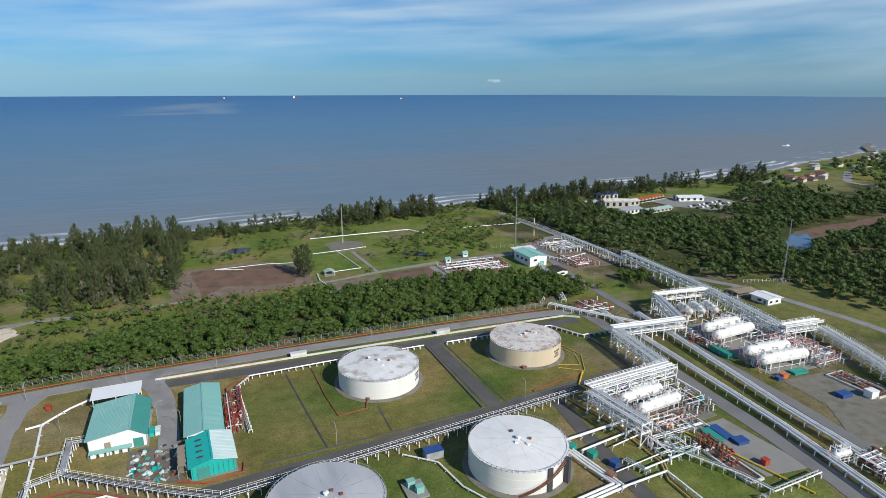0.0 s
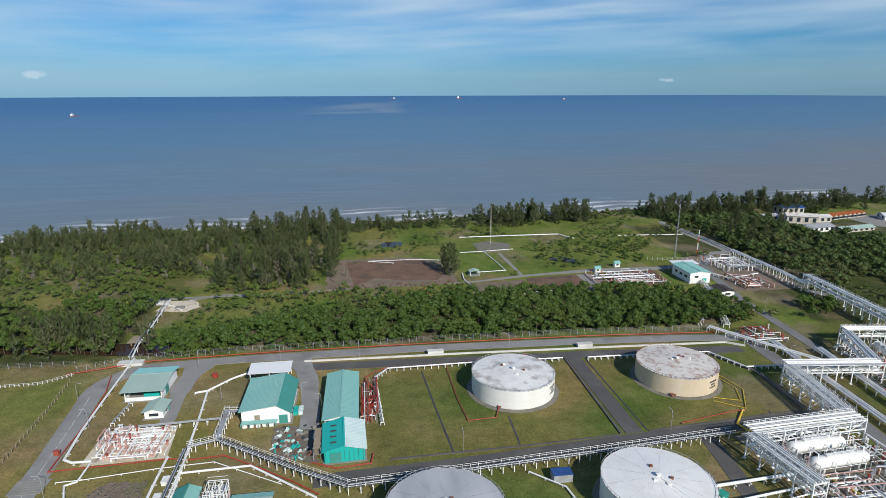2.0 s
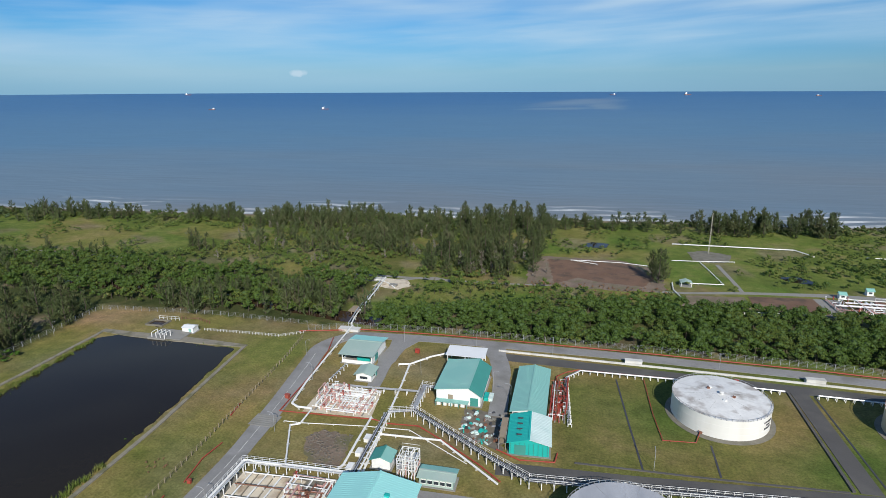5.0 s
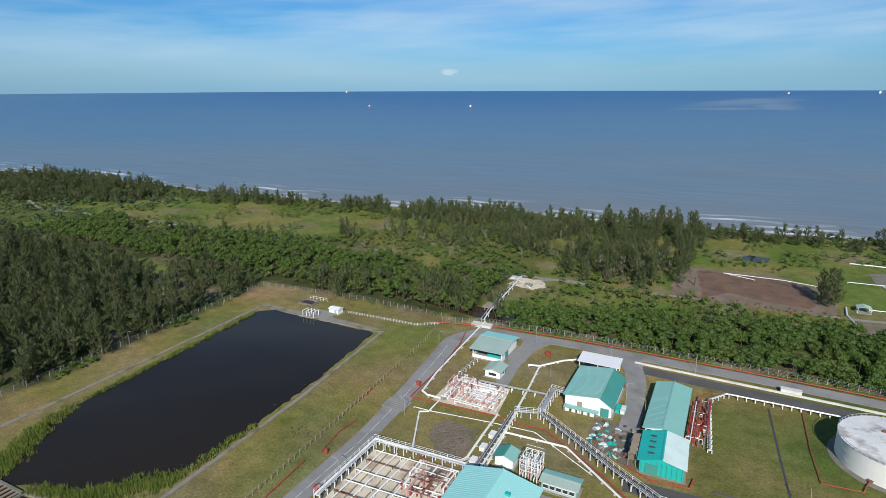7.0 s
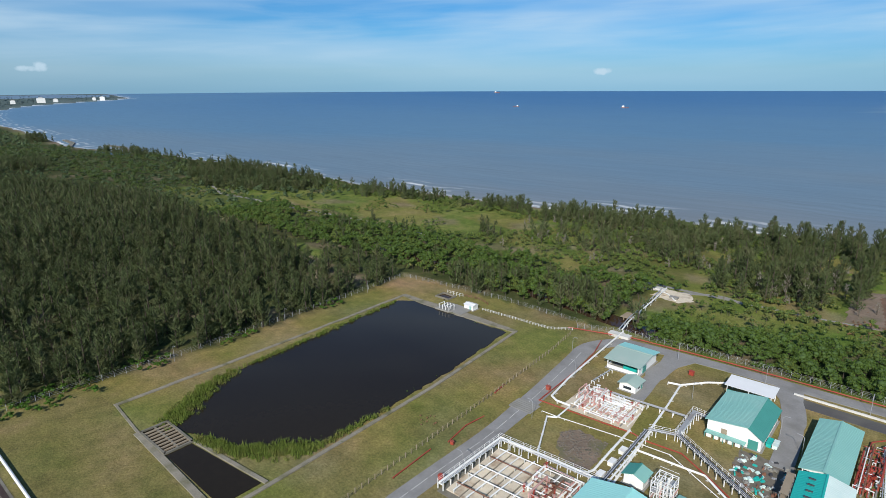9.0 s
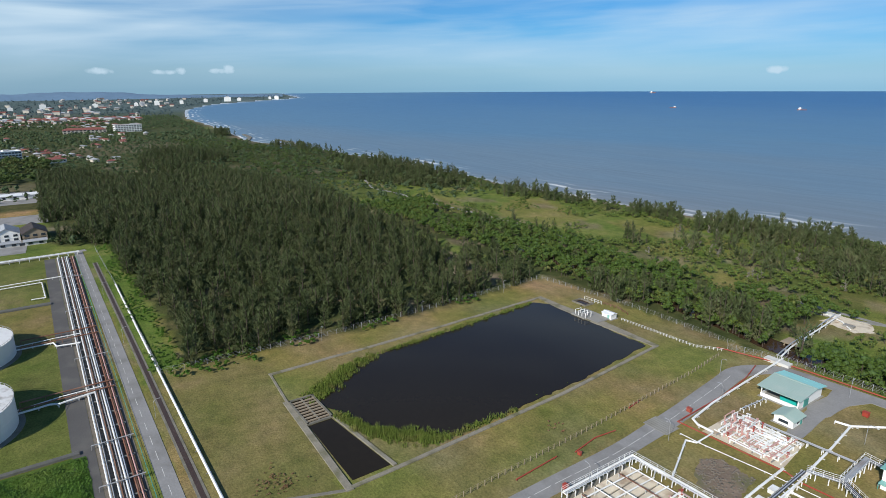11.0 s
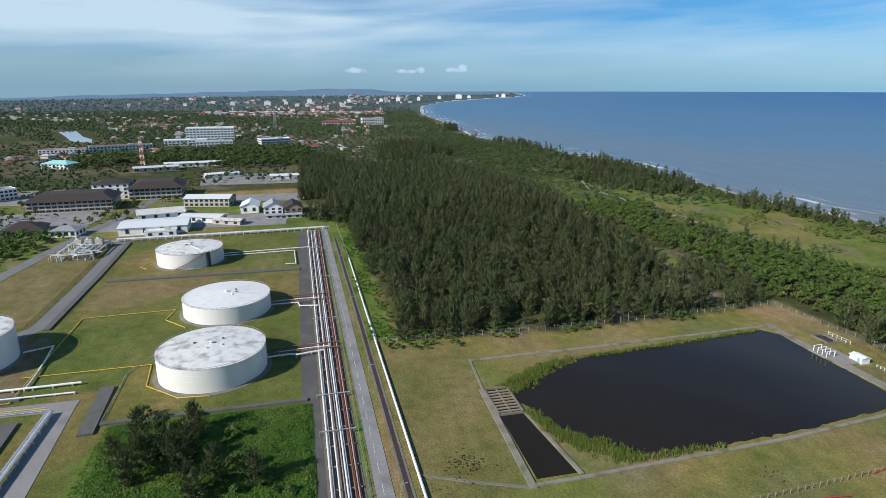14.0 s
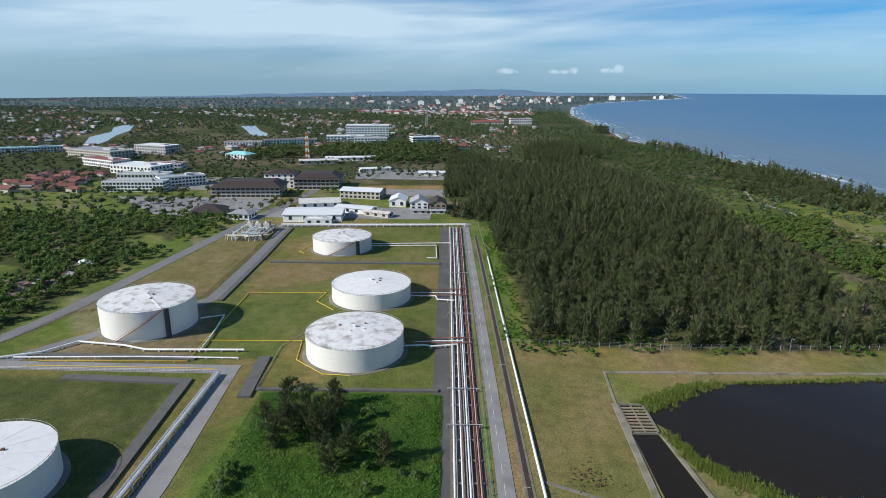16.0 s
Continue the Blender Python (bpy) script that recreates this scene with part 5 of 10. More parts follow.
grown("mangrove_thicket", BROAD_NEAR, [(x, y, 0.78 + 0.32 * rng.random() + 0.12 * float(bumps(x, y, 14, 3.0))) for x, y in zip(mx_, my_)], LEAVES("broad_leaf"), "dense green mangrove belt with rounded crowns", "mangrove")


fx_, fy_ = spread_over(-76, 176, 229, 235, 2.6, lambda x, y: bumps(x, y, 9, 0.4) > -0.5)
grown("fence_bushes", BUSH, with_scale(fx_, fy_, 0.6, 1.3), LEAVES("broad_leaf"), "green bushes between fence and mangroves", "bushes")


def right_wood(x, y):
    return (inland(x, y) > 60) & ((y > 215 + 0.0 * x) | (x > 290)) & (y > 120 - 0.2 * (x - 300)) & ~in_poly(x, y, [(190, 265), (192, 350), (240, 350), (244, 265), (262, 214), (280, 208), (275, 60), (180, 60), (180, 265)]) & ~in_poly(x, y, [(320, 365), (320, 445), (475, 445), (478, 360)]) & ~in_poly(x, y, [(350, 234), (395, 254), (445, 262), (545, 274), (540, 300), (430, 293), (396, 287), (350, 256)]) & ~in_poly(x, y, [(409, 447), (435, 470), (560, 480), (545, 437), (462, 434)]) & ((x > 246) | (y < 262))


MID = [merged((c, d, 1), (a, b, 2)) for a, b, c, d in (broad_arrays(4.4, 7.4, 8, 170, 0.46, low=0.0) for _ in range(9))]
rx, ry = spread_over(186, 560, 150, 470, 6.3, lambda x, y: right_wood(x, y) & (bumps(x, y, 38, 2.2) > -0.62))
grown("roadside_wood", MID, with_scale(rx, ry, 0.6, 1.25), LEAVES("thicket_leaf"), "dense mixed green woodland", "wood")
rx, ry = spread_over(560, 1500, -100, 620, 17, lambda x, y: (inland(x, y) > 50) & (bumps(x, y, 70, 1.2) > -0.45) & ~in_poly(x, y, [(577, 384), (586, 418), (640, 462), (735, 500), (748, 467), (663, 405)]))
grown("roadside_wood", FAR_CLUMP, with_scale(rx, ry, 0.8, 1.5), LEAVES("thicket_leaf"), "distant mixed green woodland", "wood")

sx2 = np.concatenate([rng.uniform(235, 400, 80), rng.uniform(400, 640, 50)])
grown("shore_casuarinas", as_stuff(SHORE_CAS), [(x, float(np.interp(x, SHORE_X, SHORE_Y)) - rng.uniform(22, 60), rng.uniform(0.8, 1.45)) for x in sx2], [M["bark"], M["casuarina_leaf"]], "dark casuarinas along the eastern beach", "trees")

# coastal scrub
def scrub(x, y):
    d = inland(x, y)
    return (d > 28) & (y > 232) & ~in_poly(x, y, MANGROVE) & ~in_poly(x, y, PLANTATION) & ~in_poly(x, y, [(-24, 368), (54, 362), (54, 300), (-24, 298)]) & ~in_poly(x, y, [(56, 276), (56, 402), (110, 402), (110, 320), (240, 330), (240, 262), (180, 262), (140, 280)]) | (in_poly(x, y, [(64, 300), (64, 402), (126, 402), (126, 306)]) & (bumps(x, y, 11, 2.6) > 0.42))


def open_field(x, y):
    return in_poly(x, y, FIELD) | in_poly(x, y, [(-92, 304), (-80, 304), (-76, 330), (-108, 332)]) | in_poly(x, y, [(-100, 278), (-80, 274), (-74, 286), (-82, 294), (-98, 294)]) | in_poly(x, y, [(-97, 226), (-82, 226), (-84, 280), (-99, 280)]) | in_poly(x, y, [(4, 376), (34, 376), (36, 406), (4, 406)])


bx, by = spread_over(-450, -84, 232, 302, 4.6, lambda x, y: scrub(x, y) & ~open_field(x, y) & (y < 293 + 7 * bumps(x, y, 25, 0.3)) & (bumps(x, y, 30, 5.0) > -0.75))
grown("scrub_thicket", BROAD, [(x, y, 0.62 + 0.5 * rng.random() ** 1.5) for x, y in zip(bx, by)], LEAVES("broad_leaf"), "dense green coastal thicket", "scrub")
bx, by = spread_over(-640, -20, 286, 450, 6.2, lambda x, y: scrub(x, y) & (np.abs(y - 298.5) > 4) & ((x < -84) | (y < 330)) & ~open_field(x, y) & (y > 288) & (bumps(x, y, 24, 5.0) > np.where(x > -240, -0.5, -0.15)))
grown("scrub_thicket", BROAD, with_scale(bx, by, 0.35, 0.75), LEAVES("scrub_leaf"), "tangled green coastal scrub", "scrub")
bx, by = spread_over(-620, 320, 236, 470, 5.5, lambda x, y: scrub(x, y) & (bumps(x, y, 22, 1.0) > np.where(open_field(x, y), np.where(x < -200, 0.2, 0.6), np.where((x > -240) & (x < 56) & (y < 345), -0.5, 0.0))))
bx, by = bx[np.abs(by - 298.5) > 3], by[np.abs(by - 298.5) > 3]
grown("scrub_bushes", BUSH, with_scale(bx, by, 0.5, 1.5), LEAVES("scrub_leaf"), "scattered green bushes on rough grass", "bushes")
bx, by = spread_over(-620, 620, 380, 560, 4.5, lambda x, y: (inland(x, y) > 16) & (inland(x, y) < 42) & (bumps(x, y, 16, 2.0) > -0.35))
grown("shore_bushes", BUSH, with_scale(bx, by, 0.8, 1.7), LEAVES("thicket_leaf"), "low dark bushes behind the beach", "bushes")
bx, by = spread_over(-84, 20, 244, 297, 6.0, lambda x, y: in_poly(x, y, [(-78, 246), (-40, 260), (0, 275), (20, 282), (14, 297), (-70, 294), (-76, 278)]) & (bumps(x, y, 12, 6.6) > -0.3))
grown("scrub_thicket", BROAD, with_scale(bx, by, 0.35, 0.8), LEAVES("scrub_leaf"), "mixed green scrub behind the mangroves", "scrub")
for poly, step_, lo_, hi_ in (([(172.5, 248.7), (203.5, 263.1), (196.4, 243.5), (179.4, 230.8), (166.3, 231.8)], 5.0, 0.35, 0.8), ([(213.0, 247.3), (226.8, 247.1), (221.8, 232.5), (201.1, 226.2), (202.1, 241.1)], 4.5, 0.7, 1.1), ([(108.9, 341.6), (129.1, 324.2), (170.9, 320.4), (203.4, 382.1), (151.3, 379.3)], 8.5, 0.35, 0.85)):
    xs_, ys_ = [q[0] for q in poly], [q[1] for q in poly]
    bx, by = spread_over(min(xs_), max(xs_), min(ys_), max(ys_), step_, lambda x, y: in_poly(x, y, poly) & (bumps(x, y, 15, 2.4) > -0.25))
    grown("scrub_thicket", BROAD_NEAR, with_scale(bx, by, lo_, hi_), LEAVES("broad_leaf"), "rounded green bushes round the shore station", "scrub")
tree_things("casuarina_tree", TALL_CAS, [(255.8, 380.8, 0.75), (274.7, 388.8, 0.8), (278.7, 364.0, 0.85), (297.3, 374.1, 0.9), (262.4, 356.2, 0.95), (253.9, 366.2, 1.0)], "tall dark casuarina before the shore village", "tree", "trees beside the village")
# belts of dark casuarinas behind the beach, with the open field between them
BELTS = [[(-620, 300), (-550, 302), (-486, 346), (-500, 400), (-564, 405), (-700, 400), (-775, 370)], [(-395, 384), (-340, 394), (-350, 424), (-413, 412)], [(-308, 428), (-292, 400), (-231, 393), (-181, 383), (-120, 352), (-88, 362), (-74, 440), (-159, 448), (-239, 438)]]
bx, by = spread_over(-775, -74, 296, 450, 6.4, lambda x, y: (in_poly(x, y, BELTS[0]) | in_poly(x, y, BELTS[1]) | in_poly(x, y, BELTS[2])) & (inland(x, y) > 22) & (bumps(x, y, 17, 3.1) > -0.35 + 0.35 * (y < 390)))
grown("belt_casuarinas", as_stuff(SHORE_CAS), with_scale(bx, by, 0.6, 1.15), [M["bark"], M["casuarina_leaf"]], "dark casuarina belt behind the beach", "trees")
bx, by = spread_over(-230, -30, 296, 420, 9, lambda x, y: scrub(x, y) & (bumps(x, y, 14, 8.0) > 0.35))
grown("dead_shrubs", as_stuff(FAR_CAS), with_scale(bx, by, 0.25, 0.45), [M["dead_twig"], M["dead_twig"]], "grey leafless shrubs in the scrub", "shrubs")
bx, by = spread_over(-480, -90, 236, 430, 15, lambda x, y: scrub(x, y) & ~open_field(x, y) & (bumps(x, y, 45, 7.0) > 0.15))
grown("scrub_casuarinas", as_stuff(FAR_CAS), with_scale(bx, by, 0.5, 0.85), [M["bark"], M["casuarina_leaf"]], "scattered casuarinas in the scrub", "trees")
bx, by = spread_over(-1010, -400, 250, 470, 8, lambda x, y: (inland(x, y) > 20) & (inland(x, y) < 60) & (bumps(x, y, 40, 1.1) > -0.2))
grown("shore_casuarinas", as_stuff(FAR_CAS), with_scale(bx, by, 0.6, 1.1), [M["bark"], M["casuarina_leaf"]], "row of casuarinas along the far beach", "trees")
head = [(-1395 + rng.normal() * 26, 362 + rng.normal() * 9, rng.uniform(0.8, 1.25)) for _ in range(60)] + [(-1062 + rng.normal() * 14, 372 + rng.normal() * 5, rng.uniform(0.5, 0.8)) for _ in range(22)]
grown("headland_casuarinas", as_stuff(FAR_CAS), head, [M["bark"], M["casuarina_leaf"]], "dark clumps of casuarinas on the headlands", "trees")
bx, by = spread_over(-1080, -760, 100, 256, 8, lambda x, y: (in_poly(x, y, [(-767, 103), (-800, 150), (-860, 190), (-830, 235), (-986, 255), (-1079, 195), (-997, 135)])) & (bumps(x, y, 26, 4.2) > -0.3))
grown("headland_casuarinas", as_stuff(FAR_CAS), with_scale(bx, by, 0.7, 1.15), [M["bark"], M["casuarina_leaf"]], "dark casuarina wood behind the plantation", "trees")
bx, by = spread_over(-215, -94, 236, 262, 6.5, lambda x, y: bumps(x, y, 18, 2.0) > 0.0)
clump_rng = np.random.default_rng(77)
clump = [(-114 + clump_rng.normal() * 8.0, 239 + clump_rng.normal() * 5.0, clump_rng.uniform(0.75, 1.1)) for _ in range(34)] + [(-166 + clump_rng.normal() * 6.0, 232 + clump_rng.normal() * 4.0, clump_rng.uniform(0.65, 0.9)) for _ in range(14)]
for x, y in ((-237, 326), (-189, 353), (-161, 366), (-118, 352), (-98, 345), (-148, 340)):
    clump += [(x + clump_rng.normal() * 8.0, y + clump_rng.normal() * 7.0, clump_rng.uniform(0.55, 0.95)) for _ in range(8)]
grown("creek_casuarinas", as_stuff(FAR_CAS), clump, [M["bark"], M["casuarina_leaf"]], "dark casuarina clumps above the mangroves", "trees")
grown("creek_casuarinas", as_stuff(NEAR_CAS), with_scale(bx, by, 0.5, 0.8), [M["bark"], M["casuarina_leaf"]], "dark casuarinas beside the creek", "trees")
bx, by = spread_over(-216, -203, 34, 222, 3.2, lambda x, y: (bumps(x, y, 12, 1.0) > np.where(y < 90, -0.2, 0.55)))
grown("edge_bushes", BUSH, with_scale(bx, by, 0.5, 1.1), [M["bark"], M["bright_leaf"], M["bright_leaf"]], "bright bushes at the foot of the plantation", "bushes")
bx, by = spread_over(-428, -214, 28, 38, 3.0, lambda x, y: (bumps(x, y, 9, 1.0) > -0.3) & (y > 27.5))
grown("verge_bushes", BUSH, with_scale(bx, by, 0.4, 0.9), [M["bark"], M["bright_leaf"], M["bright_leaf"]], "bright low growth beside the plantation", "bushes")
reeds = []
for (xa, ya), (xb, yb), q in (((-164, 67), (-172, 76), 14), ((-172, 76), (-179, 92), 16), ((-179, 92), (-183, 146), 26), ((-183, 146), (-187, 192), 18), ((-118, 101), (-122, 88), 10), ((-122, 88), (-134, 76), 26), ((-134, 76), (-150, 72), 20), ((-125, 195), (-150, 197), 10), ((-120, 150), (-118, 101), 10)):
    for _ in range(q):
        t = rng.random()
        reeds.append((xa + (xb - xa) * t + rng.normal() * 1.5, ya + (yb - ya) * t + rng.normal() * 1.2, rng.uniform(0.10, 0.22)))
grown("pond_reeds", BUSH, reeds, [M["bark"], M["bright_leaf"], M["bright_leaf"]], "yellow-green reeds at the water's edge", "reeds")
blades = []
for _ in range(5):
    V, F = [], []
    for k in range(26):
        a, q = rng.random() * 6.28, rng.random() ** 0.5 * 0.9
        x, y, h_ = q * math.cos(a), q * math.sin(a), 0.7 + 0.8 * rng.random()
        t = rng.random() * 6.28
        V += [(x - 0.09 * math.cos(t), y - 0.09 * math.sin(t), 0), (x + 0.09 * math.cos(t), y + 0.09 * math.sin(t), 0), (x + rng.normal() * 0.25, y + rng.normal() * 0.25, h_)]
        F.append((3 * k, 3 * k + 1, 3 * k + 2))
    blades.append((np.array(V), np.array(F), np.zeros(26, int)))
sedge = []
for (xa, ya), (xb, yb), wide, q in (((-164, 70), (-176, 88), 3.2, 330), ((-176, 88), (-180, 100), 2.0, 90), ((-180, 100), (-187, 190), 1.0, 160), ((-134, 75), (-119, 90), 2.6, 300), ((-148, 71), (-134, 75), 1.6, 200), ((-119, 90), (-118, 120), 0.8, 60)):
    for _ in range(q):
        t = rng.random()
        sedge.append((xa + (xb - xa) * t + rng.normal() * wide * 0.6, ya + (yb - ya) * t + rng.normal() * wide * 0.6, rng.uniform(0.6, 1.3)))
grown("pond_sedge", blades, sedge, [M["sedge"]], "tall yellow-green grass at the water's edge", "reeds")
# the bushy lot between the tank bunds and the pipelines
nu, nv = 108, 98
bu, bv = np.meshgrid(np.linspace(-170.5, -96, nu), np.linspace(-63, 4.5, nv), indexing="ij")


def creeper_height(x, y):
    inside = np.minimum(np.minimum(x + 170.5, -96.2 - x), np.minimum(y + 57 + (x + 170) * -0.08, 4.2 - y))
    return np.clip(inside / 3.0, -0.12, 1) * (0.55 + 0.32 * bumps(x, y, 3.1, 1.0) + 0.42 * bumps(x, y, 7.5, 4.0) + 0.2 * bumps(x, y, 1.3, 2.0))


bz = creeper_height(bu, bv)
bi, bj = np.meshgrid(np.arange(nu - 1), np.arange(nv - 1), indexing="ij")
bq = (bi * nv + bj).ravel()
bed = np_mesh("creeper_bed", np.stack([bu.ravel(), bv.ravel(), bz.ravel()], -1), np.stack([bq, bq + nv, bq + nv + 1, bq + 1], -1), [M["bright_leaf"]])
bed.shade_smooth()
tagged(new("creeper_bed", bed), "bright green creepers matted over a waste lot", "creepers", kind="stuff")
lx, ly = rng.uniform(-169, -97.5, 60000), rng.uniform(-58, 3.5, 60000)
lc = np.stack([lx, ly, creeper_height(lx, ly) + rng.uniform(-0.02, 0.28, lx.size)], -1)
lc = lc[lc[:, 2] > 0.1]
spin, tip = rng.uniform(0, 6.283, (3, len(lc))), rng.uniform(0.12, 0.30, (len(lc), 1))
u1 = np.stack([np.cos(spin[0]), np.sin(spin[0]), 0.7 * np.sin(spin[1])], -1) * tip
u2 = np.stack([-np.sin(spin[0]), np.cos(spin[0]), 0.7 * np.sin(spin[2])], -1) * tip
lv = np.stack([lc + u1, lc - 0.5 * u1 + 0.9 * u2, lc - 0.5 * u1 - 0.9 * u2], 1).reshape(-1, 3)
tagged(new("creeper_leaves", np_mesh("creeper_leaves", lv, np.arange(len(lv)).reshape(-1, 3), [M["bright_leaf"]])), "bright green creeper leaves on the waste lot", "creepers", kind="stuff")
bx, by = spread_over(-168, -100, -56, 0, 8, lambda x, y: bumps(x, y, 13, 3.3) > np.where(x > -128, -0.2, 0.3))
grown("lot_trees", BROAD_NEAR, with_scale(bx, by, 0.3, 0.75), LEAVES("broad_leaf"), "young broadleaf trees on the waste lot", "trees")
tree_things("casuarina_tree", WIDE_CAS, [(-146, -42, 0.98), (-143, -33, 1.04), (-139, -44, 0.91), (-157, -45, 0.94), (-152, -38, 1.04), (-160, -31, 0.86), (-149, -30, 0.78), (-136, -22, 0.81), (-132, -12, 0.91), (-128, -26, 0.86), (-150, -50, 0.75)], "young casuarina on the waste lot", "tree", "trees of the waste lot")
# woods and gardens round the town
bx, by = spread_over(-436, -200, -420, -150, 6.4, lambda x, y: (y < -188 - 0.145 * (x + 207)) & (bumps(x, y, 24, 0.9) > -0.6))
grown("field_thicket", CLUMP, with_scale(bx, by, 0.42, 0.85), LEAVES("broad_leaf"), "green thicket beside the public road", "bushes")


RIVERS = [[(-950, -570), (-990, -650), (-1120, -720), (-1257, -750), (-1390, -820), (-1510, -840), (-1500, -775), (-1292, -685), (-1172, -640), (-1040, -590)], [(-1510, -540), (-1540, -480), (-1332, -400), (-1240, -360), (-1150, -345), (-1190, -420), (-1329, -480)]]


def off_river(x, y):
    return ~in_poly(x, y, RIVERS[0]) & ~in_poly(x, y, RIVERS[1])


def town_green(x, y):
    return off_river(x, y) & ~in_poly(x, y, [(-574, -90), (-640, -92), (-645, 5), (-575, 5)]) & (inland(x, y) > 40) & ~in_poly(x, y, PLANTATION) & ~in_poly(x, y, [(-425, -130), (-425, 5), (-640, 5), (-640, -110), (-560, -215), (-440, -230)])


bx, by = spread_over(-1250, -425, -900, 420, 12.5, lambda x, y: town_green(x, y) & (bumps(x, y, 46, 2.7) > (-0.42 - 0.4 * (y > 20))))
grown("town_trees", FAR_CLUMP, with_scale(bx, by, 0.4, 0.9), [M["bark"], M["far_leaf"], M["far_leaf"]], "broad green trees between the buildings", "trees")
bx, by = spread_over(-2600, -1250, -2200, 480, 17, lambda x, y: off_river(x, y) & (inland(x, y) > 40) & (bumps(x, y, 110, 2.7) > -0.55))
grown("distant_trees", HEAP, with_scale(bx, by, 0.5, 0.95), [M["bark"], M["far_leaf"], M["far_leaf"]], "distant tree cover of the plain", "trees")
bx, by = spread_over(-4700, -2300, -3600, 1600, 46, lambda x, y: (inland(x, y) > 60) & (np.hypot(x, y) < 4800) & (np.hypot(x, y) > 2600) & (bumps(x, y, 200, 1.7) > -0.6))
grown("distant_trees", HEAP, with_scale(bx, by, 0.6, 1.1), [M["bark"], M["hazed_leaf"], M["hazed_leaf"]], "far tree cover with blue haze painted in", "trees")
bx, by = spread_over(-1250, -620, 235, 430, 11, lambda x, y: (inland(x, y) > 25) & (bumps(x, y, 36, 2.2) > -0.55))
grown("far_scrub", CLUMP, with_scale(bx, by, 0.4, 0.85), LEAVES("thicket_leaf"), "green coastal scrub further off", "scrub")

dry = [(-127 + rng.normal() * 3.0, 44 + rng.normal() * 3.0, rng.uniform(0.1, 0.3)) for _ in range(90)] + [(-104 + rng.normal() * 1.6, 123 + rng.normal() * 1.6, rng.uniform(0.1, 0.3)) for _ in range(14)]
grown("dry_bushes", BUSH, dry, [M["bark"], M["dry_leaf"], M["dry_leaf"]], "low reddish dry bushes on the lawn", "bushes")

tufts = [(rng.uniform(-19, 54), rng.uniform(283, 306), rng.uniform(0.15, 0.55)) for _ in range(240)] + [(rng.uniform(-19, 54), rng.uniform(306, 358), rng.uniform(0.06, 0.22)) for _ in range(110)]
grown("dry_tufts", BUSH, tufts, [M["bark"], M["dry_leaf"], M["dry_leaf"]], "low tufts of brown growth round the clearing", "bushes")

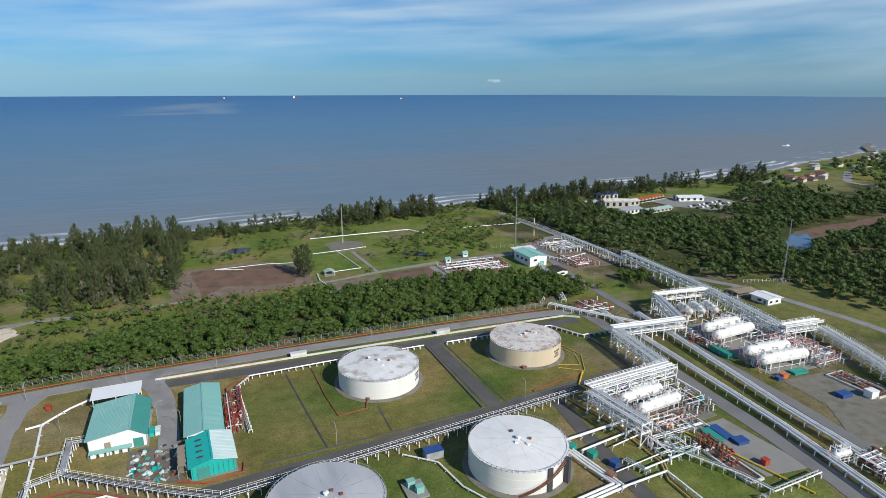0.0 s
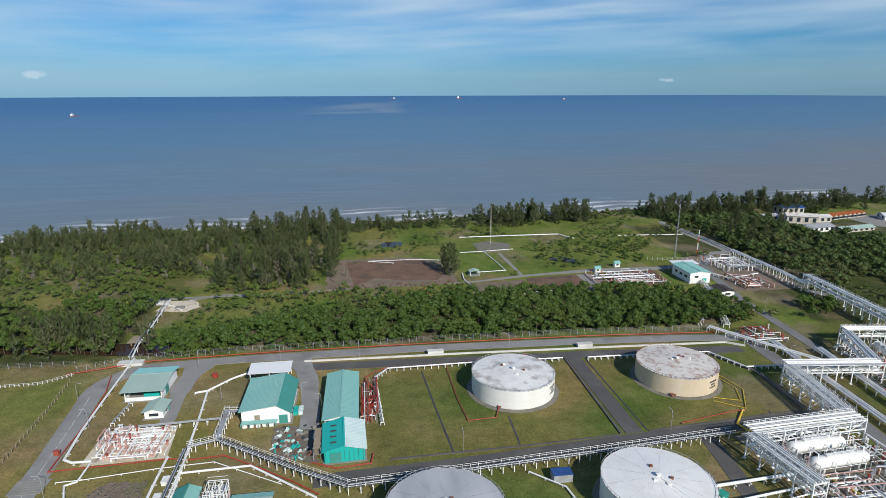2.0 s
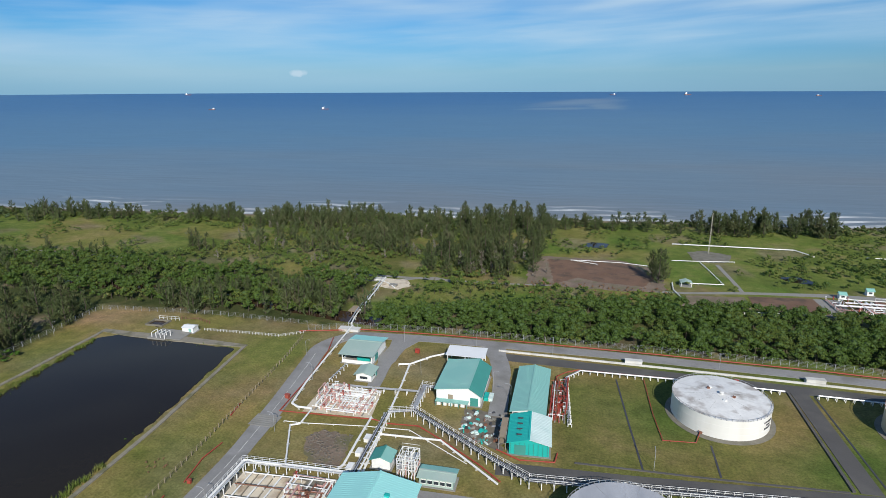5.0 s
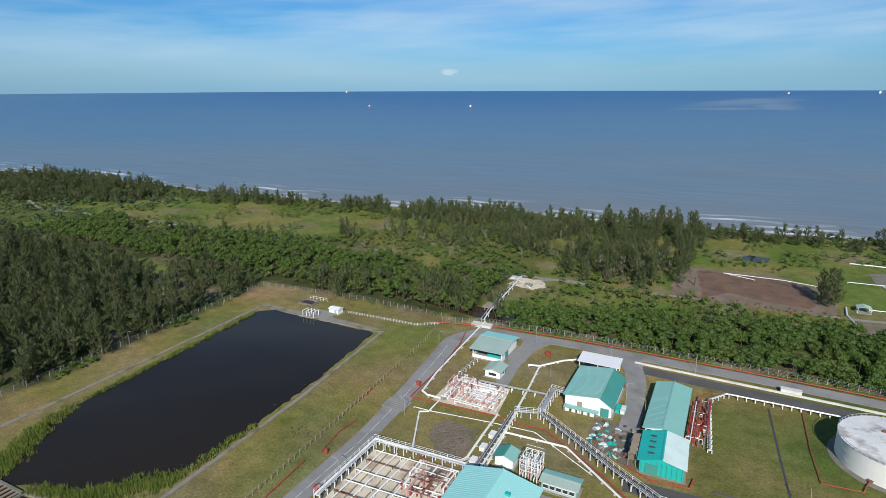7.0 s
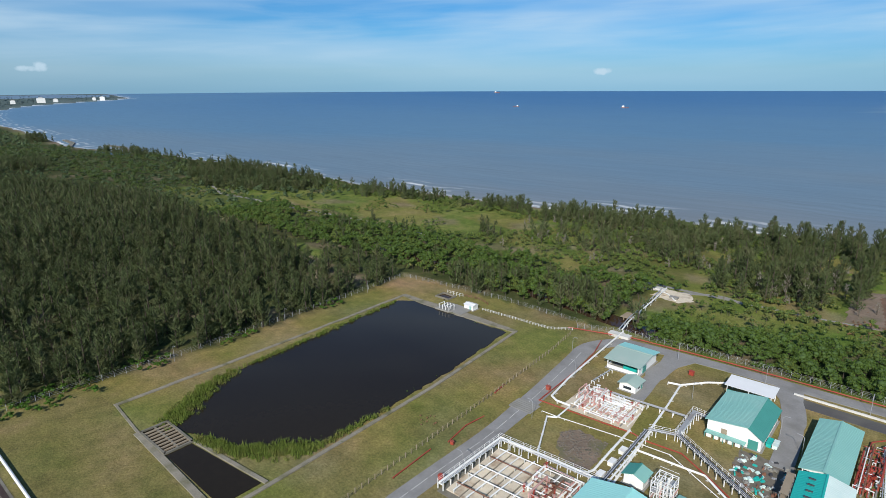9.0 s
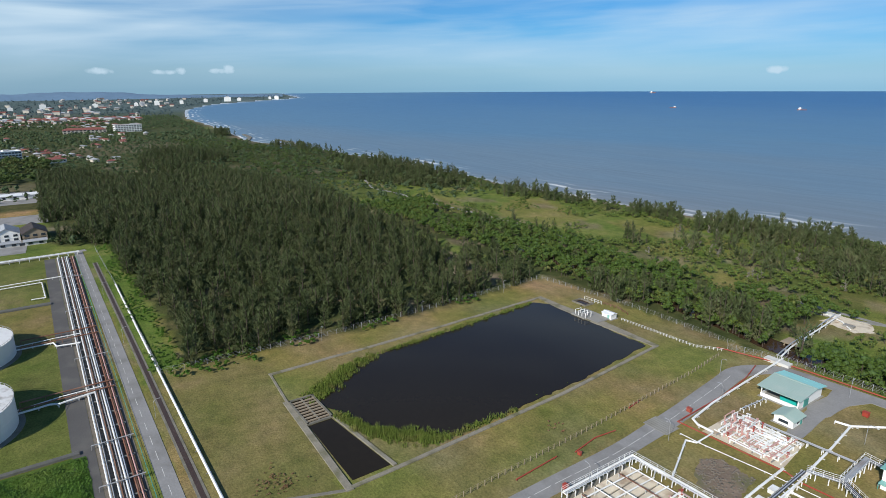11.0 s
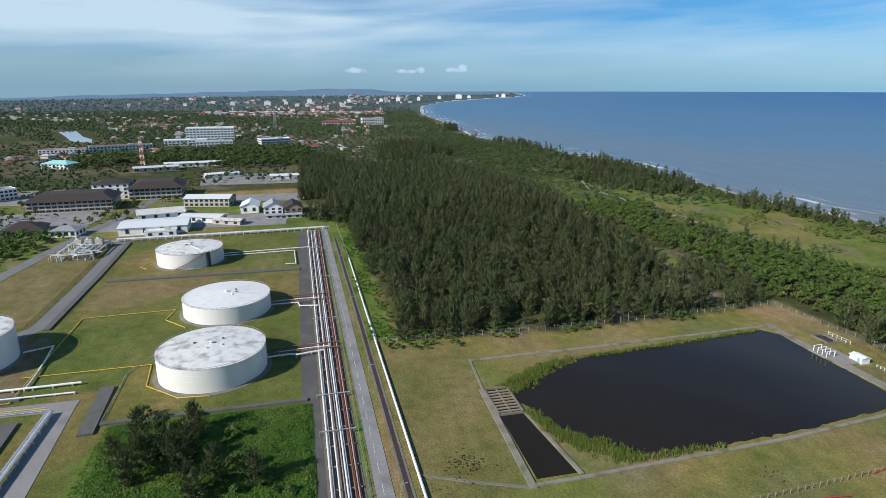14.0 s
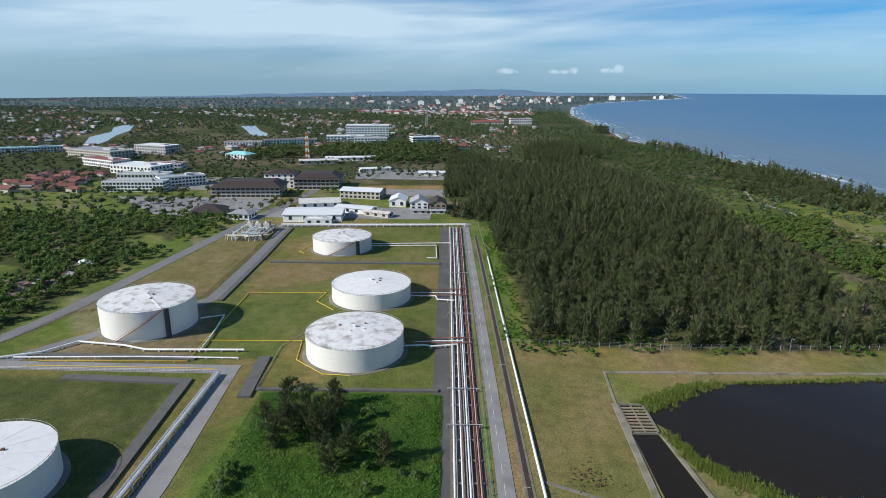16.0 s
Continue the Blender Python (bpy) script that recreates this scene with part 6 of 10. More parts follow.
# ---- storage tanks ----
def storage_tank(x, y, r, h, shell, roof, label, stairs=None, marks=None, coned=0.055, pad_r=None):
    """Welded oil tank: foundation, shell with its courses, cone roof, edge rail, stair, roof fittings."""
    e = thing("storage_tank", x, y, 0, 0, label, "tank", "oil storage tanks")
    part("foundation", Shape().lathe(0, 0, [(r + 1.7, -0.3), (r + 1.7, 0.12), (r + 0.5, 0.28), (0.5, 0.3)], 72), M["concrete_old"], e)
    prof = [(r, 0.15)]
    rows = max(3, round(h / 2.2))
    for k in range(1, rows + 1):
        z = h * k / rows
        prof += [(r, z - 0.05), (r + 0.035, z - 0.05), (r + 0.035, z), (r, z)]
    part("shell", Shape().lathe(0, 0, prof, 96), M[shell], e, round_=True)
    apex = h + coned * r + 0.25
    plates = Shape()
    n = 24
    for k in range(n):
        a0, a1 = 2 * math.pi * k / n, 2 * math.pi * (k + 1) / n
        lift = 0.03 * (k % 2)
        rr = [r + 0.12, r * 0.66, r * 0.33, 0.3]
        zz = [h + 0.02 + lift, h + (apex - h) * 0.36 + lift, h + (apex - h) * 0.7 + lift, apex]
        for i in range(3):
            plates.add([(rr[i] * math.cos(a0), rr[i] * math.sin(a0), zz[i]), (rr[i] * math.cos(a1), rr[i] * math.sin(a1), zz[i]),
                        (rr[i + 1] * math.cos(a1), rr[i + 1] * math.sin(a1), zz[i + 1]), (rr[i + 1] * math.cos(a0), rr[i + 1] * math.sin(a0), zz[i + 1])], [(0, 1, 2, 3)])
    part("roof", plates, M[roof], e)
    rail = Shape()
    m = 60
    for k in range(m):
        a = 2 * math.pi * k / m
        rail.box((r + 0.1) * math.cos(a), (r + 0.1) * math.sin(a), h - 0.05, 0.09, 0.09, 0.75, math.degrees(a))
    rail.lathe(0, 0, [(r + 0.06, h + 0.62), (r + 0.14, h + 0.62), (r + 0.14, h + 0.7), (r + 0.06, h + 0.7), (r + 0.06, h + 0.62)], 72)
    part("edge_rail", rail, M["grey_steel"] if shell != "tank_cream" else M["rust"], e)
    part("vent", Shape().lathe(0, 0, [(0.35, apex - 0.1), (0.35, apex + 0.5), (0.7, apex + 0.55), (0.7, apex + 0.75), (0.05, apex + 0.9)], 12), M["white_steel"], e)
    for k in range(4):
        a, q = rng.random() * 6.28, r * (0.1 + 0.25 * rng.random())
        part("roof_hatch", Shape().box(q * math.cos(a), q * math.sin(a), apex - coned * q - 0.1, 0.8, 0.8, 0.5, rng.random() * 90), M["rust"] if k % 2 else M["white_steel"], e)
    if stairs:
        a0, a1, mt = stairs
        st, steps = Shape(), 34
        pts = []
        for k in range(steps + 1):
            a = radians(a0 + (a1 - a0) * k / steps)
            z = h * k / steps
            st.box((r + 0.5) * math.cos(a), (r + 0.5) * math.sin(a), z, 0.9, 0.5, 0.08, math.degrees(a))
            pts.append(((r + 0.95) * math.cos(a), (r + 0.95) * math.sin(a), z))
        st.tube([(p[0], p[1], p[2] + 1.0) for p in pts], 0.06, 5)
        st.tube([(p[0], p[1], p[2]) for p in pts], 0.12, 5)
        part("spiral_stair", st, M[mt], e)
        a = radians(a1)
        b = radians(a1 + math.degrees(1.4 / r))
        part("stair_tower", Shape().box((r + 0.75) * math.cos(b), (r + 0.75) * math.sin(b), 0, 1.3, 1.7, h + 0.2, math.degrees(b)), M["dark_steel"], e, "black sheeted stair tower")
        part("roof_ladder", Shape().beam(((r - 0.2) * math.cos(a), (r - 0.2) * math.sin(a), h + 0.12), (1.0 * math.cos(a), 1.0 * math.sin(a), apex + 0.1), 0.7, 0.15), M["white_steel"], e)
    if marks:
        a, z, wide, tall = marks
        bars = Shape()
        for row, (letters, up_) in enumerate(((7, 1.0), (4, 0.0), (6, -1.0))):
            for k in range(letters):
                b = radians(a + (k - (letters - 1) / 2) * math.degrees(wide / 7 / r))
                bars.box((r + 0.05) * math.cos(b), (r + 0.05) * math.sin(b), z + up_ * tall * 1.3, 0.06, wide / 7 * 0.55, tall * 0.8, math.degrees(b))
        part("marking", bars, M["dark_steel"], e, "dark painted bars of unreadable lettering")
    return e


TANKS = [
    storage_tank(53.3, 183.8, 14.3, 6.7, "tank_white", "roof_grey_white", "white oil tank with a weathered white roof", marks=(-38, 3.6, 4.5, 0.8)),
    storage_tank(113.6, 183.3, 14.0, 6.7, "tank_cream", "roof_rusty", "cream oil tank with a rust-stained roof", marks=(-62, 3.4, 4.0, 0.8)),
    storage_tank(74.3, 121.5, 13.7, 7.0, "tank_white", "roof_clean_white", "clean white oil tank with a black stair tower", stairs=(-120, -62, "rust"), marks=(-35, 4.0, 3.5, 0.7)),
    storage_tank(20.6, 119.3, 14.2, 7.0, "tank_white", "roof_grey", "white oil tank with a grey panelled roof"),
    storage_tank(-202.8, -31, 18.8, 9.0, "tank_white", "roof_grey_white", "white oil tank with a stained grey roof"),
    storage_tank(-263.7, -32.5, 19.2, 7.6, "tank_white", "roof_clean_white", "clean white oil tank on a grass bund"),
    storage_tank(-351.7, -62.6, 18.4, 8.6, "tank_white", "roof_grey_white", "white oil tank with a stained roof and spiral stair", stairs=(-20, 35, "rust")),
    storage_tank(-226.7, -123.3, 18.9, 12.4, "tank_white", "roof_grey_white", "tall white oil tank with a dark spiral stair", stairs=(-15, 42, "rust")),
    storage_tank(-118.6, -113.3, 18.0, 9.0, "tank_white", "roof_clean_white", "clean white oil tank near the road corner", marks=(20, 3.5, 5, 1.1)),
]

# ---- kinds of things for the plant ----
def along(pts, step):
    """Points at even steps along a line, with the heading in degrees."""
    pts = [Vector(q) for q in pts]
    out, left = [], 0.0
    for a, b in zip(pts, pts[1:]):
        d = b - a
        n = d.length
        s = left
        while s < n:
            out.append((a + d * (s / n), math.degrees(math.atan2(d.y, d.x))))
            s += step
        left = s - n
    return out


def lowered(pts, e):
    return [(q[0] - e.location.x, q[1] - e.location.y, q[2] - e.location.z) for q in pts]


def at3(pts, z):
    return [(q[0], q[1], q[2] if len(q) > 2 else z) for q in pts]


POSTS = {}


def post_mesh(name, w, h, material, cross=0.0):
    key = (name, round(w, 3), round(h, 2), material, round(cross, 2))
    if key not in POSTS:
        s = Shape().box(0, 0, -0.05, w, w, h + 0.05)
        if cross:
            s.box(0, 0, h - w * 0.7, w, cross, w * 0.7)
        POSTS[key] = s.mesh(name, M[material])
    return POSTS[key]


def pipeline(pts, r, material, label, z=0.8, step=9.0, group="", support="concrete_white", ends=False, name="pipeline"):
    pts = at3(pts, z)
    e = thing(name, pts[0][0], pts[0][1], 0, 0, label, "pipe", group)
    part("pipe", Shape().tube(lowered(pts, e), r, 8), M[material], e, round_=True)
    if step:
        for q, a in along(pts, step):
            if q.z > 0.2:
                part("support", post_mesh("support", max(0.18, r * 0.8), q.z - r * 0.9, support, 4 * r), None, e, at=pose(q.x - pts[0][0], q.y - pts[0][1], 0, 0, 0, a))
    return e


def spread_pipe(pts, off):
    """A line moved sideways."""
    pts = [Vector((q[0], q[1], q[2] if len(q) > 2 else 0)) for q in pts]
    out = []
    for i, q in enumerate(pts):
        a = (q - pts[i - 1]).normalized() if i else (pts[1] - q).normalized()
        b = (pts[i + 1] - q).normalized() if i < len(pts) - 1 else a
        d = (a + b).normalized()
        k = off / max(0.5, d.dot(a))
        out.append((q.x - d.y * k, q.y + d.x * k, q.z))
    return out


def low_rack(pts, width, h, pipes, label, step=4.0, frame_mat="white_steel", rail=False, tray=None, group="low pipe racks"):
    """A low pipe rack: goal-post frames, the pipes on them, and a cable tray or hand rail."""
    pts = at3(pts, h)
    e = thing("pipe_rack", pts[0][0], pts[0][1], 0, 0, label, "pipe rack", group)
    o = Vector((pts[0][0], pts[0][1], 0))
    key = ("frame", width, h, frame_mat)
    if key not in POSTS:
        s = Shape().box(0, -width / 2, 0, 0.22, 0.22, h).box(0, width / 2, 0, 0.22, 0.22, h).box(0, 0, h - 0.22, 0.22, width + 0.3, 0.22)
        POSTS[key] = s.mesh("frame", M[frame_mat])
    for q, a in along(pts, step):
        part("frame", POSTS[key], None, e, at=pose(q.x - o.x, q.y - o.y, 0, 0, 0, a))
    for off, r, mt in pipes:
        part("pipe", Shape().tube([(q[0] - o.x, q[1] - o.y, h + r) for q in spread_pipe(pts, off)], r, 7), M[mt], e, round_=True)
    if tray:
        off, w, mt = tray
        s = Shape()
        line = [(q[0] - o.x, q[1] - o.y) for q in spread_pipe(pts, off)]
        s.ribbon(line, w, h + 0.02, h + 0.14)
        part("cable_tray", s, M[mt], e)
    if rail:
        for side in (-1, 1):
            line = spread_pipe(pts, side * (width / 2 + 0.1))
            s = Shape()
            for zz in (0.55, 1.1):
                s.tube([(q[0] - o.x, q[1] - o.y, h + zz) for q in line], 0.045, 5)
            part("hand_rail", s, M[frame_mat], e)
            for q, a in along(at3(line, 0), 2.2):
                part("rail_post", post_mesh("rail_post", 0.09, 1.1, frame_mat), None, e, at=pose(q.x - o.x, q.y - o.y, h, 0, 0, a))
    return e


def high_rack(pts, width, h, pipes, label, bay=5.5, levels=(0.6, 1.0), mt="white_steel", deck=None, brace=True, rail=True):
    """A tall steel pipe bridge: columns and beams bay by bay, side girders with braces, pipes on each level."""
    pts = at3(pts, 0)
    e = thing("pipe_bridge", pts[0][0], pts[0][1], 0, 0, label, "pipe bridge", "tall pipe bridges")
    o = Vector((pts[0][0], pts[0][1], 0))
    key = ("bent", width, h, mt, levels)
    if key not in POSTS:
        s = Shape()
        for y in (-width / 2, width / 2):
            s.box(0, y, 0, 0.32, 0.32, h + 0.2)
            s.box(0, y, -0.1, 0.8, 0.8, 0.3)
        for k in levels:
            s.box(0, 0, h * k - 0.3, 0.28, width, 0.3)
        s.beam((0, -width / 2, 0.4), (0, width / 2, h * levels[0] - 0.3), 0.14)
        POSTS[key] = s.mesh("bent", M[mt])
    places = along(pts, bay)
    for q, a in places:
        part("bent", POSTS[key], None, e, at=pose(q.x - o.x, q.y - o.y, 0, 0, 0, a))
    for side in (-1, 1):
        line = spread_pipe(pts, side * width / 2)
        for k in levels:
            g = Shape()
            for a, b in zip(line, line[1:]):
                g.beam((a[0] - o.x, a[1] - o.y, h * k), (b[0] - o.x, b[1] - o.y, h * k), 0.24, 0.34)
            part("girder", g, M[mt], e)
        if brace:
            g = Shape()
            stops = along(line, bay)
            for n, ((p, _), (q, _)) in enumerate(zip(stops, stops[1:])):
                za, zb = (h * levels[0], h) if n % 2 else (h, h * levels[0])
                if len(levels) > 1:
                    g.beam((p.x - o.x, p.y - o.y, za), (q.x - o.x, q.y - o.y, zb), 0.15)
            if g.v:
                part("brace", g, M[mt], e)
        if rail:
            g = Shape()
            for zz in (0.55, 1.1):
                g.tube([(q[0] - o.x, q[1] - o.y, h + zz) for q in line], 0.06, 5)
            for q, a in along(line, 2.0):
                g.box(q.x - o.x, q.y - o.y, h, 0.09, 0.09, 1.1, a)
            part("hand_rail", g, M[mt], e)
    for off, k, r, pm in pipes:
        part("pipe", Shape().tube([(q[0] - o.x, q[1] - o.y, h * k + r + 0.1) for q in spread_pipe(pts, off)], r, 7), M[pm], e, round_=True)
    if deck:
        part("deck", Shape().ribbon([(q[0] - o.x, q[1] - o.y) for q in pts], width + 0.4, h + 0.08, h + 0.2), M[deck], e)
    return e


def fence(pts, h, step, material, label, rails=2, name="fence", w=0.12, rail_r=0.05, group="", wires=False):
    pts = at3(pts, 0)
    e = thing(name, pts[0][0], pts[0][1], 0, 0, label, "fence", group)
    o = Vector((pts[0][0], pts[0][1], 0))
    for q, a in along(pts, step):
        part("post", post_mesh("post", w, h, material), None, e, at=pose(q.x - o.x, q.y - o.y, 0, 0, 0, a))
    for k in range(rails):
        z = h * (k + 1) / rails - 0.05
        part("wire" if wires else "rail", Shape().tube([(q[0] - o.x, q[1] - o.y, z) for q in pts], rail_r, 4), M[material], e)
    return e


def lamp_post(x, y, h=7.0, rz=0.0, mt="grey_steel"):
    e = thing("street_lamp", x, y, 0, rz, "slim grey steel street lamp with one arm", "lamp post", "lamps along the roads")
    part("pole", Shape().tube([(0, 0, -0.1), (0, 0, h * 0.9), (0.5, 0, h), (1.4, 0, h + 0.1)], 0.065, 6), M[mt], e)
    part("lamp_head", Shape().box(1.6, 0, h + 0.03, 0.6, 0.22, 0.13), M["grey_steel"], e)
    return e


def roof_slope(e, x0, x1, y0, y1, z0, z1, axis, material, name="roof", rib=0.75):
    """One sloping roof sheet with standing ribs. axis 'x': it rises along x, from z0 at x0 to z1 at x1."""
    s = Shape()
    t = 0.14
    lo, hi = (y0, y1) if axis == "x" else (x0, x1)
    n = max(2, int(abs(hi - lo) / rib))
    prof = [(lo, 0.0)]
    for k in range(n):
        q = lo + (hi - lo) * (k + 0.5) / n
        w = 0.035 if hi > lo else -0.035
        prof += [(q - w, 0.0), (q - w, 0.028), (q + w, 0.028), (q + w, 0.0)]
    prof += [(hi, 0.0), (hi, -t), (lo, -t)]
    m = len(prof)
    ends = ((x0, z0), (x1, z1)) if axis == "x" else ((y0, z0), (y1, z1))
    vs = [(e0, q, ez + o) if axis == "x" else (q, e0, ez + o) for e0, ez in ends for q, o in prof]
    s.add(vs, [(k, (k + 1) % m, m + (k + 1) % m, m + k) for k in range(m)] + [tuple(range(m)), tuple(range(2 * m - 1, m - 1, -1))])
    return part(name, s, M[material], e)


def gable_house(name, x0, x1, y0, y1, eave, ridge, axis, wall, roofs, label, rz=0.0, at=0.5, over=0.6, open_sides="", windows=(), doors=(), category="building", eave2=None, base=0.0, group=""):
    """A shed or house with a pitched roof. The ridge runs along 'axis', at the share 'at' of the width. open_sides: letters of n, s, e, w left open on posts."""
    cx, cy = (x0 + x1) / 2, (y0 + y1) / 2
    e = thing(name, cx, cy, 0, rz, label, category, group)
    a, b, c, d = x0 - cx, x1 - cx, y0 - cy, y1 - cy
    eave2 = eave if eave2 is None else eave2
    part("floor_slab", Shape().box(0, 0, -0.1, b - a + 1.2, d - c + 1.2, 0.26), M["concrete"], e)
    th = 0.25
    if axis == "y":
        rx = a + (b - a) * at
        top = lambda x: eave + (ridge - eave) * (x - a) / (rx - a) if x <= rx else eave2 + (ridge - eave2) * (b - x) / (b - rx)
    for side in "nsew":
        if side in "ns":
            y = (d - th / 2) if side == "n" else (c + th / 2)
            prof = [(a, 0), (b, 0), (b, eave2), (a + (b - a) * at, ridge), (a, eave)] if axis == "y" else [(a, 0), (b, 0), (b, eave), (a, eave)]
            if side in open_sides:
                prof = [(a, eave - 0.5), (b, eave2 - 0.5), *prof[2:]]
            s = Shape()
            n = len(prof)
            s.add([(p, y - th / 2, z - 0.1) for p, z in prof] + [(p, y + th / 2, z - 0.1) for p, z in prof], [tuple(range(n))[::-1], tuple(range(n, 2 * n))] + [(k, (k + 1) % n, n + (k + 1) % n, n + k) for k in range(n)])
            part("wall", s, M[wall], e)
        else:
            x = (b - th / 2) if side == "e" else (a + th / 2)
            hh = (eave2 if side == "e" else eave)
            if axis == "x":
                ry = c + (d - c) * at
                prof = [(c + th, 0), (d - th, 0), (d - th, eave), (ry, ridge), (c + th, eave)]
            else:
                prof = [(c + th, 0), (d - th, 0), (d - th, hh), (c + th, hh)]
            if side in open_sides:
                prof = [(c + th, eave - 0.5), (d - th, eave - 0.5), *prof[2:]]
            s = Shape()
            n = len(prof)
            s.add([(x - th / 2, p, z - 0.1) for p, z in prof] + [(x + th / 2, p, z - 0.1) for p, z in prof], [tuple(range(n))[::-1], tuple(range(n, 2 * n))] + [(k, (k + 1) % n, n + (k + 1) % n, n + k) for k in range(n)])
            part("wall", s, M[wall], e)
    if open_sides:
        n = max(2, round((d - c) / 5))
        for k in range(n + 1):
            for x in (a + 0.2, b - 0.2):
                part("post", post_mesh("post", 0.28, min(eave, eave2) - 0.3, "white_steel"), None, e, at=pose(x, c + 0.3 + (d - c - 0.6) * k / n, 0))
    if axis == "y":
        k1, k2 = (ridge - eave) / max(0.1, rx - a), (ridge - eave2) / max(0.1, b - rx)
        roof_slope(e, a - over, rx, c - over, d + over, eave - k1 * over + 0.1, ridge + 0.1, "x", roofs[0])
        roof_slope(e, b + over, rx, c - over, d + over, eave2 - k2 * over + 0.1, ridge + 0.1, "x", roofs[1])
        part("ridge_cap", Shape().beam((rx, c - over, ridge + 0.16), (rx, d + over, ridge + 0.16), 0.5, 0.12), M[roofs[0]], e)
    else:
        ry = c + (d - c) * at
        k1, k2 = (ridge - eave) / max(0.1, ry - c), (ridge - eave) / max(0.1, d - ry)
        roof_slope(e, a - over, b + over, c - over, ry, eave - k1 * over + 0.1, ridge + 0.1, "y", roofs[0])
        roof_slope(e, a - over, b + over, d + over, ry, eave - k2 * over + 0.1, ridge + 0.1, "y", roofs[1])
        part("ridge_cap", Shape().beam((a - over, ry, ridge + 0.16), (b + over, ry, ridge + 0.16), 0.5, 0.12), M[roofs[0]], e)
    for side, u, z, w, h in windows:
        x, y, sx, sy = (u, (c if side == "s" else d), w, 0.34) if side in "ns" else ((a if side == "w" else b), u, 0.34, w)
        wo = part("window", Shape().box(x, y, z, sx - (0 if side in "ns" else 0.06), sy - (0.06 if side in "ns" else 0), h), M["window_dark"], e)
        f = Shape()
        if side in "ns":
            f.box(x, y, z - 0.12, w + 0.24, 0.4, 0.12).box(x, y, z + h, w + 0.24, 0.4, 0.12)
        else:
            f.box(x, y, z - 0.12, 0.4, w + 0.24, 0.12).box(x, y, z + h, 0.4, w + 0.24, 0.12)
        part("window_frame", f, M["white_wall"], wo)
    for side, u, w, h, mt in doors:
        x, y, sx, sy = (u, (c if side == "s" else d), w, 0.36) if side in "ns" else ((a if side == "w" else b), u, 0.36, w)
        part("door", Shape().box(x, y, 0.0, sx, sy, h), M[mt], e)
    return e


def vessel(x0, y0, x1, y1, z, r, label, mt="tank_white"):
    """Horizontal pressure vessel with domed ends on two saddles, with a nozzle platform."""
    cx, cy = (x0 + x1) / 2, (y0 + y1) / 2
    ln, rz = math.hypot(x1 - x0, y1 - y0), math.degrees(math.atan2(y1 - y0, x1 - x0))
    e = thing("pressure_vessel", cx, cy, 0, rz, label, "vessel", "horizontal pressure vessels")
    prof = [(0.02, -ln / 2), (r * 0.5, -ln / 2 + 0.18 * r), (r * 0.86, -ln / 2 + 0.5 * r), (r, -ln / 2 + r), (r, -ln / 2 + r + 0.3), (r, 0), (r, ln / 2 - r), (r * 0.86, ln / 2 - 0.5 * r), (r * 0.5, ln / 2 - 0.18 * r), (0.02, ln / 2)]
    n = 24
    vs = [(t, q * math.cos(2 * math.pi * k / n), z + q * math.sin(2 * math.pi * k / n)) for q, t in prof for k in range(n)]
    fs = [(i * n + k, i * n + (k + 1) % n, (i + 1) * n + (k + 1) % n, (i + 1) * n + k) for i in range(len(prof) - 1) for k in range(n)]
    part("body", Shape().add(vs, fs), M[mt], e, round_=True)
    for k in (-0.3, 0.3):
        part("saddle", Shape().box(k * ln, 0, 0, 0.6, r * 1.5, z - r * 0.5), M["concrete_white"], e)
    plat = Shape().box(0, 0, z + r + 0.25, ln * 0.5, 1.2, 0.1)
    for sgn in (-1, 1):
        plat.tube([(-ln * 0.25, sgn * 0.6, z + r + 1.2), (ln * 0.25, sgn * 0.6, z + r + 1.2)], 0.05, 5)
        for k in range(5):
            plat.box(-ln * 0.25 + k * ln * 0.125, sgn * 0.6, z + r * 0.9, 0.08, 0.08, 1.6 - r * 0.0)
    part("platform", plat, M["white_steel"], e)
    cage = Shape()
    for k in (-0.46, -0.2, 0.06, 0.32):
        for sgn in (-1, 1):
            cage.box(k * ln, sgn * (r + 0.9), 0, 0.16, 0.16, z + r * 0.5)
        cage.beam((k * ln, -r - 0.9, z + r * 0.5), (k * ln, r + 0.9, z + r * 0.5), 0.14)
    for sgn in (-1, 1):
        for zz in (0.45, 0.95):
            cage.beam((-0.46 * ln, sgn * (r + 0.9), z * zz), (0.32 * ln, sgn * (r + 0.9), z * zz), 0.12)
    part("frame", cage, M["white_steel"], e)
    stair = Shape()
    for k in range(9):
        stair.box(-ln / 2 - 1.2 + 0.02 * k, -r - 0.6 + k * 0.36, (z + r) * (k + 1) / 9, 0.9, 0.3, 0.06)
    stair.beam((-ln / 2 - 1.65, -r - 0.6, 1.0), (-ln / 2 - 1.65, -r + 2.3, z + r + 1.0), 0.07).beam((-ln / 2 - 0.75, -r - 0.6, 1.0), (-ln / 2 - 0.75, -r + 2.3, z + r + 1.0), 0.07)
    part("stair", stair, M["pink_steel"], e)
    for k in (-0.38, -0.1, 0.2, 0.4):
        part("nozzle", Shape().tube([(k * ln, 0, z), (k * ln, 0, z + r + 0.9), (k * ln, r + 0.8, z + r + 0.9), (k * ln, r + 0.8, 0.5)], 0.16, 6), M["white_steel"], e)
    return e


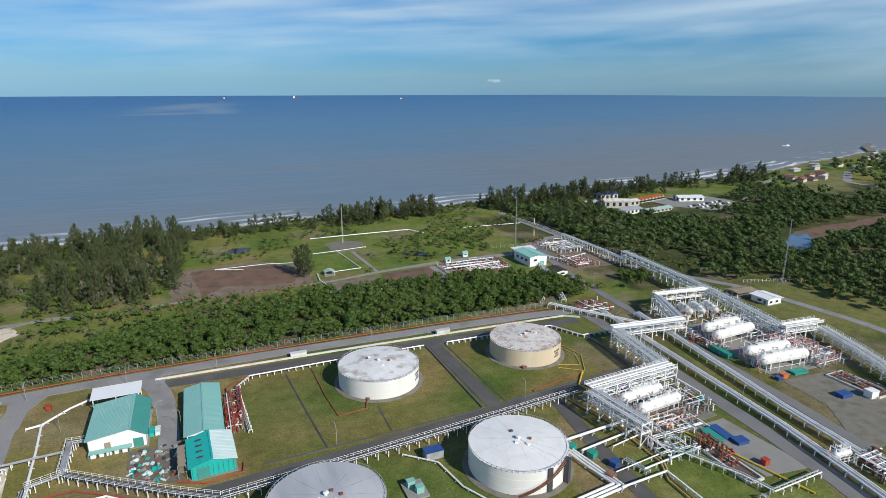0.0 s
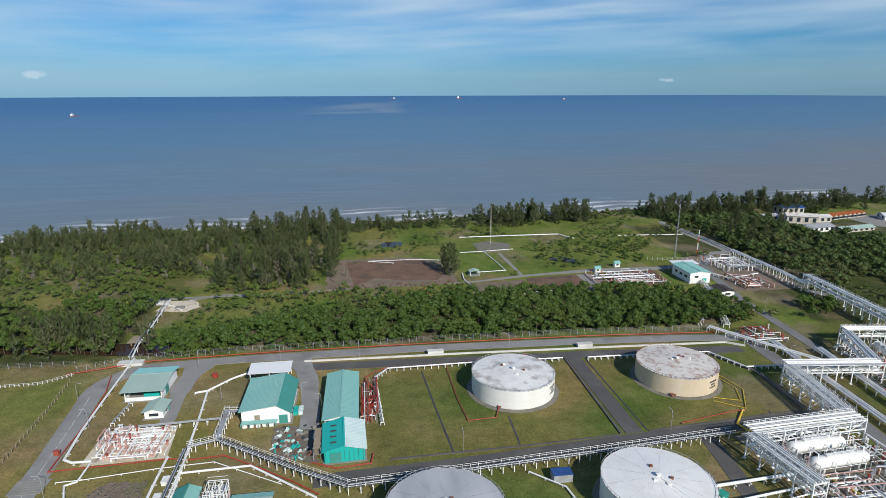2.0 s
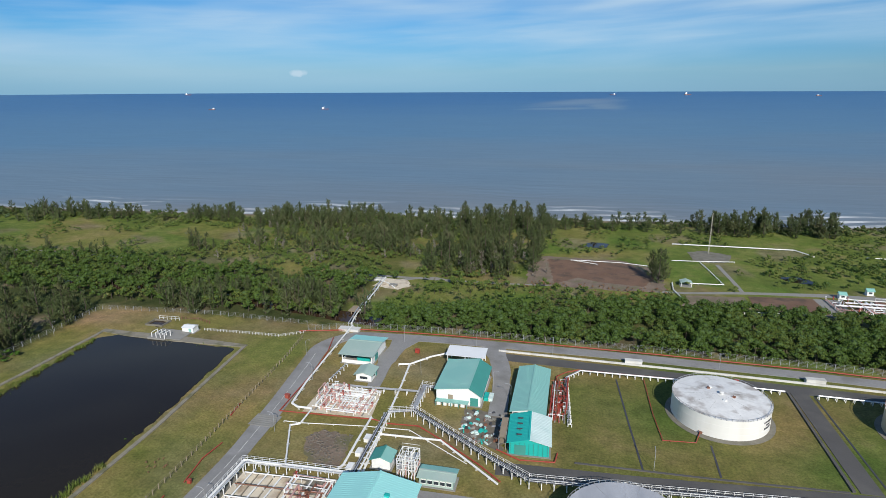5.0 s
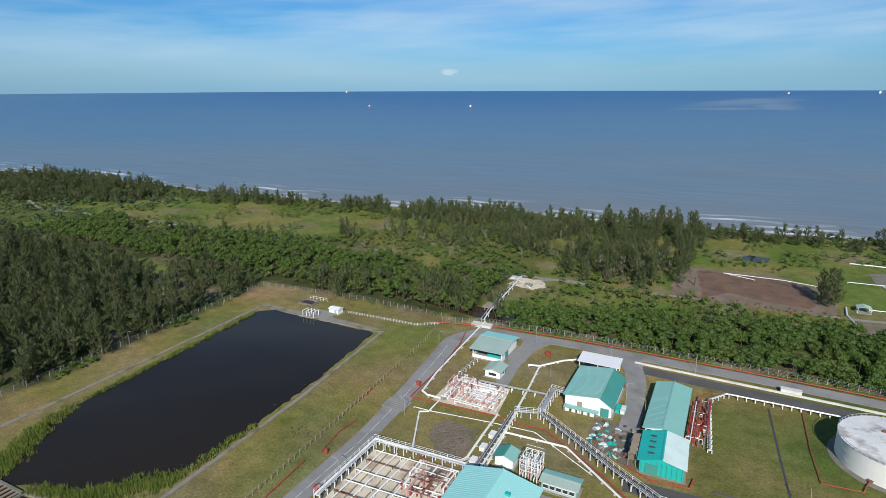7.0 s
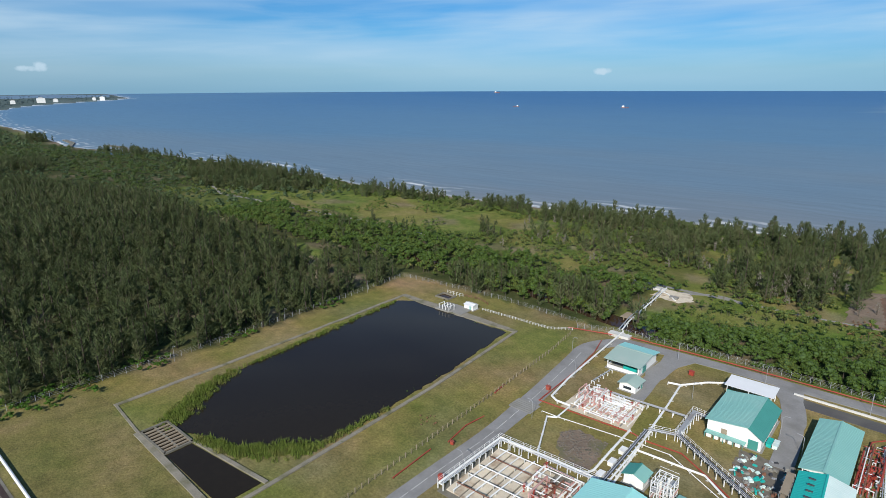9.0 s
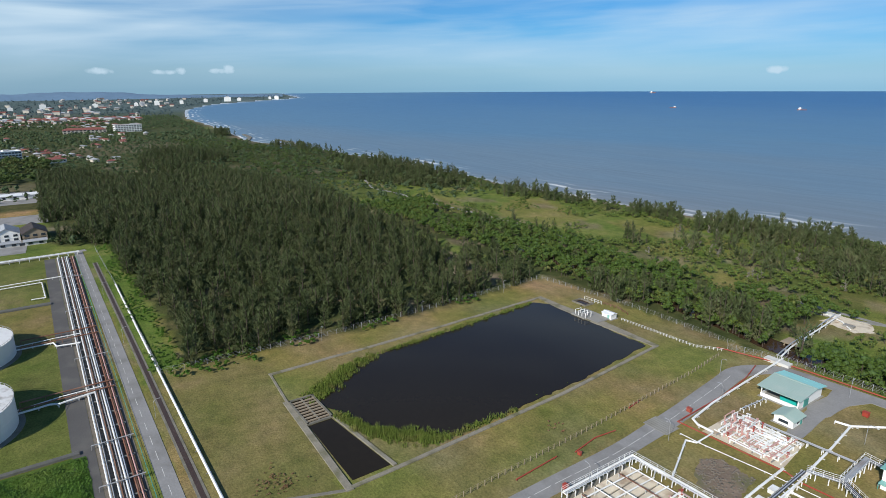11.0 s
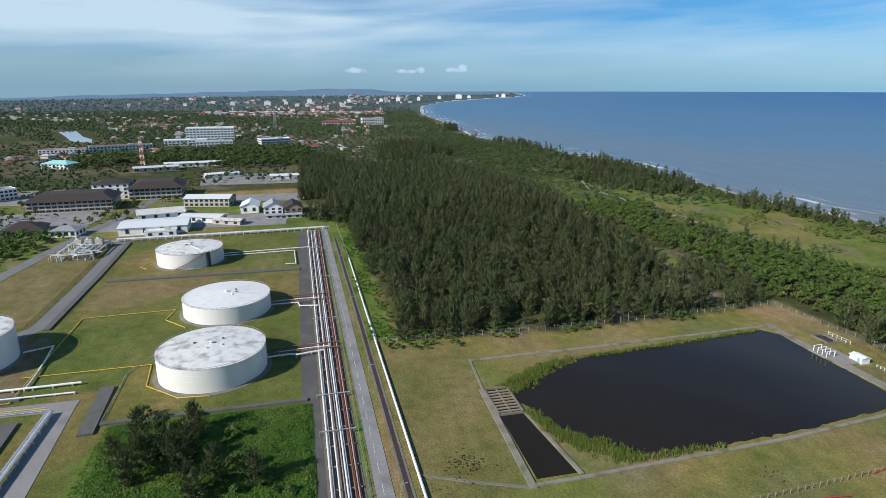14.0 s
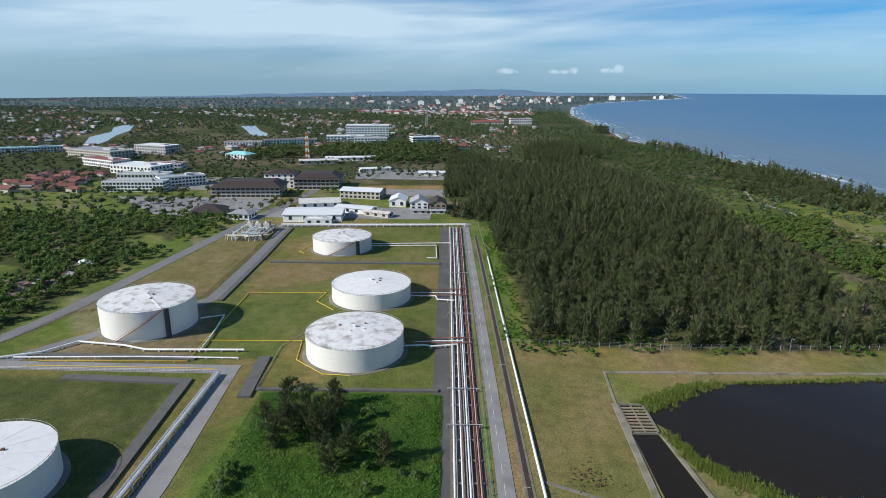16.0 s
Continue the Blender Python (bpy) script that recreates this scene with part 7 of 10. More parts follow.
def manifold(x0, x1, y0, y1, label, mats, seed=1, rows=10, cols=7, h=1.2, r=0.2, red=0.2, rz=0.0, frames=4):
    """A field of parallel pipes with risers, cross headers, valves and sleepers."""
    rg = random.Random(seed)
    cx, cy = (x0 + x1) / 2, (y0 + y1) / 2
    e = thing("pipe_manifold", cx, cy, 0, rz, label, "pipework", "pipe manifolds")
    w, d = x1 - x0, y1 - y0
    for k in range(rows):
        y = -d / 2 + d * (k + 0.5) / rows + rg.uniform(-0.3, 0.3)
        a, b = sorted((rg.uniform(-0.5, 0.1) * w, rg.uniform(0.1, 0.5) * w))
        z = h * rg.choice((0.5, 0.8, 1.0, 1.4))
        q = r * rg.choice((0.7, 1.0, 1.4))
        pts = [(a, y, 0.1), (a, y, z), (b, y, z), (b, y, 0.1)] if rg.random() < 0.6 else [(a, y, z), (b, y, z), (b, y + d / rows * 1.5, z)]
        part("pipe", Shape().tube(pts, q, 6), M[rg.choice(mats)], e, round_=True)
    for k in range(cols):
        x = -w / 2 + w * (k + 0.5) / cols + rg.uniform(-0.4, 0.4)
        a, b = sorted((rg.uniform(-0.5, 0.0) * d, rg.uniform(0.0, 0.5) * d))
        z = h * rg.choice((0.7, 1.1, 1.6))
        part("pipe", Shape().tube([(x, a, 0.1), (x, a, z), (x, b, z), (x, b, 0.1)], r * rg.choice((0.7, 1.0, 1.3)), 6), M[rg.choice(mats)], e, round_=True)
    for k in range(rows * 2):
        x, y = rg.uniform(-0.48, 0.48) * w, rg.uniform(-0.48, 0.48) * d
        s = Shape().box(x, y, 0, 0.35, 0.35, h).lathe(x, y, [(0.05, h), (0.1, h + 0.5), (0.42, h + 0.5), (0.42, h + 0.62), (0.05, h + 0.62)], 8)
        part("valve", s, M["red_paint"] if rg.random() < red else M[rg.choice(mats)], e)
    for k in range(frames):
        x = -w / 2 + w * (k + 0.5) / frames
        part("sleeper", Shape().box(x, 0, -0.05, 0.4, d * 0.96, 0.35), M["concrete"], e)
    return e


def lattice_mast(x, y, h, w, label, stripes=("white_steel",), name="radio_mast", lean=0.0):
    e = thing(name, x, y, 0, 0, label, "mast", "tall masts")
    n = max(4, int(h / 4))
    for k in range(n):
        s = Shape()
        z0, z1 = h * k / n, h * (k + 1) / n
        w0, w1 = w * (1 - 0.55 * k / n), w * (1 - 0.55 * (k + 1) / n)
        c0 = [(-w0, -w0, z0), (w0, -w0, z0), (w0, w0, z0), (-w0, w0, z0)]
        c1 = [(-w1, -w1, z1), (w1, -w1, z1), (w1, w1, z1), (-w1, w1, z1)]
        for i in range(4):
            s.beam(c0[i], c1[i], max(0.08, 0.22 * w))
            s.beam(c0[i], c1[(i + 1) % 4], max(0.055, 0.12 * w))
            s.beam(c1[i], c1[(i + 1) % 4], max(0.055, 0.12 * w))
        part("mast_section", s, M[stripes[k % len(stripes)]], e)
    part("mast_base", Shape().box(0, 0, -0.1, w * 3, w * 3, 0.5), M["concrete"], e)
    return e


def crate(name, x, y, sx, sy, h, mt, label, rz=0.0, category="cover", lid=None):
    e = thing(name, x, y, 0, rz, label, category)
    part("body", Shape().box(0, 0, 0, sx, sy, h), M[mt], e)
    part("lid", Shape().box(0, 0, h, sx + 0.2, sy + 0.2, 0.12), M[lid or mt], e)
    return e

# ---- pump sheds, workshops and huts ----
gable_house("pump_shed", -78, -66, 193, 209.5, 4.0, 5.0, "x", "white_wall", ("sage_roof", "cyan_roof"), "open pump shed with sage and turquoise roof sheets", at=0.62, over=1.0, open_sides="sw", windows=(), doors=(("e", -3, 3, 2.6, "teal_dark"),))
crate("generator", -70, 196, 5, 2, 1.5, "teal_bright", "teal pump set inside the open shed", category="pump")
single("parapet", Shape().box(-72, 193.2, 0, 12, 0.3, 1.4).box(-78, 201, 0, 0.3, 15, 1.2), M["white_wall"], "low white wall of the pump shed", "wall", "structure")
gable_house("control_hut", -67.5, -61.8, 180.8, 187, 2.8, 3.7, "y", "white_wall", ("sage_roof", "sage_roof"), "small white control hut with a sage roof", over=0.7, windows=(("s", 0, 1.0, 2.8, 1.0), ("e", 0, 1.0, 1.5, 1.0)), doors=(("e", 2, 1.0, 2.1, "teal_dark"),))
gable_house("switch_house", -36, -21.3, 172.5, 193.5, 5.2, 6.6, "y", "white_wall", ("teal_roof", "teal_dark"), "white switch house with a broad teal roof", at=0.74, over=0.7, eave2=4.2, windows=(("e", -6, 1.5, 2, 1.2), ("e", 0, 1.5, 2, 1.2), ("e", 6, 1.5, 2, 1.2)), doors=(("s", -2.6, 1.6, 3.4, "timber"), ("s", 5.3, 2.6, 3.0, "teal_dark")))
porch = thing("service_porch", -30.5, 171.2, 0, 0, "teal service porch with a row of white cooling units", "porch")
part("deck", Shape().box(0, 0, 1.7, 11, 2.2, 0.15), M["teal_roof"], porch)
for k in range(5):
    part("cooling_unit", Shape().box(-4.4 + k * 2.0, 0, 0.15, 1.3, 0.9, 1.2).box(-4.4 + k * 2.0, -0.47, 0.35, 0.8, 0.06, 0.8), M["white_steel"], porch)
    part("post", Shape().box(-5.4 + k * 2.6, -0.95, 0, 0.14, 0.14, 1.7), M["teal_dark"], porch)
canopy = thing("canopy", -31.5, 203, 0, 0, "flat white sheet canopy on white posts", "canopy")
roof_slope(canopy, -7.4, 7.4, -4, 4, 4.5, 5.0, "y", "white_roof")
for x in (-6.6, 0, 6.6):
    for y in (-3.6, 3.6):
        part("post", Shape().box(x, y, 0, 0.25, 0.25, 4.5), M["white_steel"], canopy)
part("back_wall", Shape().box(0, -3.9, 0, 13, 0.25, 3.0), M["teal_dark"], canopy)
gable_house("long_shed", -10.3, -0.6, 166.3, 196, 4.0, 5.0, "y", "white_wall", ("teal_roof", "teal_roof"), "long open shed with a faded teal roof", over=0.8, open_sides="swe", doors=())
single("shed_wall", Shape().box(-5.5, 190, 0, 9, 0.25, 2.8), M["teal_dark"], "dark teal partition inside the long shed", "wall")
ws = gable_house("workshop", -9.6, 1.6, 149.6, 163.6, 4.1, 5.5, "y", "teal_bright", ("teal_bright", "worn_sheet"), "turquoise sheet workshop with a half worn roof", rz=2.5, over=0.7, doors=(("s", -2.5, 3.2, 3.2, "teal_dark"),))
for k in range(4):
    part("roof_vent", Shape().box(-2.9, -4.6 + k * 2.9, 4.95, 1.5, 0.5, 0.25), M["dark_steel"], ws)
for k in range(9):
    part("wall_rib", Shape().box(-5.2 + k * 1.3, -7.1, 0.1, 0.1, 0.12, 3.9), M["teal_dark"], ws)
scaf = thing("scaffold", -11.6, 156, 0, 2, "dark timber and pipe scaffold beside the workshop", "scaffold")
for k in range(5):
    s = Shape()
    for x in (-1, 1):
        s.box(x, -5 + k * 2.5, 0, 0.12, 0.12, 4.4)
    s.beam((-1, -5 + k * 2.5, 2.2), (1, -5 + k * 2.5, 2.2), 0.1).beam((-1, -5 + k * 2.5, 4.2), (1, -5 + k * 2.5, 4.2), 0.1)
    part("standard", s, M["grey_steel"], scaf)
for z in (2.2, 4.2):
    part("platform", Shape().box(0, 0, z, 1.8, 10.5, 0.08), M["timber"], scaf)
gable_house("meter_hut", -45.2, -40, 134.8, 139.4, 3.0, 4.0, "y", "white_wall", ("teal_dark", "teal_roof"), "small white meter hut with a teal pitched roof", over=0.6, doors=(("s", 0, 1.1, 2.1, "white_steel"),))
gable_house("cabin", -30.6, -21.5, 130.6, 135.2, 2.8, 3.2, "x", "sage_roof", ("sage_roof", "teal_roof"), "low sage-green cabin with a window band", over=0.6, windows=tuple(("s", -3.4 + k * 1.7, 1.0, 1.2, 1.0) for k in range(5)))
gable_house("compressor_hall", -47.5, -28.5, 100, 121.5, 7.0, 9.0, "y", "white_wall", ("cyan_roof", "cyan_roof"), "large compressor hall with a bright turquoise roof", over=0.9, doors=(("n", 0, 4, 4, "teal_dark"),))
part("roof_vent", Shape().box(4.0, 4.0, 8.0, 1.2, 0.9, 0.8), M["teal_bright"], bpy.data.objects["compressor_hall"])

skid = thing("process_skid", -34.6, 134.6, 0, 0, "tall white steel process skid with stacked pipes", "process skid")
for x in (-2.4, -0.8, 0.8, 2.4):
    s = Shape()
    for y in (-2.8, 0, 2.8):
        s.box(x, y, 0, 0.18, 0.18, 6.4)
    for z in (1.6, 3.2, 4.8, 6.3):
        s.beam((x, -2.8, z), (x, 2.8, z), 0.16)
    part("frame", s, M["white_steel"], skid)
for z in (3.2, 4.8, 6.3):
    part("beam", Shape().beam((-2.4, -2.8, z), (2.4, -2.8, z), 0.16).beam((-2.4, 2.8, z), (2.4, 2.8, z), 0.16), M["white_steel"], skid)
    s = Shape()
    for y in (-2.8, 2.8):
        s.tube([(-2.5, y, z + 1), (2.5, y, z + 1)], 0.06, 5)
    part("hand_rail", s, M["white_steel"], skid)
part("grating", Shape().box(-1.6, -1.4, 3.2, 1.6, 2.8, 0.1), M["grey_steel"], skid)
part("grating", Shape().box(1.6, 1.4, 4.8, 1.6, 2.8, 0.1), M["grey_steel"], skid)
for k in range(4):
    part("column", Shape().lathe(-2.0 + k * 1.3, 0.8 * (-1) ** k, [(0.02, 0.2), (0.36, 0.3), (0.36, 4.6 + 0.8 * (k % 3)), (0.02, 5.0 + 0.8 * (k % 3))], 12), M["tank_white"], skid, round_=True)
for k in range(7):
    x, z = -2.3 + k * 0.75, 1.2 + 0.9 * (k % 5)
    part("pipe", Shape().tube([(x, -2.6, 0.2), (x, -2.6, z), (x, 2.4, z), (x + 0.5, 2.4, z + 1.2)], 0.13, 6), M["white_steel" if k % 3 else "pink_steel"], skid)

# scrap and covers in the littered yard
for k in range(86):
    x, y = rng.uniform(-25, -12.5), rng.uniform(152.5, 170)
    mt = ("teal_bright", "worn_sheet", "rust", "grey_steel", "concrete", "dark_steel", "worn_sheet")[int(rng.integers(7))]
    w, d_, h_ = rng.uniform(0.4, 1.9), rng.uniform(0.3, 1.2), rng.uniform(0.15, 0.8)
    s = Shape().box(0, 0, 0, w, d_, h_ * 0.6).box(0.15 * w, 0.1 * d_, h_ * 0.6, w * 0.6, d_ * 0.7, h_ * 0.4, 14)
    ob = single("scrap_piece", s, M[mt], {"teal_bright": "crumpled turquoise roofing scrap on gravel", "worn_sheet": "pale bent sheet metal scrap on gravel", "rust": "rusty steel scrap on gravel", "grey_steel": "grey steel scrap on gravel", "concrete": "broken concrete lump on gravel", "dark_steel": "dark machine scrap on gravel"}[mt], "scrap", group="scrap in the yard")
    ob.matrix_world = pose(x, y, 0.08, 0, 0, rng.random() * 180)
for k, (x, y) in enumerate(((-20.2, 177.5), (-18.6, 177.5), (-20.2, 179.6), (-18.6, 179.6))):
    crate("cooling_skid", x, y, 1.3, 1.7, 1.1, "teal_bright" if k % 2 == 0 else "worn_sheet", "small turquoise equipment case on the lane edge", category="case")

# ---- pipework of the western plant ----
manifold(-76, -54.5, 158.5, 175, "white and faded red pump manifold on a concrete pad", ("white_steel", "white_steel", "white_steel", "pink_steel"), seed=3, rows=26, cols=18, h=0.8, r=0.16, red=0.05)
manifold(-76, -66, 164, 174, "faded red raised pipe frame of the manifold", ("pink_steel", "pink_steel", "white_steel"), seed=5, rows=9, cols=7, h=2.2, r=0.13, red=0.3)
manifold(0.6, 6.4, 168, 196, "red fire-water pump pipework beside the long shed", ("red_paint", "red_paint", "rust", "white_steel"), seed=8, rows=18, cols=6, h=1.2, r=0.14, red=0.9)
for k in range(4):
    vx = -72 + k * 4.2
    pipeline([(vx, 159.5, 0.9), (vx, 170, 0.9), (vx + 2.0, 170, 0.9), (vx + 2.0, 160.5, 0.9)], 0.24, "white_steel", "thick white loop pipe of the manifold", step=5, group="manifold loops")

WHITE = "white-painted steel pipeline on short supports"
pipeline([(-86.5, 226, 1.0), (-84.6, 190, 1.0), (-83.6, 174, 1.0), (-81.8, 160, 1.0), (-79, 158.3, 1.0), (-74, 158.3, 1.0)], 0.36, "white_steel", "thick white pipeline beside the road", step=7)
pipeline([(-87, 226, 2.0), (-88.5, 236, 2.2), (-89.5, 250, 2.2), (-91, 270, 2.0), (-93.5, 293, 1.2)], 0.31, "white_steel", "thick white pipeline bridging the creek", step=8)
pipeline([(-88.4, 226, 2.0), (-90.2, 240, 2.2), (-91.4, 256, 2.0), (-95, 292, 1.2)], 0.25, "silver", "grey pipeline bridging the creek", step=8)
crate("pipe_cover", -86.5, 222.5, 9, 3.2, 1.1, "concrete_white", "white concrete pipe crossing beside the gate", category="culvert")
pipeline([(-56, 195, 0.7), (-52, 196, 0.7), (-45.5, 204, 0.7), (-39, 209, 0.7)], 0.35, "white_steel", WHITE, step=6)
pipeline([(-52, 196, 0.7), (-50.4, 180, 0.7), (-49.3, 165, 0.7), (-47.6, 146, 0.7), (-46.4, 128, 0.7)], 0.35, "white_steel", WHITE, step=6)
pipeline([(-48, 149.6, 0.8), (-29.5, 150.4, 0.8), (-20, 142.5, 0.8), (-10.5, 134.5, 0.8)], 0.3, "white_steel", "thick white pipeline crossing the lawn", step=5)
pipeline([(-53.6, 158, 0.7), (-53.4, 145, 0.7), (-53.0, 133.4, 0.7), (-53.8, 131.4, 0.7), (-55.9, 130.4, 0.7), (-63.5, 130.4, 0.7)], 0.35, "white_steel", WHITE, step=6)
pipeline([(-74, 158, 0.8), (-73.9, 149.6, 0.8), (-76.5, 148.2, 0.8), (-68.4, 129.6, 0.8)], 0.26, "white_steel", WHITE, step=7)
pipeline([(-79.7, 150.4, 0.5), (-73.4, 150.6, 0.5), (-54.8, 153, 0.5), (-40, 154, 0.5), (-20, 141.5, 0.5)], 0.12, "white_steel", "thin white pipe across the lawn", step=8)
RED = "red fire-water pipe on short supports"
pipeline([(-90, 213, 0.5), (-86.8, 200, 0.5), (-84.8, 182, 0.5), (-84, 155.6, 0.5), (-52.3, 157.3, 0.5), (-48, 156, 0.5), (-37.8, 156.7, 0.5), (-29, 150.9, 0.5), (-16.8, 142, 0.5), (-10, 136, 0.5)], 0.19, "red_paint", RED, step=8, support="rust")
pipeline([(-13, 150.2, 0.4), (-6, 146.6, 0.4), (3.6, 147.6, 0.4), (4.2, 152, 0.4)], 0.2, "red_paint", RED, step=5, support="rust")
pipeline([(-107, 216, 0.6), (-101, 217.8, 0.6), (-81, 223.4, 0.6), (-45, 225.2, 0.6), (-14, 225.4, 0.6), (40, 224.8, 0.6), (98, 223, 0.6), (146, 219.6, 0.6), (158, 219, 0.6)], 0.2, "red_paint", "long red fire-water pipe along the fence", step=7, support="rust")
pipeline([(-107, 216, 0.6), (-84, 222.2, 0.6)], 0.16, "red_paint", "red fire-water branch pipe", step=6, support="rust")
pipeline([(32.5, 203, 0.4), (33, 180, 0.4), (34.2, 165.2, 0.4), (43.5, 166, 0.4), (45.5, 171.5, 0.6)], 0.13, "red_paint", "thin red fire pipe round the tank bund", step=8, support="rust")
pipeline([(1, 168, 0.7), (2.2, 198, 0.7), (5.5, 202, 0.7), (10, 204.8, 0.7), (42, 205.2, 0.7)], 0.17, "red_paint", "red fire pipe beside the bund railing", step=6, support="rust")
pipeline([(100, 154.6, 0.4), (118, 158.5, 0.4), (124.5, 159.2, 0.4)], 0.14, "red_paint", "red fire pipe on the bund lawn", step=8, support="rust")
YELLOW = "thin yellow foam pipe on the grass"
pipeline([(118, 166, 0.3), (125.5, 160, 0.3), (132.5, 172, 0.3), (131, 181, 0.3), (126, 190, 0.3)], 0.12, "yellow_paint", YELLOW, step=9)
pipeline([(119, 168, 0.3), (127, 165, 0.3), (130.5, 173, 0.3), (129, 181, 0.3)], 0.1, "yellow_paint", YELLOW, step=9)
pipeline([(124, 159.5, 0.4), (117, 152, 0.4), (121, 135, 0.4), (132, 105, 0.4), (138, 80, 0.4)], 0.3, "yellow_paint", "yellow-brown pipe pair through the yard", step=7)
# elevated cable racks
TRAY = [(-0.45, 0.12, "grey_steel"), (0.45, 0.1, "silver")]
low_rack([(-37, 178.4), (-41.6, 179), (-41.2, 163)], 1.9, 2.0, TRAY, "elevated grey cable rack with white rails", step=3, rail=True, tray=(0, 1.7, "grey_steel"))
low_rack([(-41.2, 163), (-28, 153.6), (-14, 143.8), (-2.5, 136.4)], 1.9, 2.0, TRAY, "elevated dark cable rack with white posts", step=3, rail=True, tray=(0, 1.7, "dark_steel"))
low_rack([(-2.5, 136.4), (28, 138.6), (65, 141.6), (85, 143.4), (111, 145.6)], 2.0, 2.0, TRAY, "long elevated grey cable rack beside the road", step=3.2, rail=True, tray=(0, 1.8, "dark_steel"))
low_rack([(-41.2, 163), (-49, 160.5)], 1.6, 1.8, TRAY, "elevated grey cable rack", step=3, rail=True, tray=(0, 1.3, "grey_steel"))
low_rack([(-49, 160.5), (-48.6, 145), (-48.2, 128)], 2.4, 1.3, [(-0.9, 0.14, "grey_steel"), (-0.35, 0.16, "silver"), (0.85, 0.28, "white_steel")], "grey cable tray and white pipe on low frames", step=2.6, frame_mat="white_steel", tray=(-0.5, 1.1, "dark_steel"))
low_rack([(-43, 175.5), (-59, 174.5), (-73, 174)], 1.3, 1.4, [(-0.3, 0.18, "silver"), (0.3, 0.18, "grey_steel")], "grey pipes on white posts", step=4)
low_rack([(-76, 178), (-75, 190)], 1.2, 1.2, [(0, 0.2, "silver")], "grey pipe rack beside the pump shed", step=3)
low_rack([(-79.6, 101), (-79.3, 127.4), (-63, 128.2), (-49.5, 128.6)], 1.8, 1.9, [(-0.5, 0.25, "silver"), (0.3, 0.3, "white_steel")], "white pipe rack round the separator basins", step=3, rail=True, tray=(0, 1.4, "grey_steel"))
for k in range(3):
    crate("valve_box", -50.8, 133 + k * 7, 1.6, 2.6, 1.1, "white_steel", "pale metal cable junction box", category="box")
# separator basins
for i in range(6):
    for j in range(5):
        if j < 4 or i < 4:
            ob = single("basin_slab", Shape().box(0, 0, 0, 4.2, 4.2, 0.3), M["paving_tan"], "stained tan concrete basin cover", "slab", group="covers of the separator basins")
            ob.matrix_world = pose(-76.3 + i * 4.7, 104 + j * 4.8, 0.06, 0, 0, 1.5)
for i in range(7):
    pipeline([(-76 + i * 4.3, 102, 1.3), (-75.2 + i * 4.3, 125.4, 1.3)], 0.2, "white_steel", "white pipe over the separator basins", step=6, group="pipes over the basins")
for j in range(5):
    pipeline([(-77, 104.5 + j * 4.8, 1.6), (-52, 105.8 + j * 4.8, 1.6)], 0.15, "white_steel" if j % 3 else "rust", "cross pipe over the separator basins", step=8, group="pipes over the basins")
manifold(-64, -51, 112, 127, "rust-stained pump pipework at the basins", ("rust", "white_steel", "pink_steel"), seed=11, rows=12, cols=9, h=1.5, r=0.16, red=0.3)
pipeline([(-76.5, 127, 2.6), (-72, 127.2, 2.6), (-68, 127.4, 2.6)], 0.24, "white_steel", "white pipe arch over the rack", step=2.2)

# rubble on the dug up patch of lawn
stones = []
for _ in range(420):
    x, y = rng.uniform(-69, -54), rng.uniform(132, 149)
    if in_poly(np.array([x]), np.array([y]), [(-69.6, 144), (-66, 149), (-56, 148), (-54.2, 133), (-58, 132), (-66.5, 137)])[0]:
        stones.append((x, y, rng.uniform(0.12, 0.45)))
lump = [(ICO_V * (1 + rng.normal(size=(12, 1)) * 0.25) * np.array([1, 0.8, 0.5]), ICO_F, np.zeros(20, int)) for _ in range(4)]
grown("rubble", lump, stones, [M["gravel"]], "grey and brown rubble lumps on dug earth", "rubble", z=0.15)

# fire boxes, bollard boxes
for x, y, s in ((-52, 207, 1.6), (-85.6, 164, 1.4), (-82, 104, 1.4), (-90, 118, 1.0), (64, 207.5, 1.2)):
    e = thing("hose_cabinet", x, y, 0, rng.uniform(-20, 20), "bright red fire hose cabinet on grass", "fire box", "fire hose cabinets")
    part("body", Shape().box(0, 0, 0.25, s, s * 0.7, s * 0.9), M["red_paint"], e)
    part("roof", Shape().box(0, 0, 0.25 + s * 0.9, s * 1.15, s * 0.9, 0.12), M["red_paint"], e)
    part("leg", Shape().box(-s * 0.4, 0, 0, 0.12, s * 0.6, 0.3), M["rust"], e)
    part("leg", Shape().box(s * 0.4, 0, 0, 0.12, s * 0.6, 0.3), M["rust"], e)

# bund walls and rails of the eastern lawns
single("bund_wall", Shape().ribbon([(-21, 215.6), (44, 213.9), (96, 211.9), (150, 209.4), (156, 205)], 0.45, -0.1, 0.7), M["concrete_white"], "low white-painted concrete wall", "wall", "structure")
for x, y in ((30, 215.6), (91, 213.8)):
    crate("white_tank", x, y, 6.2, 1.9, 1.6, "concrete_white", "white oblong box beside the wall", category="box")
for pts, w, z in (([(9, 149), (47, 150), (78, 151.6)], 0.6, 0.25), ([(88, 152.4), (144, 157)], 0.6, 0.25), ([(144.5, 158), (146, 184), (136, 203)], 1.6, 0.5), ([(79, 152), (79.4, 204)], 0.8, 0.45)):
    single("bund_kerb", Shape().ribbon(pts, w, -0.1, z), M["asphalt_dark"], "dark concrete bund kerb", "kerb", "structure")
for pts in ([(23, 201.5), (25, 175), (27.2, 150)], [(87.2, 203), (87.8, 153)], [(47.6, 166), (47.2, 151)], [(132, 158), (131, 150)]):
    single("drain", Shape().ribbon(pts, 0.55, -0.2, 0.07), M["dark_steel"], "narrow dark drain across the lawn", "drain", "structure")
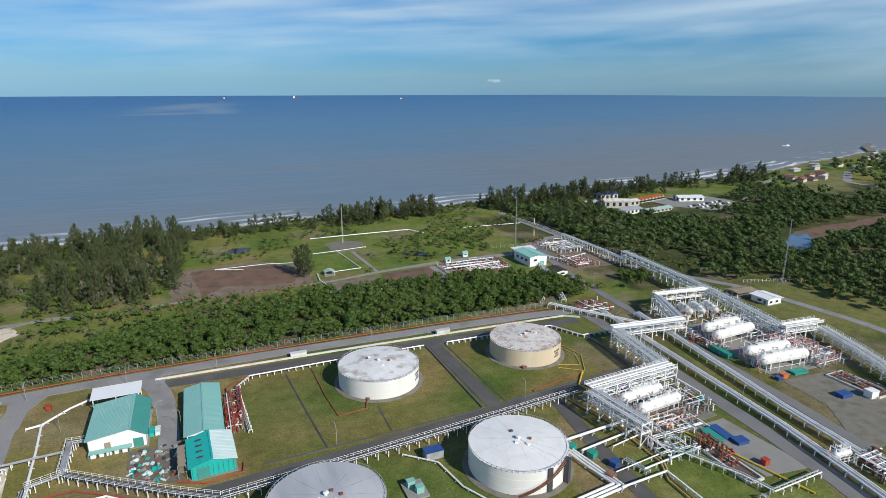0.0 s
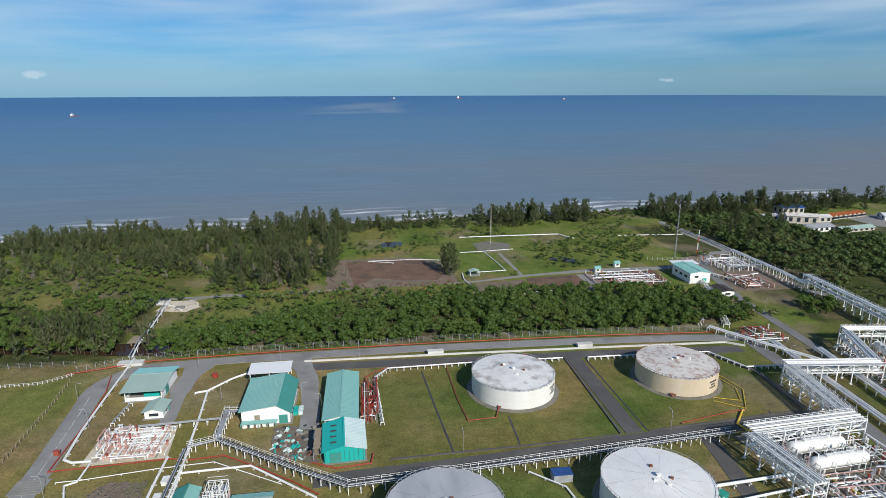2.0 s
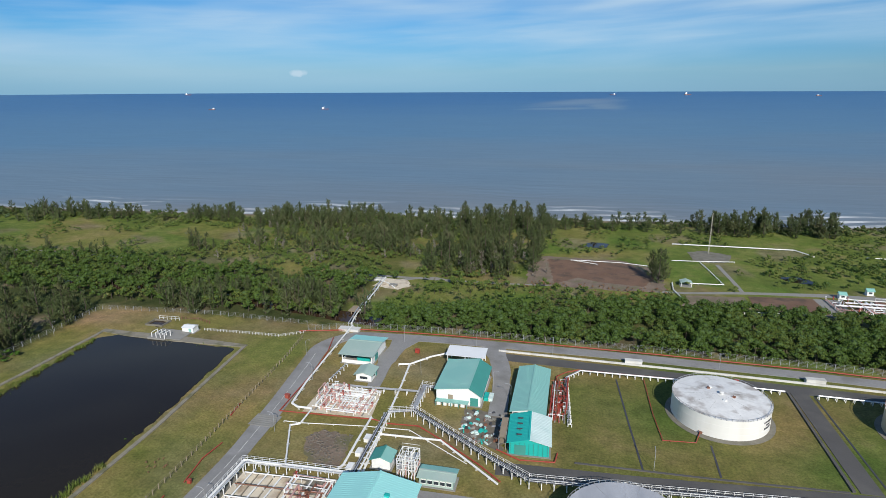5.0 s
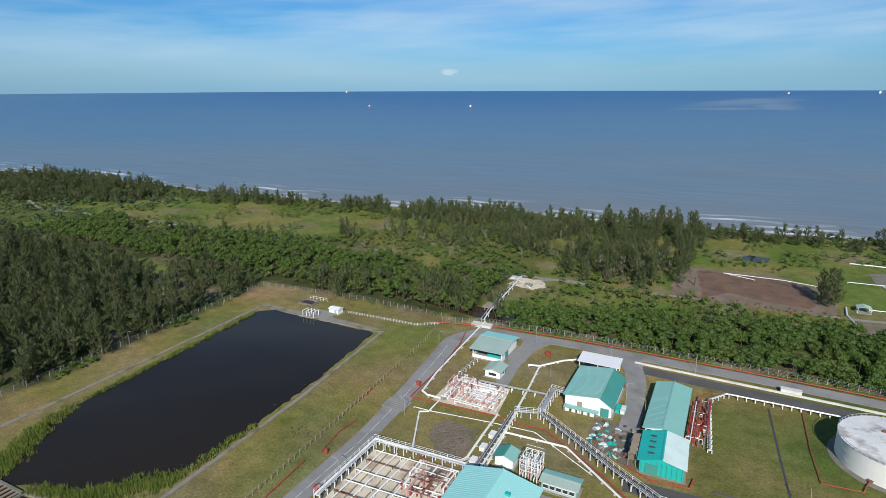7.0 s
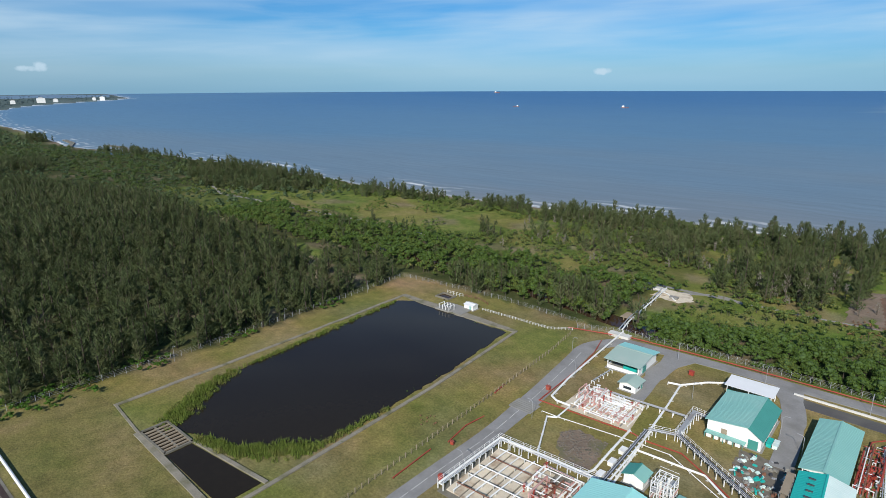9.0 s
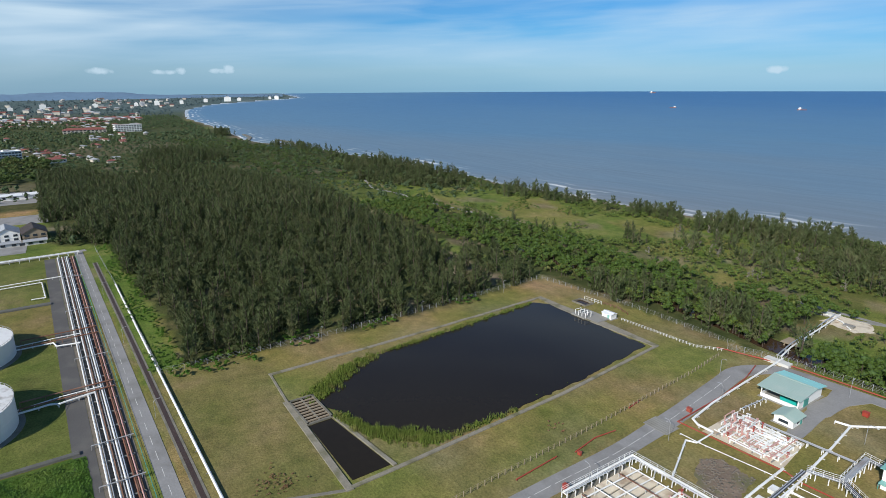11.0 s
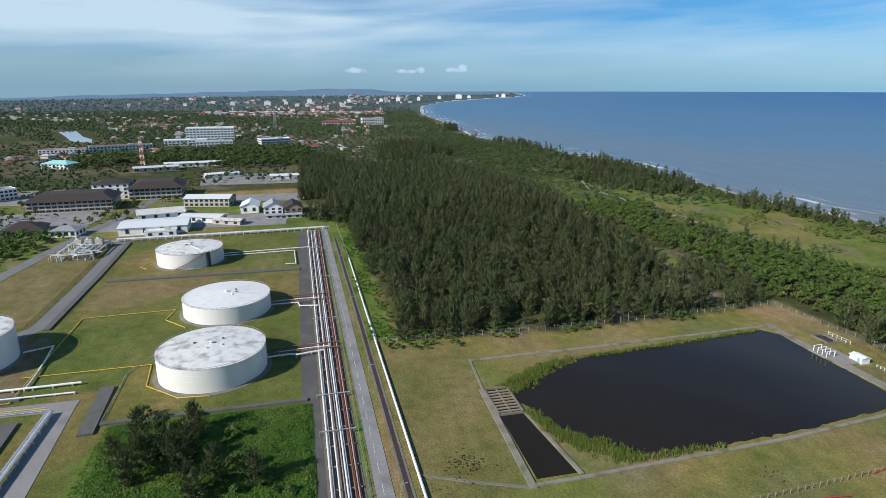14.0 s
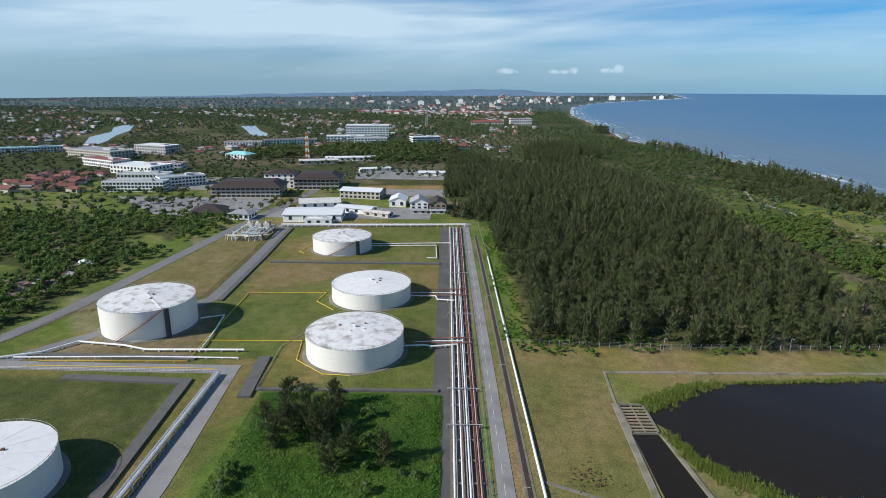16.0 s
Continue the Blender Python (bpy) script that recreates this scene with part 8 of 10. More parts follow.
low_rack([(7.4, 167), (5.6, 197), (10.5, 203.4), (42, 203.8), (78, 202.8)], 1.1, 1.1, [(-0.2, 0.14, "white_steel"), (0.25, 0.14, "silver")], "white pipe railing round the bund lawn", step=2.6)
low_rack([(88, 202), (126, 201), (137, 200), (143.5, 186), (158, 185.4)], 1.1, 1.1, [(-0.2, 0.14, "white_steel"), (0.25, 0.14, "silver")], "white pipe railing round the bund lawn", step=2.6)
for x, y in ((46, 172), (106, 171)):
    crate("valve_pit", x, y, 1.6, 1.2, 0.9, "rust", "rusty valve set at the tank foot", category="valve")

# beside the southern tanks
crate("pump_plinth", 44, 122, 5.4, 7, 0.5, "concrete", "concrete pump plinth on the lawn", category="plinth")
for x, y in ((43.4, 123.6), (44.8, 120.6)):
    crate("pump_cover", x, y, 2.0, 1.5, 1.7, "teal_roof", "pale turquoise pump cover on the plinth", category="cover")
    bpy.data.objects[scene.collection.objects[-1].parent.name].location.z = 0.62
crate("solar_shelter", 54, 134, 5.2, 3.2, 2.3, "grey_steel", "low shelter with a blue panelled roof", lid="blue_sheet", category="shelter")
pipeline([(46, 137.5, 0.6), (54, 130, 0.6), (56, 118, 0.6), (60, 110, 0.6)], 0.24, "white_steel", "white pipe curving round the tank", step=5)
single("stair_panel", Shape().box(75.8, 107.6, 0, 1.5, 0.2, 7.2), M["dark_steel"], "tall black panel on the tank shell", "panel")
for k, off in enumerate((0, 1.1, 2.2)):
    pipeline([(89 + off, 124 - off, 1.0), (90.6 + off, 112, 1.0), (92.3 + off, 103 - off, 1.0), (76, 101.2 - off, 1.0)], 0.36, "white_steel", "thick white pipe beside the tank", step=6, group="pipes beside the tank")
for pts, r in (([(88.4, 123.4, 1.7), (115.8, 125.4, 1.7)], 0.42), ([(93.2, 117.7, 1.6), (115.9, 120.5, 1.6)], 0.32), ([(102.7, 116, 1.4), (131.8, 120.6, 1.4)], 0.2), ([(93, 100.4, 1.5), (108.6, 101, 1.5), (108.6, 78, 1.5)], 0.3), ([(103.7, 104.2, 1.4), (125.9, 106, 1.4)], 0.26), ([(96, 106.4, 1.2), (118, 108.6, 1.2), (119, 112, 1.2)], 0.18)):
    pipeline(pts, r, "white_steel", "white pipe crossing the yard on posts", step=4.5, group="pipes crossing the yard")
for off in (-0.5, 0.5):
    pipeline([(107.6 + off, 146.8, 0.5), (112 + off, 126, 0.5), (111.5 + off, 105.7, 0.5), (107.7 + off, 98.8, 0.5), (107.1 + off, 84, 0.5)], 0.26, "yellow_tan", "faded yellow pipeline on low sleepers", step=4, group="yellow pipelines of the yard", support="concrete")
low_rack([(102.2, 110.4), (104.6, 103.1)], 2.2, 1.0, [(-0.7, 0.16, "silver"), (0, 0.16, "sage_roof"), (0.7, 0.16, "silver")], "low grey-green valve rack on the grass", step=1.8)
low_rack([(116, 112), (121, 102), (126, 92), (128, 84), (146, 84.5)], 1.8, 1.5, [(-0.5, 0.2, "white_steel"), (0.4, 0.2, "silver")], "low white pipe rack round the pits", step=3)
low_rack([(124, 84), (122, 74), (119, 62)], 1.6, 1.5, [(-0.4, 0.2, "white_steel"), (0.4, 0.16, "silver")], "low white pipe rack over the lawn", step=3)
for x, y, mt in ((92, 121, "green_sheet"), (95.5, 116, "green_sheet"), (98.5, 110, "blue_sheet"), (94, 106, "rust")):
    crate("sheeted_crate", x, y, 2.4, 2.0, 1.6, mt, {"green_sheet": "crate under a green sheet", "blue_sheet": "crate under a blue sheet", "rust": "rusty steel crate on bare ground"}[mt], rz=20, category="crate")
road("road_24", [(104, 148), (102.5, 136), (99.4, 116.7), (98.2, 100.3), (96.5, 88), (94, 70)], 5.0, "dark concrete drain lane", "asphalt_dark", z=0.09)

# ---- the process yard ----
P5 = [(-1.7, 1.0, 0.25, "white_steel"), (-0.9, 1.0, 0.2, "silver"), (0.1, 1.0, 0.3, "white_steel"), (1.1, 1.0, 0.22, "white_steel"), (-1.2, 0.6, 0.3, "white_steel"), (0.0, 0.6, 0.22, "silver"), (1.2, 0.6, 0.3, "white_steel")]
high_rack([(184, 171.5), (150, 175.5)], 4.6, 7.4, P5, "tall white steel pipe bridge with a grey deck", deck="silver", rail=False)
high_rack([(150.2, 173), (147.6, 155), (145.6, 142)], 4.4, 7.4, P5, "tall white latticed pipe bridge")
high_rack([(147.6, 140.6), (128, 139.4), (110.5, 138.2)], 5.0, 7.4, P5, "tall white latticed pipe bridge along the vessels")
high_rack([(110.6, 136), (111.6, 125), (113, 114)], 4.4, 7.4, P5, "tall white latticed pipe bridge at the yard corner")
vessel(119.5, 133.6, 138, 134.6, 3.6, 1.75, "white horizontal pressure vessel under the pipe bridge")
vessel(120.4, 126.2, 139, 127.6, 3.6, 1.75, "white horizontal pressure vessel beside its twin")
manifold(138, 149, 120, 140, "dense white pipework at the vessel ends", ("white_steel", "white_steel", "silver", "rust"), seed=21, rows=18, cols=8, h=1.9, r=0.17, red=0.15)
manifold(114, 138, 113, 124, "white pipework below the vessels", ("white_steel", "silver", "white_steel", "pink_steel"), seed=22, rows=12, cols=12, h=1.6, r=0.18, red=0.1)
LOWP = [(-1.2, 0.3, "white_steel"), (-0.4, 0.2, "silver"), (0.3, 0.26, "white_steel"), (1.1, 0.3, "white_steel")]
low_rack([(168, 205), (166, 186), (162, 146), (157.4, 104), (153, 80), (148, 55)], 3.2, 1.6, LOWP, "long low rack of white pipes beside the road", step=5)
low_rack([(181, 196), (177.5, 172), (171.6, 136), (167.4, 112), (164, 84), (160, 58)], 2.8, 1.8, LOWP, "long low rack of white pipes along the narrow road", step=5)
single("dark_channel", Shape().ribbon([(169, 190), (165.3, 146), (159.6, 108), (154.6, 78), (149.5, 50)], 3.2, -0.2, 0.07), M["dark_steel"], "dark open drain channel", "drain", "structure")
low_rack([(178, 178), (160, 206), (150, 222)], 2.4, 1.8, LOWP[:3], "low white pipe rack at the gate", step=4)
low_rack([(160, 224), (176, 262), (186, 290)], 2.4, 1.8, LOWP[:3], "low white pipe rack crossing the creek", step=4)
low_rack([(150, 228), (166, 246), (176, 258)], 1.2, 1.4, [(0, 0.24, "silver")], "single silver pipe on posts over the creek", step=5)
manifold(160, 178, 206, 222, "red and white gate manifold", ("red_paint", "white_steel", "rust", "white_steel"), seed=31, rows=10, cols=7, h=1.8, r=0.2, red=0.5)
high_rack([(232, 330), (231, 285), (229, 262)], 2.4, 4.5, [(-0.6, 1.0, 0.3, "white_steel"), (0.6, 1.0, 0.3, "white_steel")], "white pipe bridge from the shore", levels=(1.0,), brace=False, rail=False)
high_rack([(233, 268), (229, 230), (224.5, 192), (215.5, 150)], 3.2, 7.4, P5[:4] + [(-0.6, 0.6, 0.4, "silver"), (0.7, 0.6, 0.35, "white_steel")], "long tall white pipe bridge over the creek")
high_rack([(195, 200.5), (224, 197)], 3.4, 7.4, P5[:5], "white pipe bridge above the small vessels", deck="silver")
high_rack([(194.5, 198), (184, 173.5)], 3.4, 7.4, P5[:5], "white pipe bridge with a flat grey deck", deck="silver", rail=False)
high_rack([(215, 149.5), (235, 147.6)], 4.4, 7.4, P5, "white pipe bridge across the plant")
high_rack([(236, 147), (228, 126), (220.5, 110), (210, 84), (200, 55)], 4.6, 4.6, P5, "long white double pipe bridge at the plant edge")
vessel(187, 158, 211, 159.6, 4.2, 2.1, "large white horizontal pressure vessel in the yard")
vessel(189, 165.4, 211, 166.6, 4.2, 2.1, "large white horizontal pressure vessel behind another")
vessel(184.4, 135, 207.6, 132.8, 4.2, 2.1, "large white horizontal pressure vessel near the green covers")
vessel(186, 142.4, 208, 140.6, 4.2, 2.1, "large white horizontal pressure vessel in the second bay")
for k, (a, b) in enumerate((((201, 183), (204, 194)), ((207, 181.5), (210.5, 192.5)), ((213, 179.5), (217, 191.5)))):
    vessel(*a, *b, 3.2, 1.35, "small white horizontal vessel in a row of three")
manifold(205, 222, 150, 178, "dense white pipework behind the vessels", ("white_steel", "white_steel", "pink_steel", "silver"), seed=41, rows=20, cols=10, h=2.6, r=0.2, red=0.2)
manifold(206, 222, 126, 149, "dense white pipework beside the second vessels", ("white_steel", "pink_steel", "white_steel", "silver"), seed=42, rows=18, cols=9, h=2.8, r=0.2, red=0.2)
manifold(183, 189, 150, 176, "white pipes along the vessel heads", ("white_steel", "white_steel", "pink_steel"), seed=43, rows=14, cols=4, h=2.0, r=0.16, red=0.2)
manifold(188, 200, 178, 198, "white and red pipework below the bridge", ("white_steel", "rust", "white_steel"), seed=44, rows=12, cols=8, h=2.2, r=0.18, red=0.3)
for x, y, sx, sy, h_, mt, lb in ((184.4, 151, 3.4, 9.5, 1.8, "green_sheet", "long stack under a dark green sheet"), (197, 128, 6.5, 3.2, 0.8, "green_sheet", "low stack under a green sheet"), (134.6, 109.6, 3, 7, 0.9, "green_sheet", "low stack under a green tarpaulin"), (138.2, 110, 3, 7, 0.9, "blue_sheet", "low stack under a blue tarpaulin"), (139.9, 104.4, 4, 3, 1.0, "blue_sheet", "square stack under a blue tarpaulin"),
                               (195, 110, 4.6, 3, 1.3, "blue_sheet", "heap under a blue tarpaulin in the yard"), (203, 106, 3.4, 2.8, 2.6, "white_steel", "white slatted container in the yard"), (208, 100, 4.4, 2.4, 0.9, "blue_sheet", "low heap under a blue tarpaulin"), (188.5, 127.5, 2.4, 2.2, 1.5, "orange_paint", "orange equipment box on concrete"), (185.4, 127, 1.8, 1.8, 1.2, "blue_sheet", "blue equipment box on concrete"), (148, 127, 1.6, 1.4, 1.4, "teal_bright", "turquoise pump cover beside the vessels"), (180, 163, 1.4, 1.2, 1.0, "red_paint", "red equipment box beside the road")):
    crate("covered_stack", x, y, sx, sy, h_, mt, lb, rz=-4, category="stack")
for x0, x1, y0, y1 in ((126, 131, 89.5, 105), (204, 212, 104, 122)):
    s = Shape()
    s.ribbon([(x0, y0), (x1, y0), (x1, y1), (x0, y1), (x0, y0)], 0.5, -0.1, 0.7)
    single("pit_wall", s, M["concrete_white"], "white-painted wall round an open pit", "wall", "structure")
    single("pit_floor", Shape().box((x0 + x1) / 2, (y0 + y1) / 2, -0.05, x1 - x0 - 0.6, y1 - y0 - 0.6, 0.2), M["red_earth"], "dark wet floor of an open pit", "pit", "structure")
manifold(126, 132, 96, 110, "rusty red frame over the pit", ("rust", "red_paint", "rust"), seed=51, rows=7, cols=4, h=2.2, r=0.15, red=0.6)
manifold(204, 213, 104, 122, "rusty pipework in the open pit", ("rust", "rust", "grey_steel"), seed=52, rows=10, cols=6, h=0.9, r=0.15, red=0.3)
vessel(155.6, 87.4, 162, 86.6, 2.0, 1.0, "small rusty white vessel at the rack junction")
manifold(158, 172, 72, 86, "rusty and white pipework at the rack junction", ("rust", "white_steel", "white_steel", "rust"), seed=53, rows=14, cols=8, h=1.8, r=0.2, red=0.2)
manifold(112, 126, 104, 116, "dense white pipework at the bridge foot", ("white_steel", "silver", "white_steel", "sage_roof"), seed=54, rows=12, cols=8, h=1.5, r=0.14, red=0.05)
manifold(205, 218, 135, 150, "faded red and white platform pipework", ("pink_steel", "white_steel", "pink_steel"), seed=55, rows=10, cols=8, h=3.4, r=0.16, red=0.2)
crate("pump_cover", 137.3, 94, 1.8, 1.6, 1.7, "red_paint", "red pump cover on bare concrete", category="cover")
gable_house("guard_house", 248.5, 257.5, 181.5, 191, 3.2, 3.8, "y", "white_wall", ("white_roof", "white_roof"), "white guard house with a flat white roof", over=0.8, windows=(("s", -2.5, 1.0, 1.6, 1.1), ("s", 1.5, 1.0, 1.6, 1.1), ("w", 0, 1.0, 2.0, 1.1)), doors=(("w", -3, 1.0, 2.1, "teal_dark"),))
gable_house("car_shelter", 244, 257, 195, 202, 2.8, 3.1, "x", "timber", ("timber", "timber"), "low brown-roofed shelter beside the guard house", open_sides="sew", over=0.5)

# ---- the shore station ----
gable_house("pump_house", 177, 188.6, 283.5, 302, 6.0, 6.8, "y", "white_wall", ("teal_roof", "teal_roof"), "white pump house with a teal roof", over=0.5, windows=(("s", -2, 3.2, 2, 1.2), ("w", -5, 2.5, 2.5, 1.4), ("w", 0, 2.5, 2.5, 1.4), ("w", 5, 2.5, 2.5, 1.4)), doors=(("s", 2.6, 2.4, 2.8, "teal_bright"),))
an = thing("annex_roof", 186.5, 307, 0, 0, "flat pale sheet annex roof on posts", "canopy")
roof_slope(an, -7.5, 7.5, -3.6, 3.6, 4.8, 5.3, "y", "white_roof")
for x in (-7, 0, 7):
    for y in (-3.3, 3.3):
        part("post", Shape().box(x, y, 0, 0.25, 0.25, 4.8), M["white_steel"], an)
gable_house("store_hut", 181.5, 188.5, 261.5, 271.5, 2.8, 3.3, "y", "white_wall", ("brown_roof", "brown_roof"), "white hut with a dark roof at the creek", over=0.5, windows=(("s", 0, 1.0, 2.6, 1.0),))
for x, y in ((136, 311.5), (151.5, 320)):
    gable_house("sentry_box", x - 1.5, x + 1.5, y - 1.3, y + 1.3, 2.6, 3.4, "x", "white_wall", ("teal_roof", "teal_roof"), "small sentry box with a teal roof", over=0.4, windows=(("s", 0, 1.1, 1.4, 0.9),))
manifold(126, 168, 285, 309, "low white and rusty shore manifold", ("white_steel", "white_steel", "pink_steel", "rust"), seed=61, rows=20, cols=18, h=1.5, r=0.22, red=0.3)
manifold(200, 218, 270, 292, "low white and rusty manifold on bare ground", ("white_steel", "pink_steel", "rust", "white_steel"), seed=62, rows=14, cols=10, h=1.4, r=0.22, red=0.3)
manifold(206, 232, 300, 326, "white shore manifold with pipe bends", ("white_steel", "white_steel", "silver"), seed=63, rows=14, cols=10, h=2.4, r=0.28, red=0.1)
low_rack([(196, 300), (202, 286), (222, 292)], 1.6, 1.4, LOWP[:2], "white pipe rail round the manifold", step=3)
lattice_mast(89, 385, 26, 0.3, "slim pale steel lattice mast", ("cream_wall",))
lattice_mast(197, 335, 34, 0.3, "tall grey steel lattice mast", ("grey_steel",))
lattice_mast(211, 334, 17, 0.3, "orange and white banded lattice mast", ("orange_paint", "white_steel"))
lattice_mast(288, 204, 35, 0.3, "tall slim grey lattice mast", ("grey_steel",))
gz_ = thing("gazebo", 64.5, 316, 0, 0, "small open shelter with a pale green roof", "shelter")
roof_slope(gz_, -3, 0, -2.6, 2.6, 2.4, 3.4, "x", "sage_roof")
roof_slope(gz_, 3, 0, -2.6, 2.6, 2.4, 3.4, "x", "sage_roof")
for x in (-2.5, 2.5):
    for y in (-2.2, 2.2):
        part("post", Shape().box(x, y, 0, 0.18, 0.18, 2.6), M["white_steel"], gz_)
part("base", Shape().box(0, 0, -0.05, 6, 5.2, 0.25), M["concrete"], gz_)
pipeline([(64, 362, 0.7), (79, 363, 0.7), (100, 366, 0.7)], 0.2, "white_steel", "white pipe on posts across the clearing", step=3)
pipeline([(79.5, 364, 0.7), (82, 342, 0.7), (84, 320, 0.7), (67, 318.5, 0.7)], 0.22, "white_steel", "white pipe round the lawn", step=3)
pipeline([(60, 290, 0.8), (57, 306, 0.8), (58, 318, 0.8)], 0.26, "white_steel", "white pipe leading to the shelter", step=3)
pipeline([(70, 402.5, 0.8), (110, 402.4, 0.8), (143, 402, 0.8), (150, 388, 0.8)], 0.34, "white_steel", "thick white pipe round the mast field", step=8)
pipeline([(180, 392, 0.8), (232, 388, 0.8)], 0.26, "white_steel", "white pipe across the shore field", step=8)
pipeline([(238.5, 330, 0.7), (240, 370, 0.7), (236, 432, 0.7)], 0.3, "white_steel", "white pipe towards the shore", step=9)
pipeline([(241, 330, 0.7), (242.5, 370, 0.7), (238.5, 432, 0.7)], 0.3, "white_steel", "white pipe towards the shore", step=9)
pipeline([(20, 344, 0.8), (5, 350, 0.8), (34, 350, 0.8), (50, 346, 0.8)], 0.18, "white_steel", "old white pipe over the bare clearing", step=4)
low_rack([(60, 279), (89, 279), (123, 281.5)], 1.0, 1.0, [(0, 0.2, "silver")], "white low fence of pipes at the mangrove edge", step=2.4)
pipeline([(-101, 291, 0.6), (-90, 286, 0.6), (-84, 279, 0.6)], 0.3, "white_steel", "white pipe bend in the sandy clearing", step=4)

# ---- fences and lamps ----
fence([(-104, 218.5), (-84, 226), (-45, 228), (-14, 228), (40, 227.5), (98, 226), (146, 223), (158, 223)], 2.6, 3.0, "grey_steel", "grey chain-link perimeter fence", rails=5, rail_r=0.025, wires=True)
fence([(-93, 40), (-95.2, 86), (-97, 130), (-100.5, 190), (-103, 212)], 1.7, 2.4, "timber", "wire fence on timber posts along the road", rails=3, rail_r=0.025, w=0.16, wires=True)
fence([(-211, 30), (-207.5, 94), (-209, 160), (-212, 221)], 2.4, 4.0, "grey_steel", "thin wire fence along the plantation", rails=4, rail_r=0.02, wires=True)
fence([(-211, 30), (-260, 29.5), (-330, 29), (-424, 27)], 2.4, 5.0, "grey_steel", "thin wire fence beside the plantation", rails=4, rail_r=0.02, wires=True)
fence([(-148, 209), (-130, 209.6), (-113, 210), (-104, 216)], 1.1, 1.5, "concrete_white", "white picket fence behind the pond", rails=2, w=0.22)
fence([(-211, 221), (-180, 224), (-150, 226), (-104, 224)], 2.2, 4.0, "grey_steel", "thin wire fence behind the pond", rails=4, rail_r=0.02, wires=True)
fence([(268, 212), (290, 205), (312, 195)], 1.6, 2.2, "concrete_white", "white post fence on the bank", rails=2, w=0.2)
fence([(176, 330), (240, 316), (252, 262)], 2.2, 3.0, "cream_wall", "pale post fence round the shore station", rails=3, rail_r=0.03)
for x, y, a in ((-79.5, 110, 180), (-80, 145, 180), (-83, 178, 180), (-94, 196, 0), (-60, 216, 90), (-30, 216.4, 90), (0, 217, 90), (60, 215.6, 90), (120, 214, 90), (164, 190, 0), (159, 120, 0), (182, 150, 180), (-46, 190, 0), (-19, 186, 0), (-12, 178, 180), (-115, 23.5, 90), (-180, 23.2, 90), (-250, 22.6, 90), (-320, 22, 90), (30, 150, 90), (95, 152, 90), (-205, 90, 0), (-206, 140, 0), (-207, 190, 0), (265, 190, 0), (250, 225, 0), (190, 240, 0)):
    lamp_post(x, y, 6.5, a)

# ---- the pond's pump stage ----
hut = gable_house("pond_hut", -156, -150.8, 205, 208.8, 2.3, 2.7, "x", "white_wall", ("white_roof", "white_roof"), "small white pump hut at the pond", over=0.3, doors=(("s", 1.2, 1.0, 2.0, "teal_roof"),))
st = thing("pump_stage", -161, 199.5, 0, 0, "concrete pump stage with white pipe arches", "pump stage")
part("deck", Shape().box(2, 2, 0.1, 15, 9, 0.42).box(-1, -2.6, 0.1, 8, 2.4, 0.7), M["concrete"], st)
for k in range(4):
    part("pipe_arch", Shape().tube([(-3 + k * 2, -3.2, -0.1), (-3 + k * 2, -3.2, 3.0), (-3 + k * 2, 0.5, 3.0), (-3 + k * 2, 0.5, 0.5)], 0.13, 7), M["white_steel"], st)
single("sluice", Shape().box(-173, 211.4, 0.02, 7.5, 5.5, 0.08, -20), M["creek"], "small brown sluice pool", "pool", "structure")
s = Shape()
for y in (208.5, 214.3):
    s.box(-173, y, -0.1, 8.6, 0.5, 0.9)
for x in (-177, -169):
    s.box(x, 211.4, -0.1, 0.5, 5.4, 0.8)
single("sluice_wall", s, M["concrete_old"], "weathered concrete wall of the sluice pool", "wall", "structure")
fence([(-176, 216), (-166, 216.5)], 1.8, 2.0, "white_steel", "white rail over the sluice pool", rails=2, w=0.14, rail_r=0.06)
fence([(-166, 218), (-158, 219), (-150, 216)], 1.3, 2.0, "rust", "rusty rail at the sluice", rails=2, w=0.2, rail_r=0.08)
for k, (pts) in enumerate(([(-98, 150), (-99, 157)], [(-92, 96), (-93, 112)], [(-91.5, 118), (-93, 128), (-92, 136)])):
    pipeline([(a, b, 0.4) for a, b in pts], 0.16, "red_paint", "short red hydrant pipe beside the road", step=5, support="rust")
for k in range(6):
    ob = single("bridge_slab", Shape().box(0, 0, 0, 8.4, 0.95, 0.1), M["concrete"], "concrete slab across the road", "slab", group="slabs of the pipe crossing")
    ob.matrix_world = pose(-85.9, 147.2 + k * 1.05, 0.14)

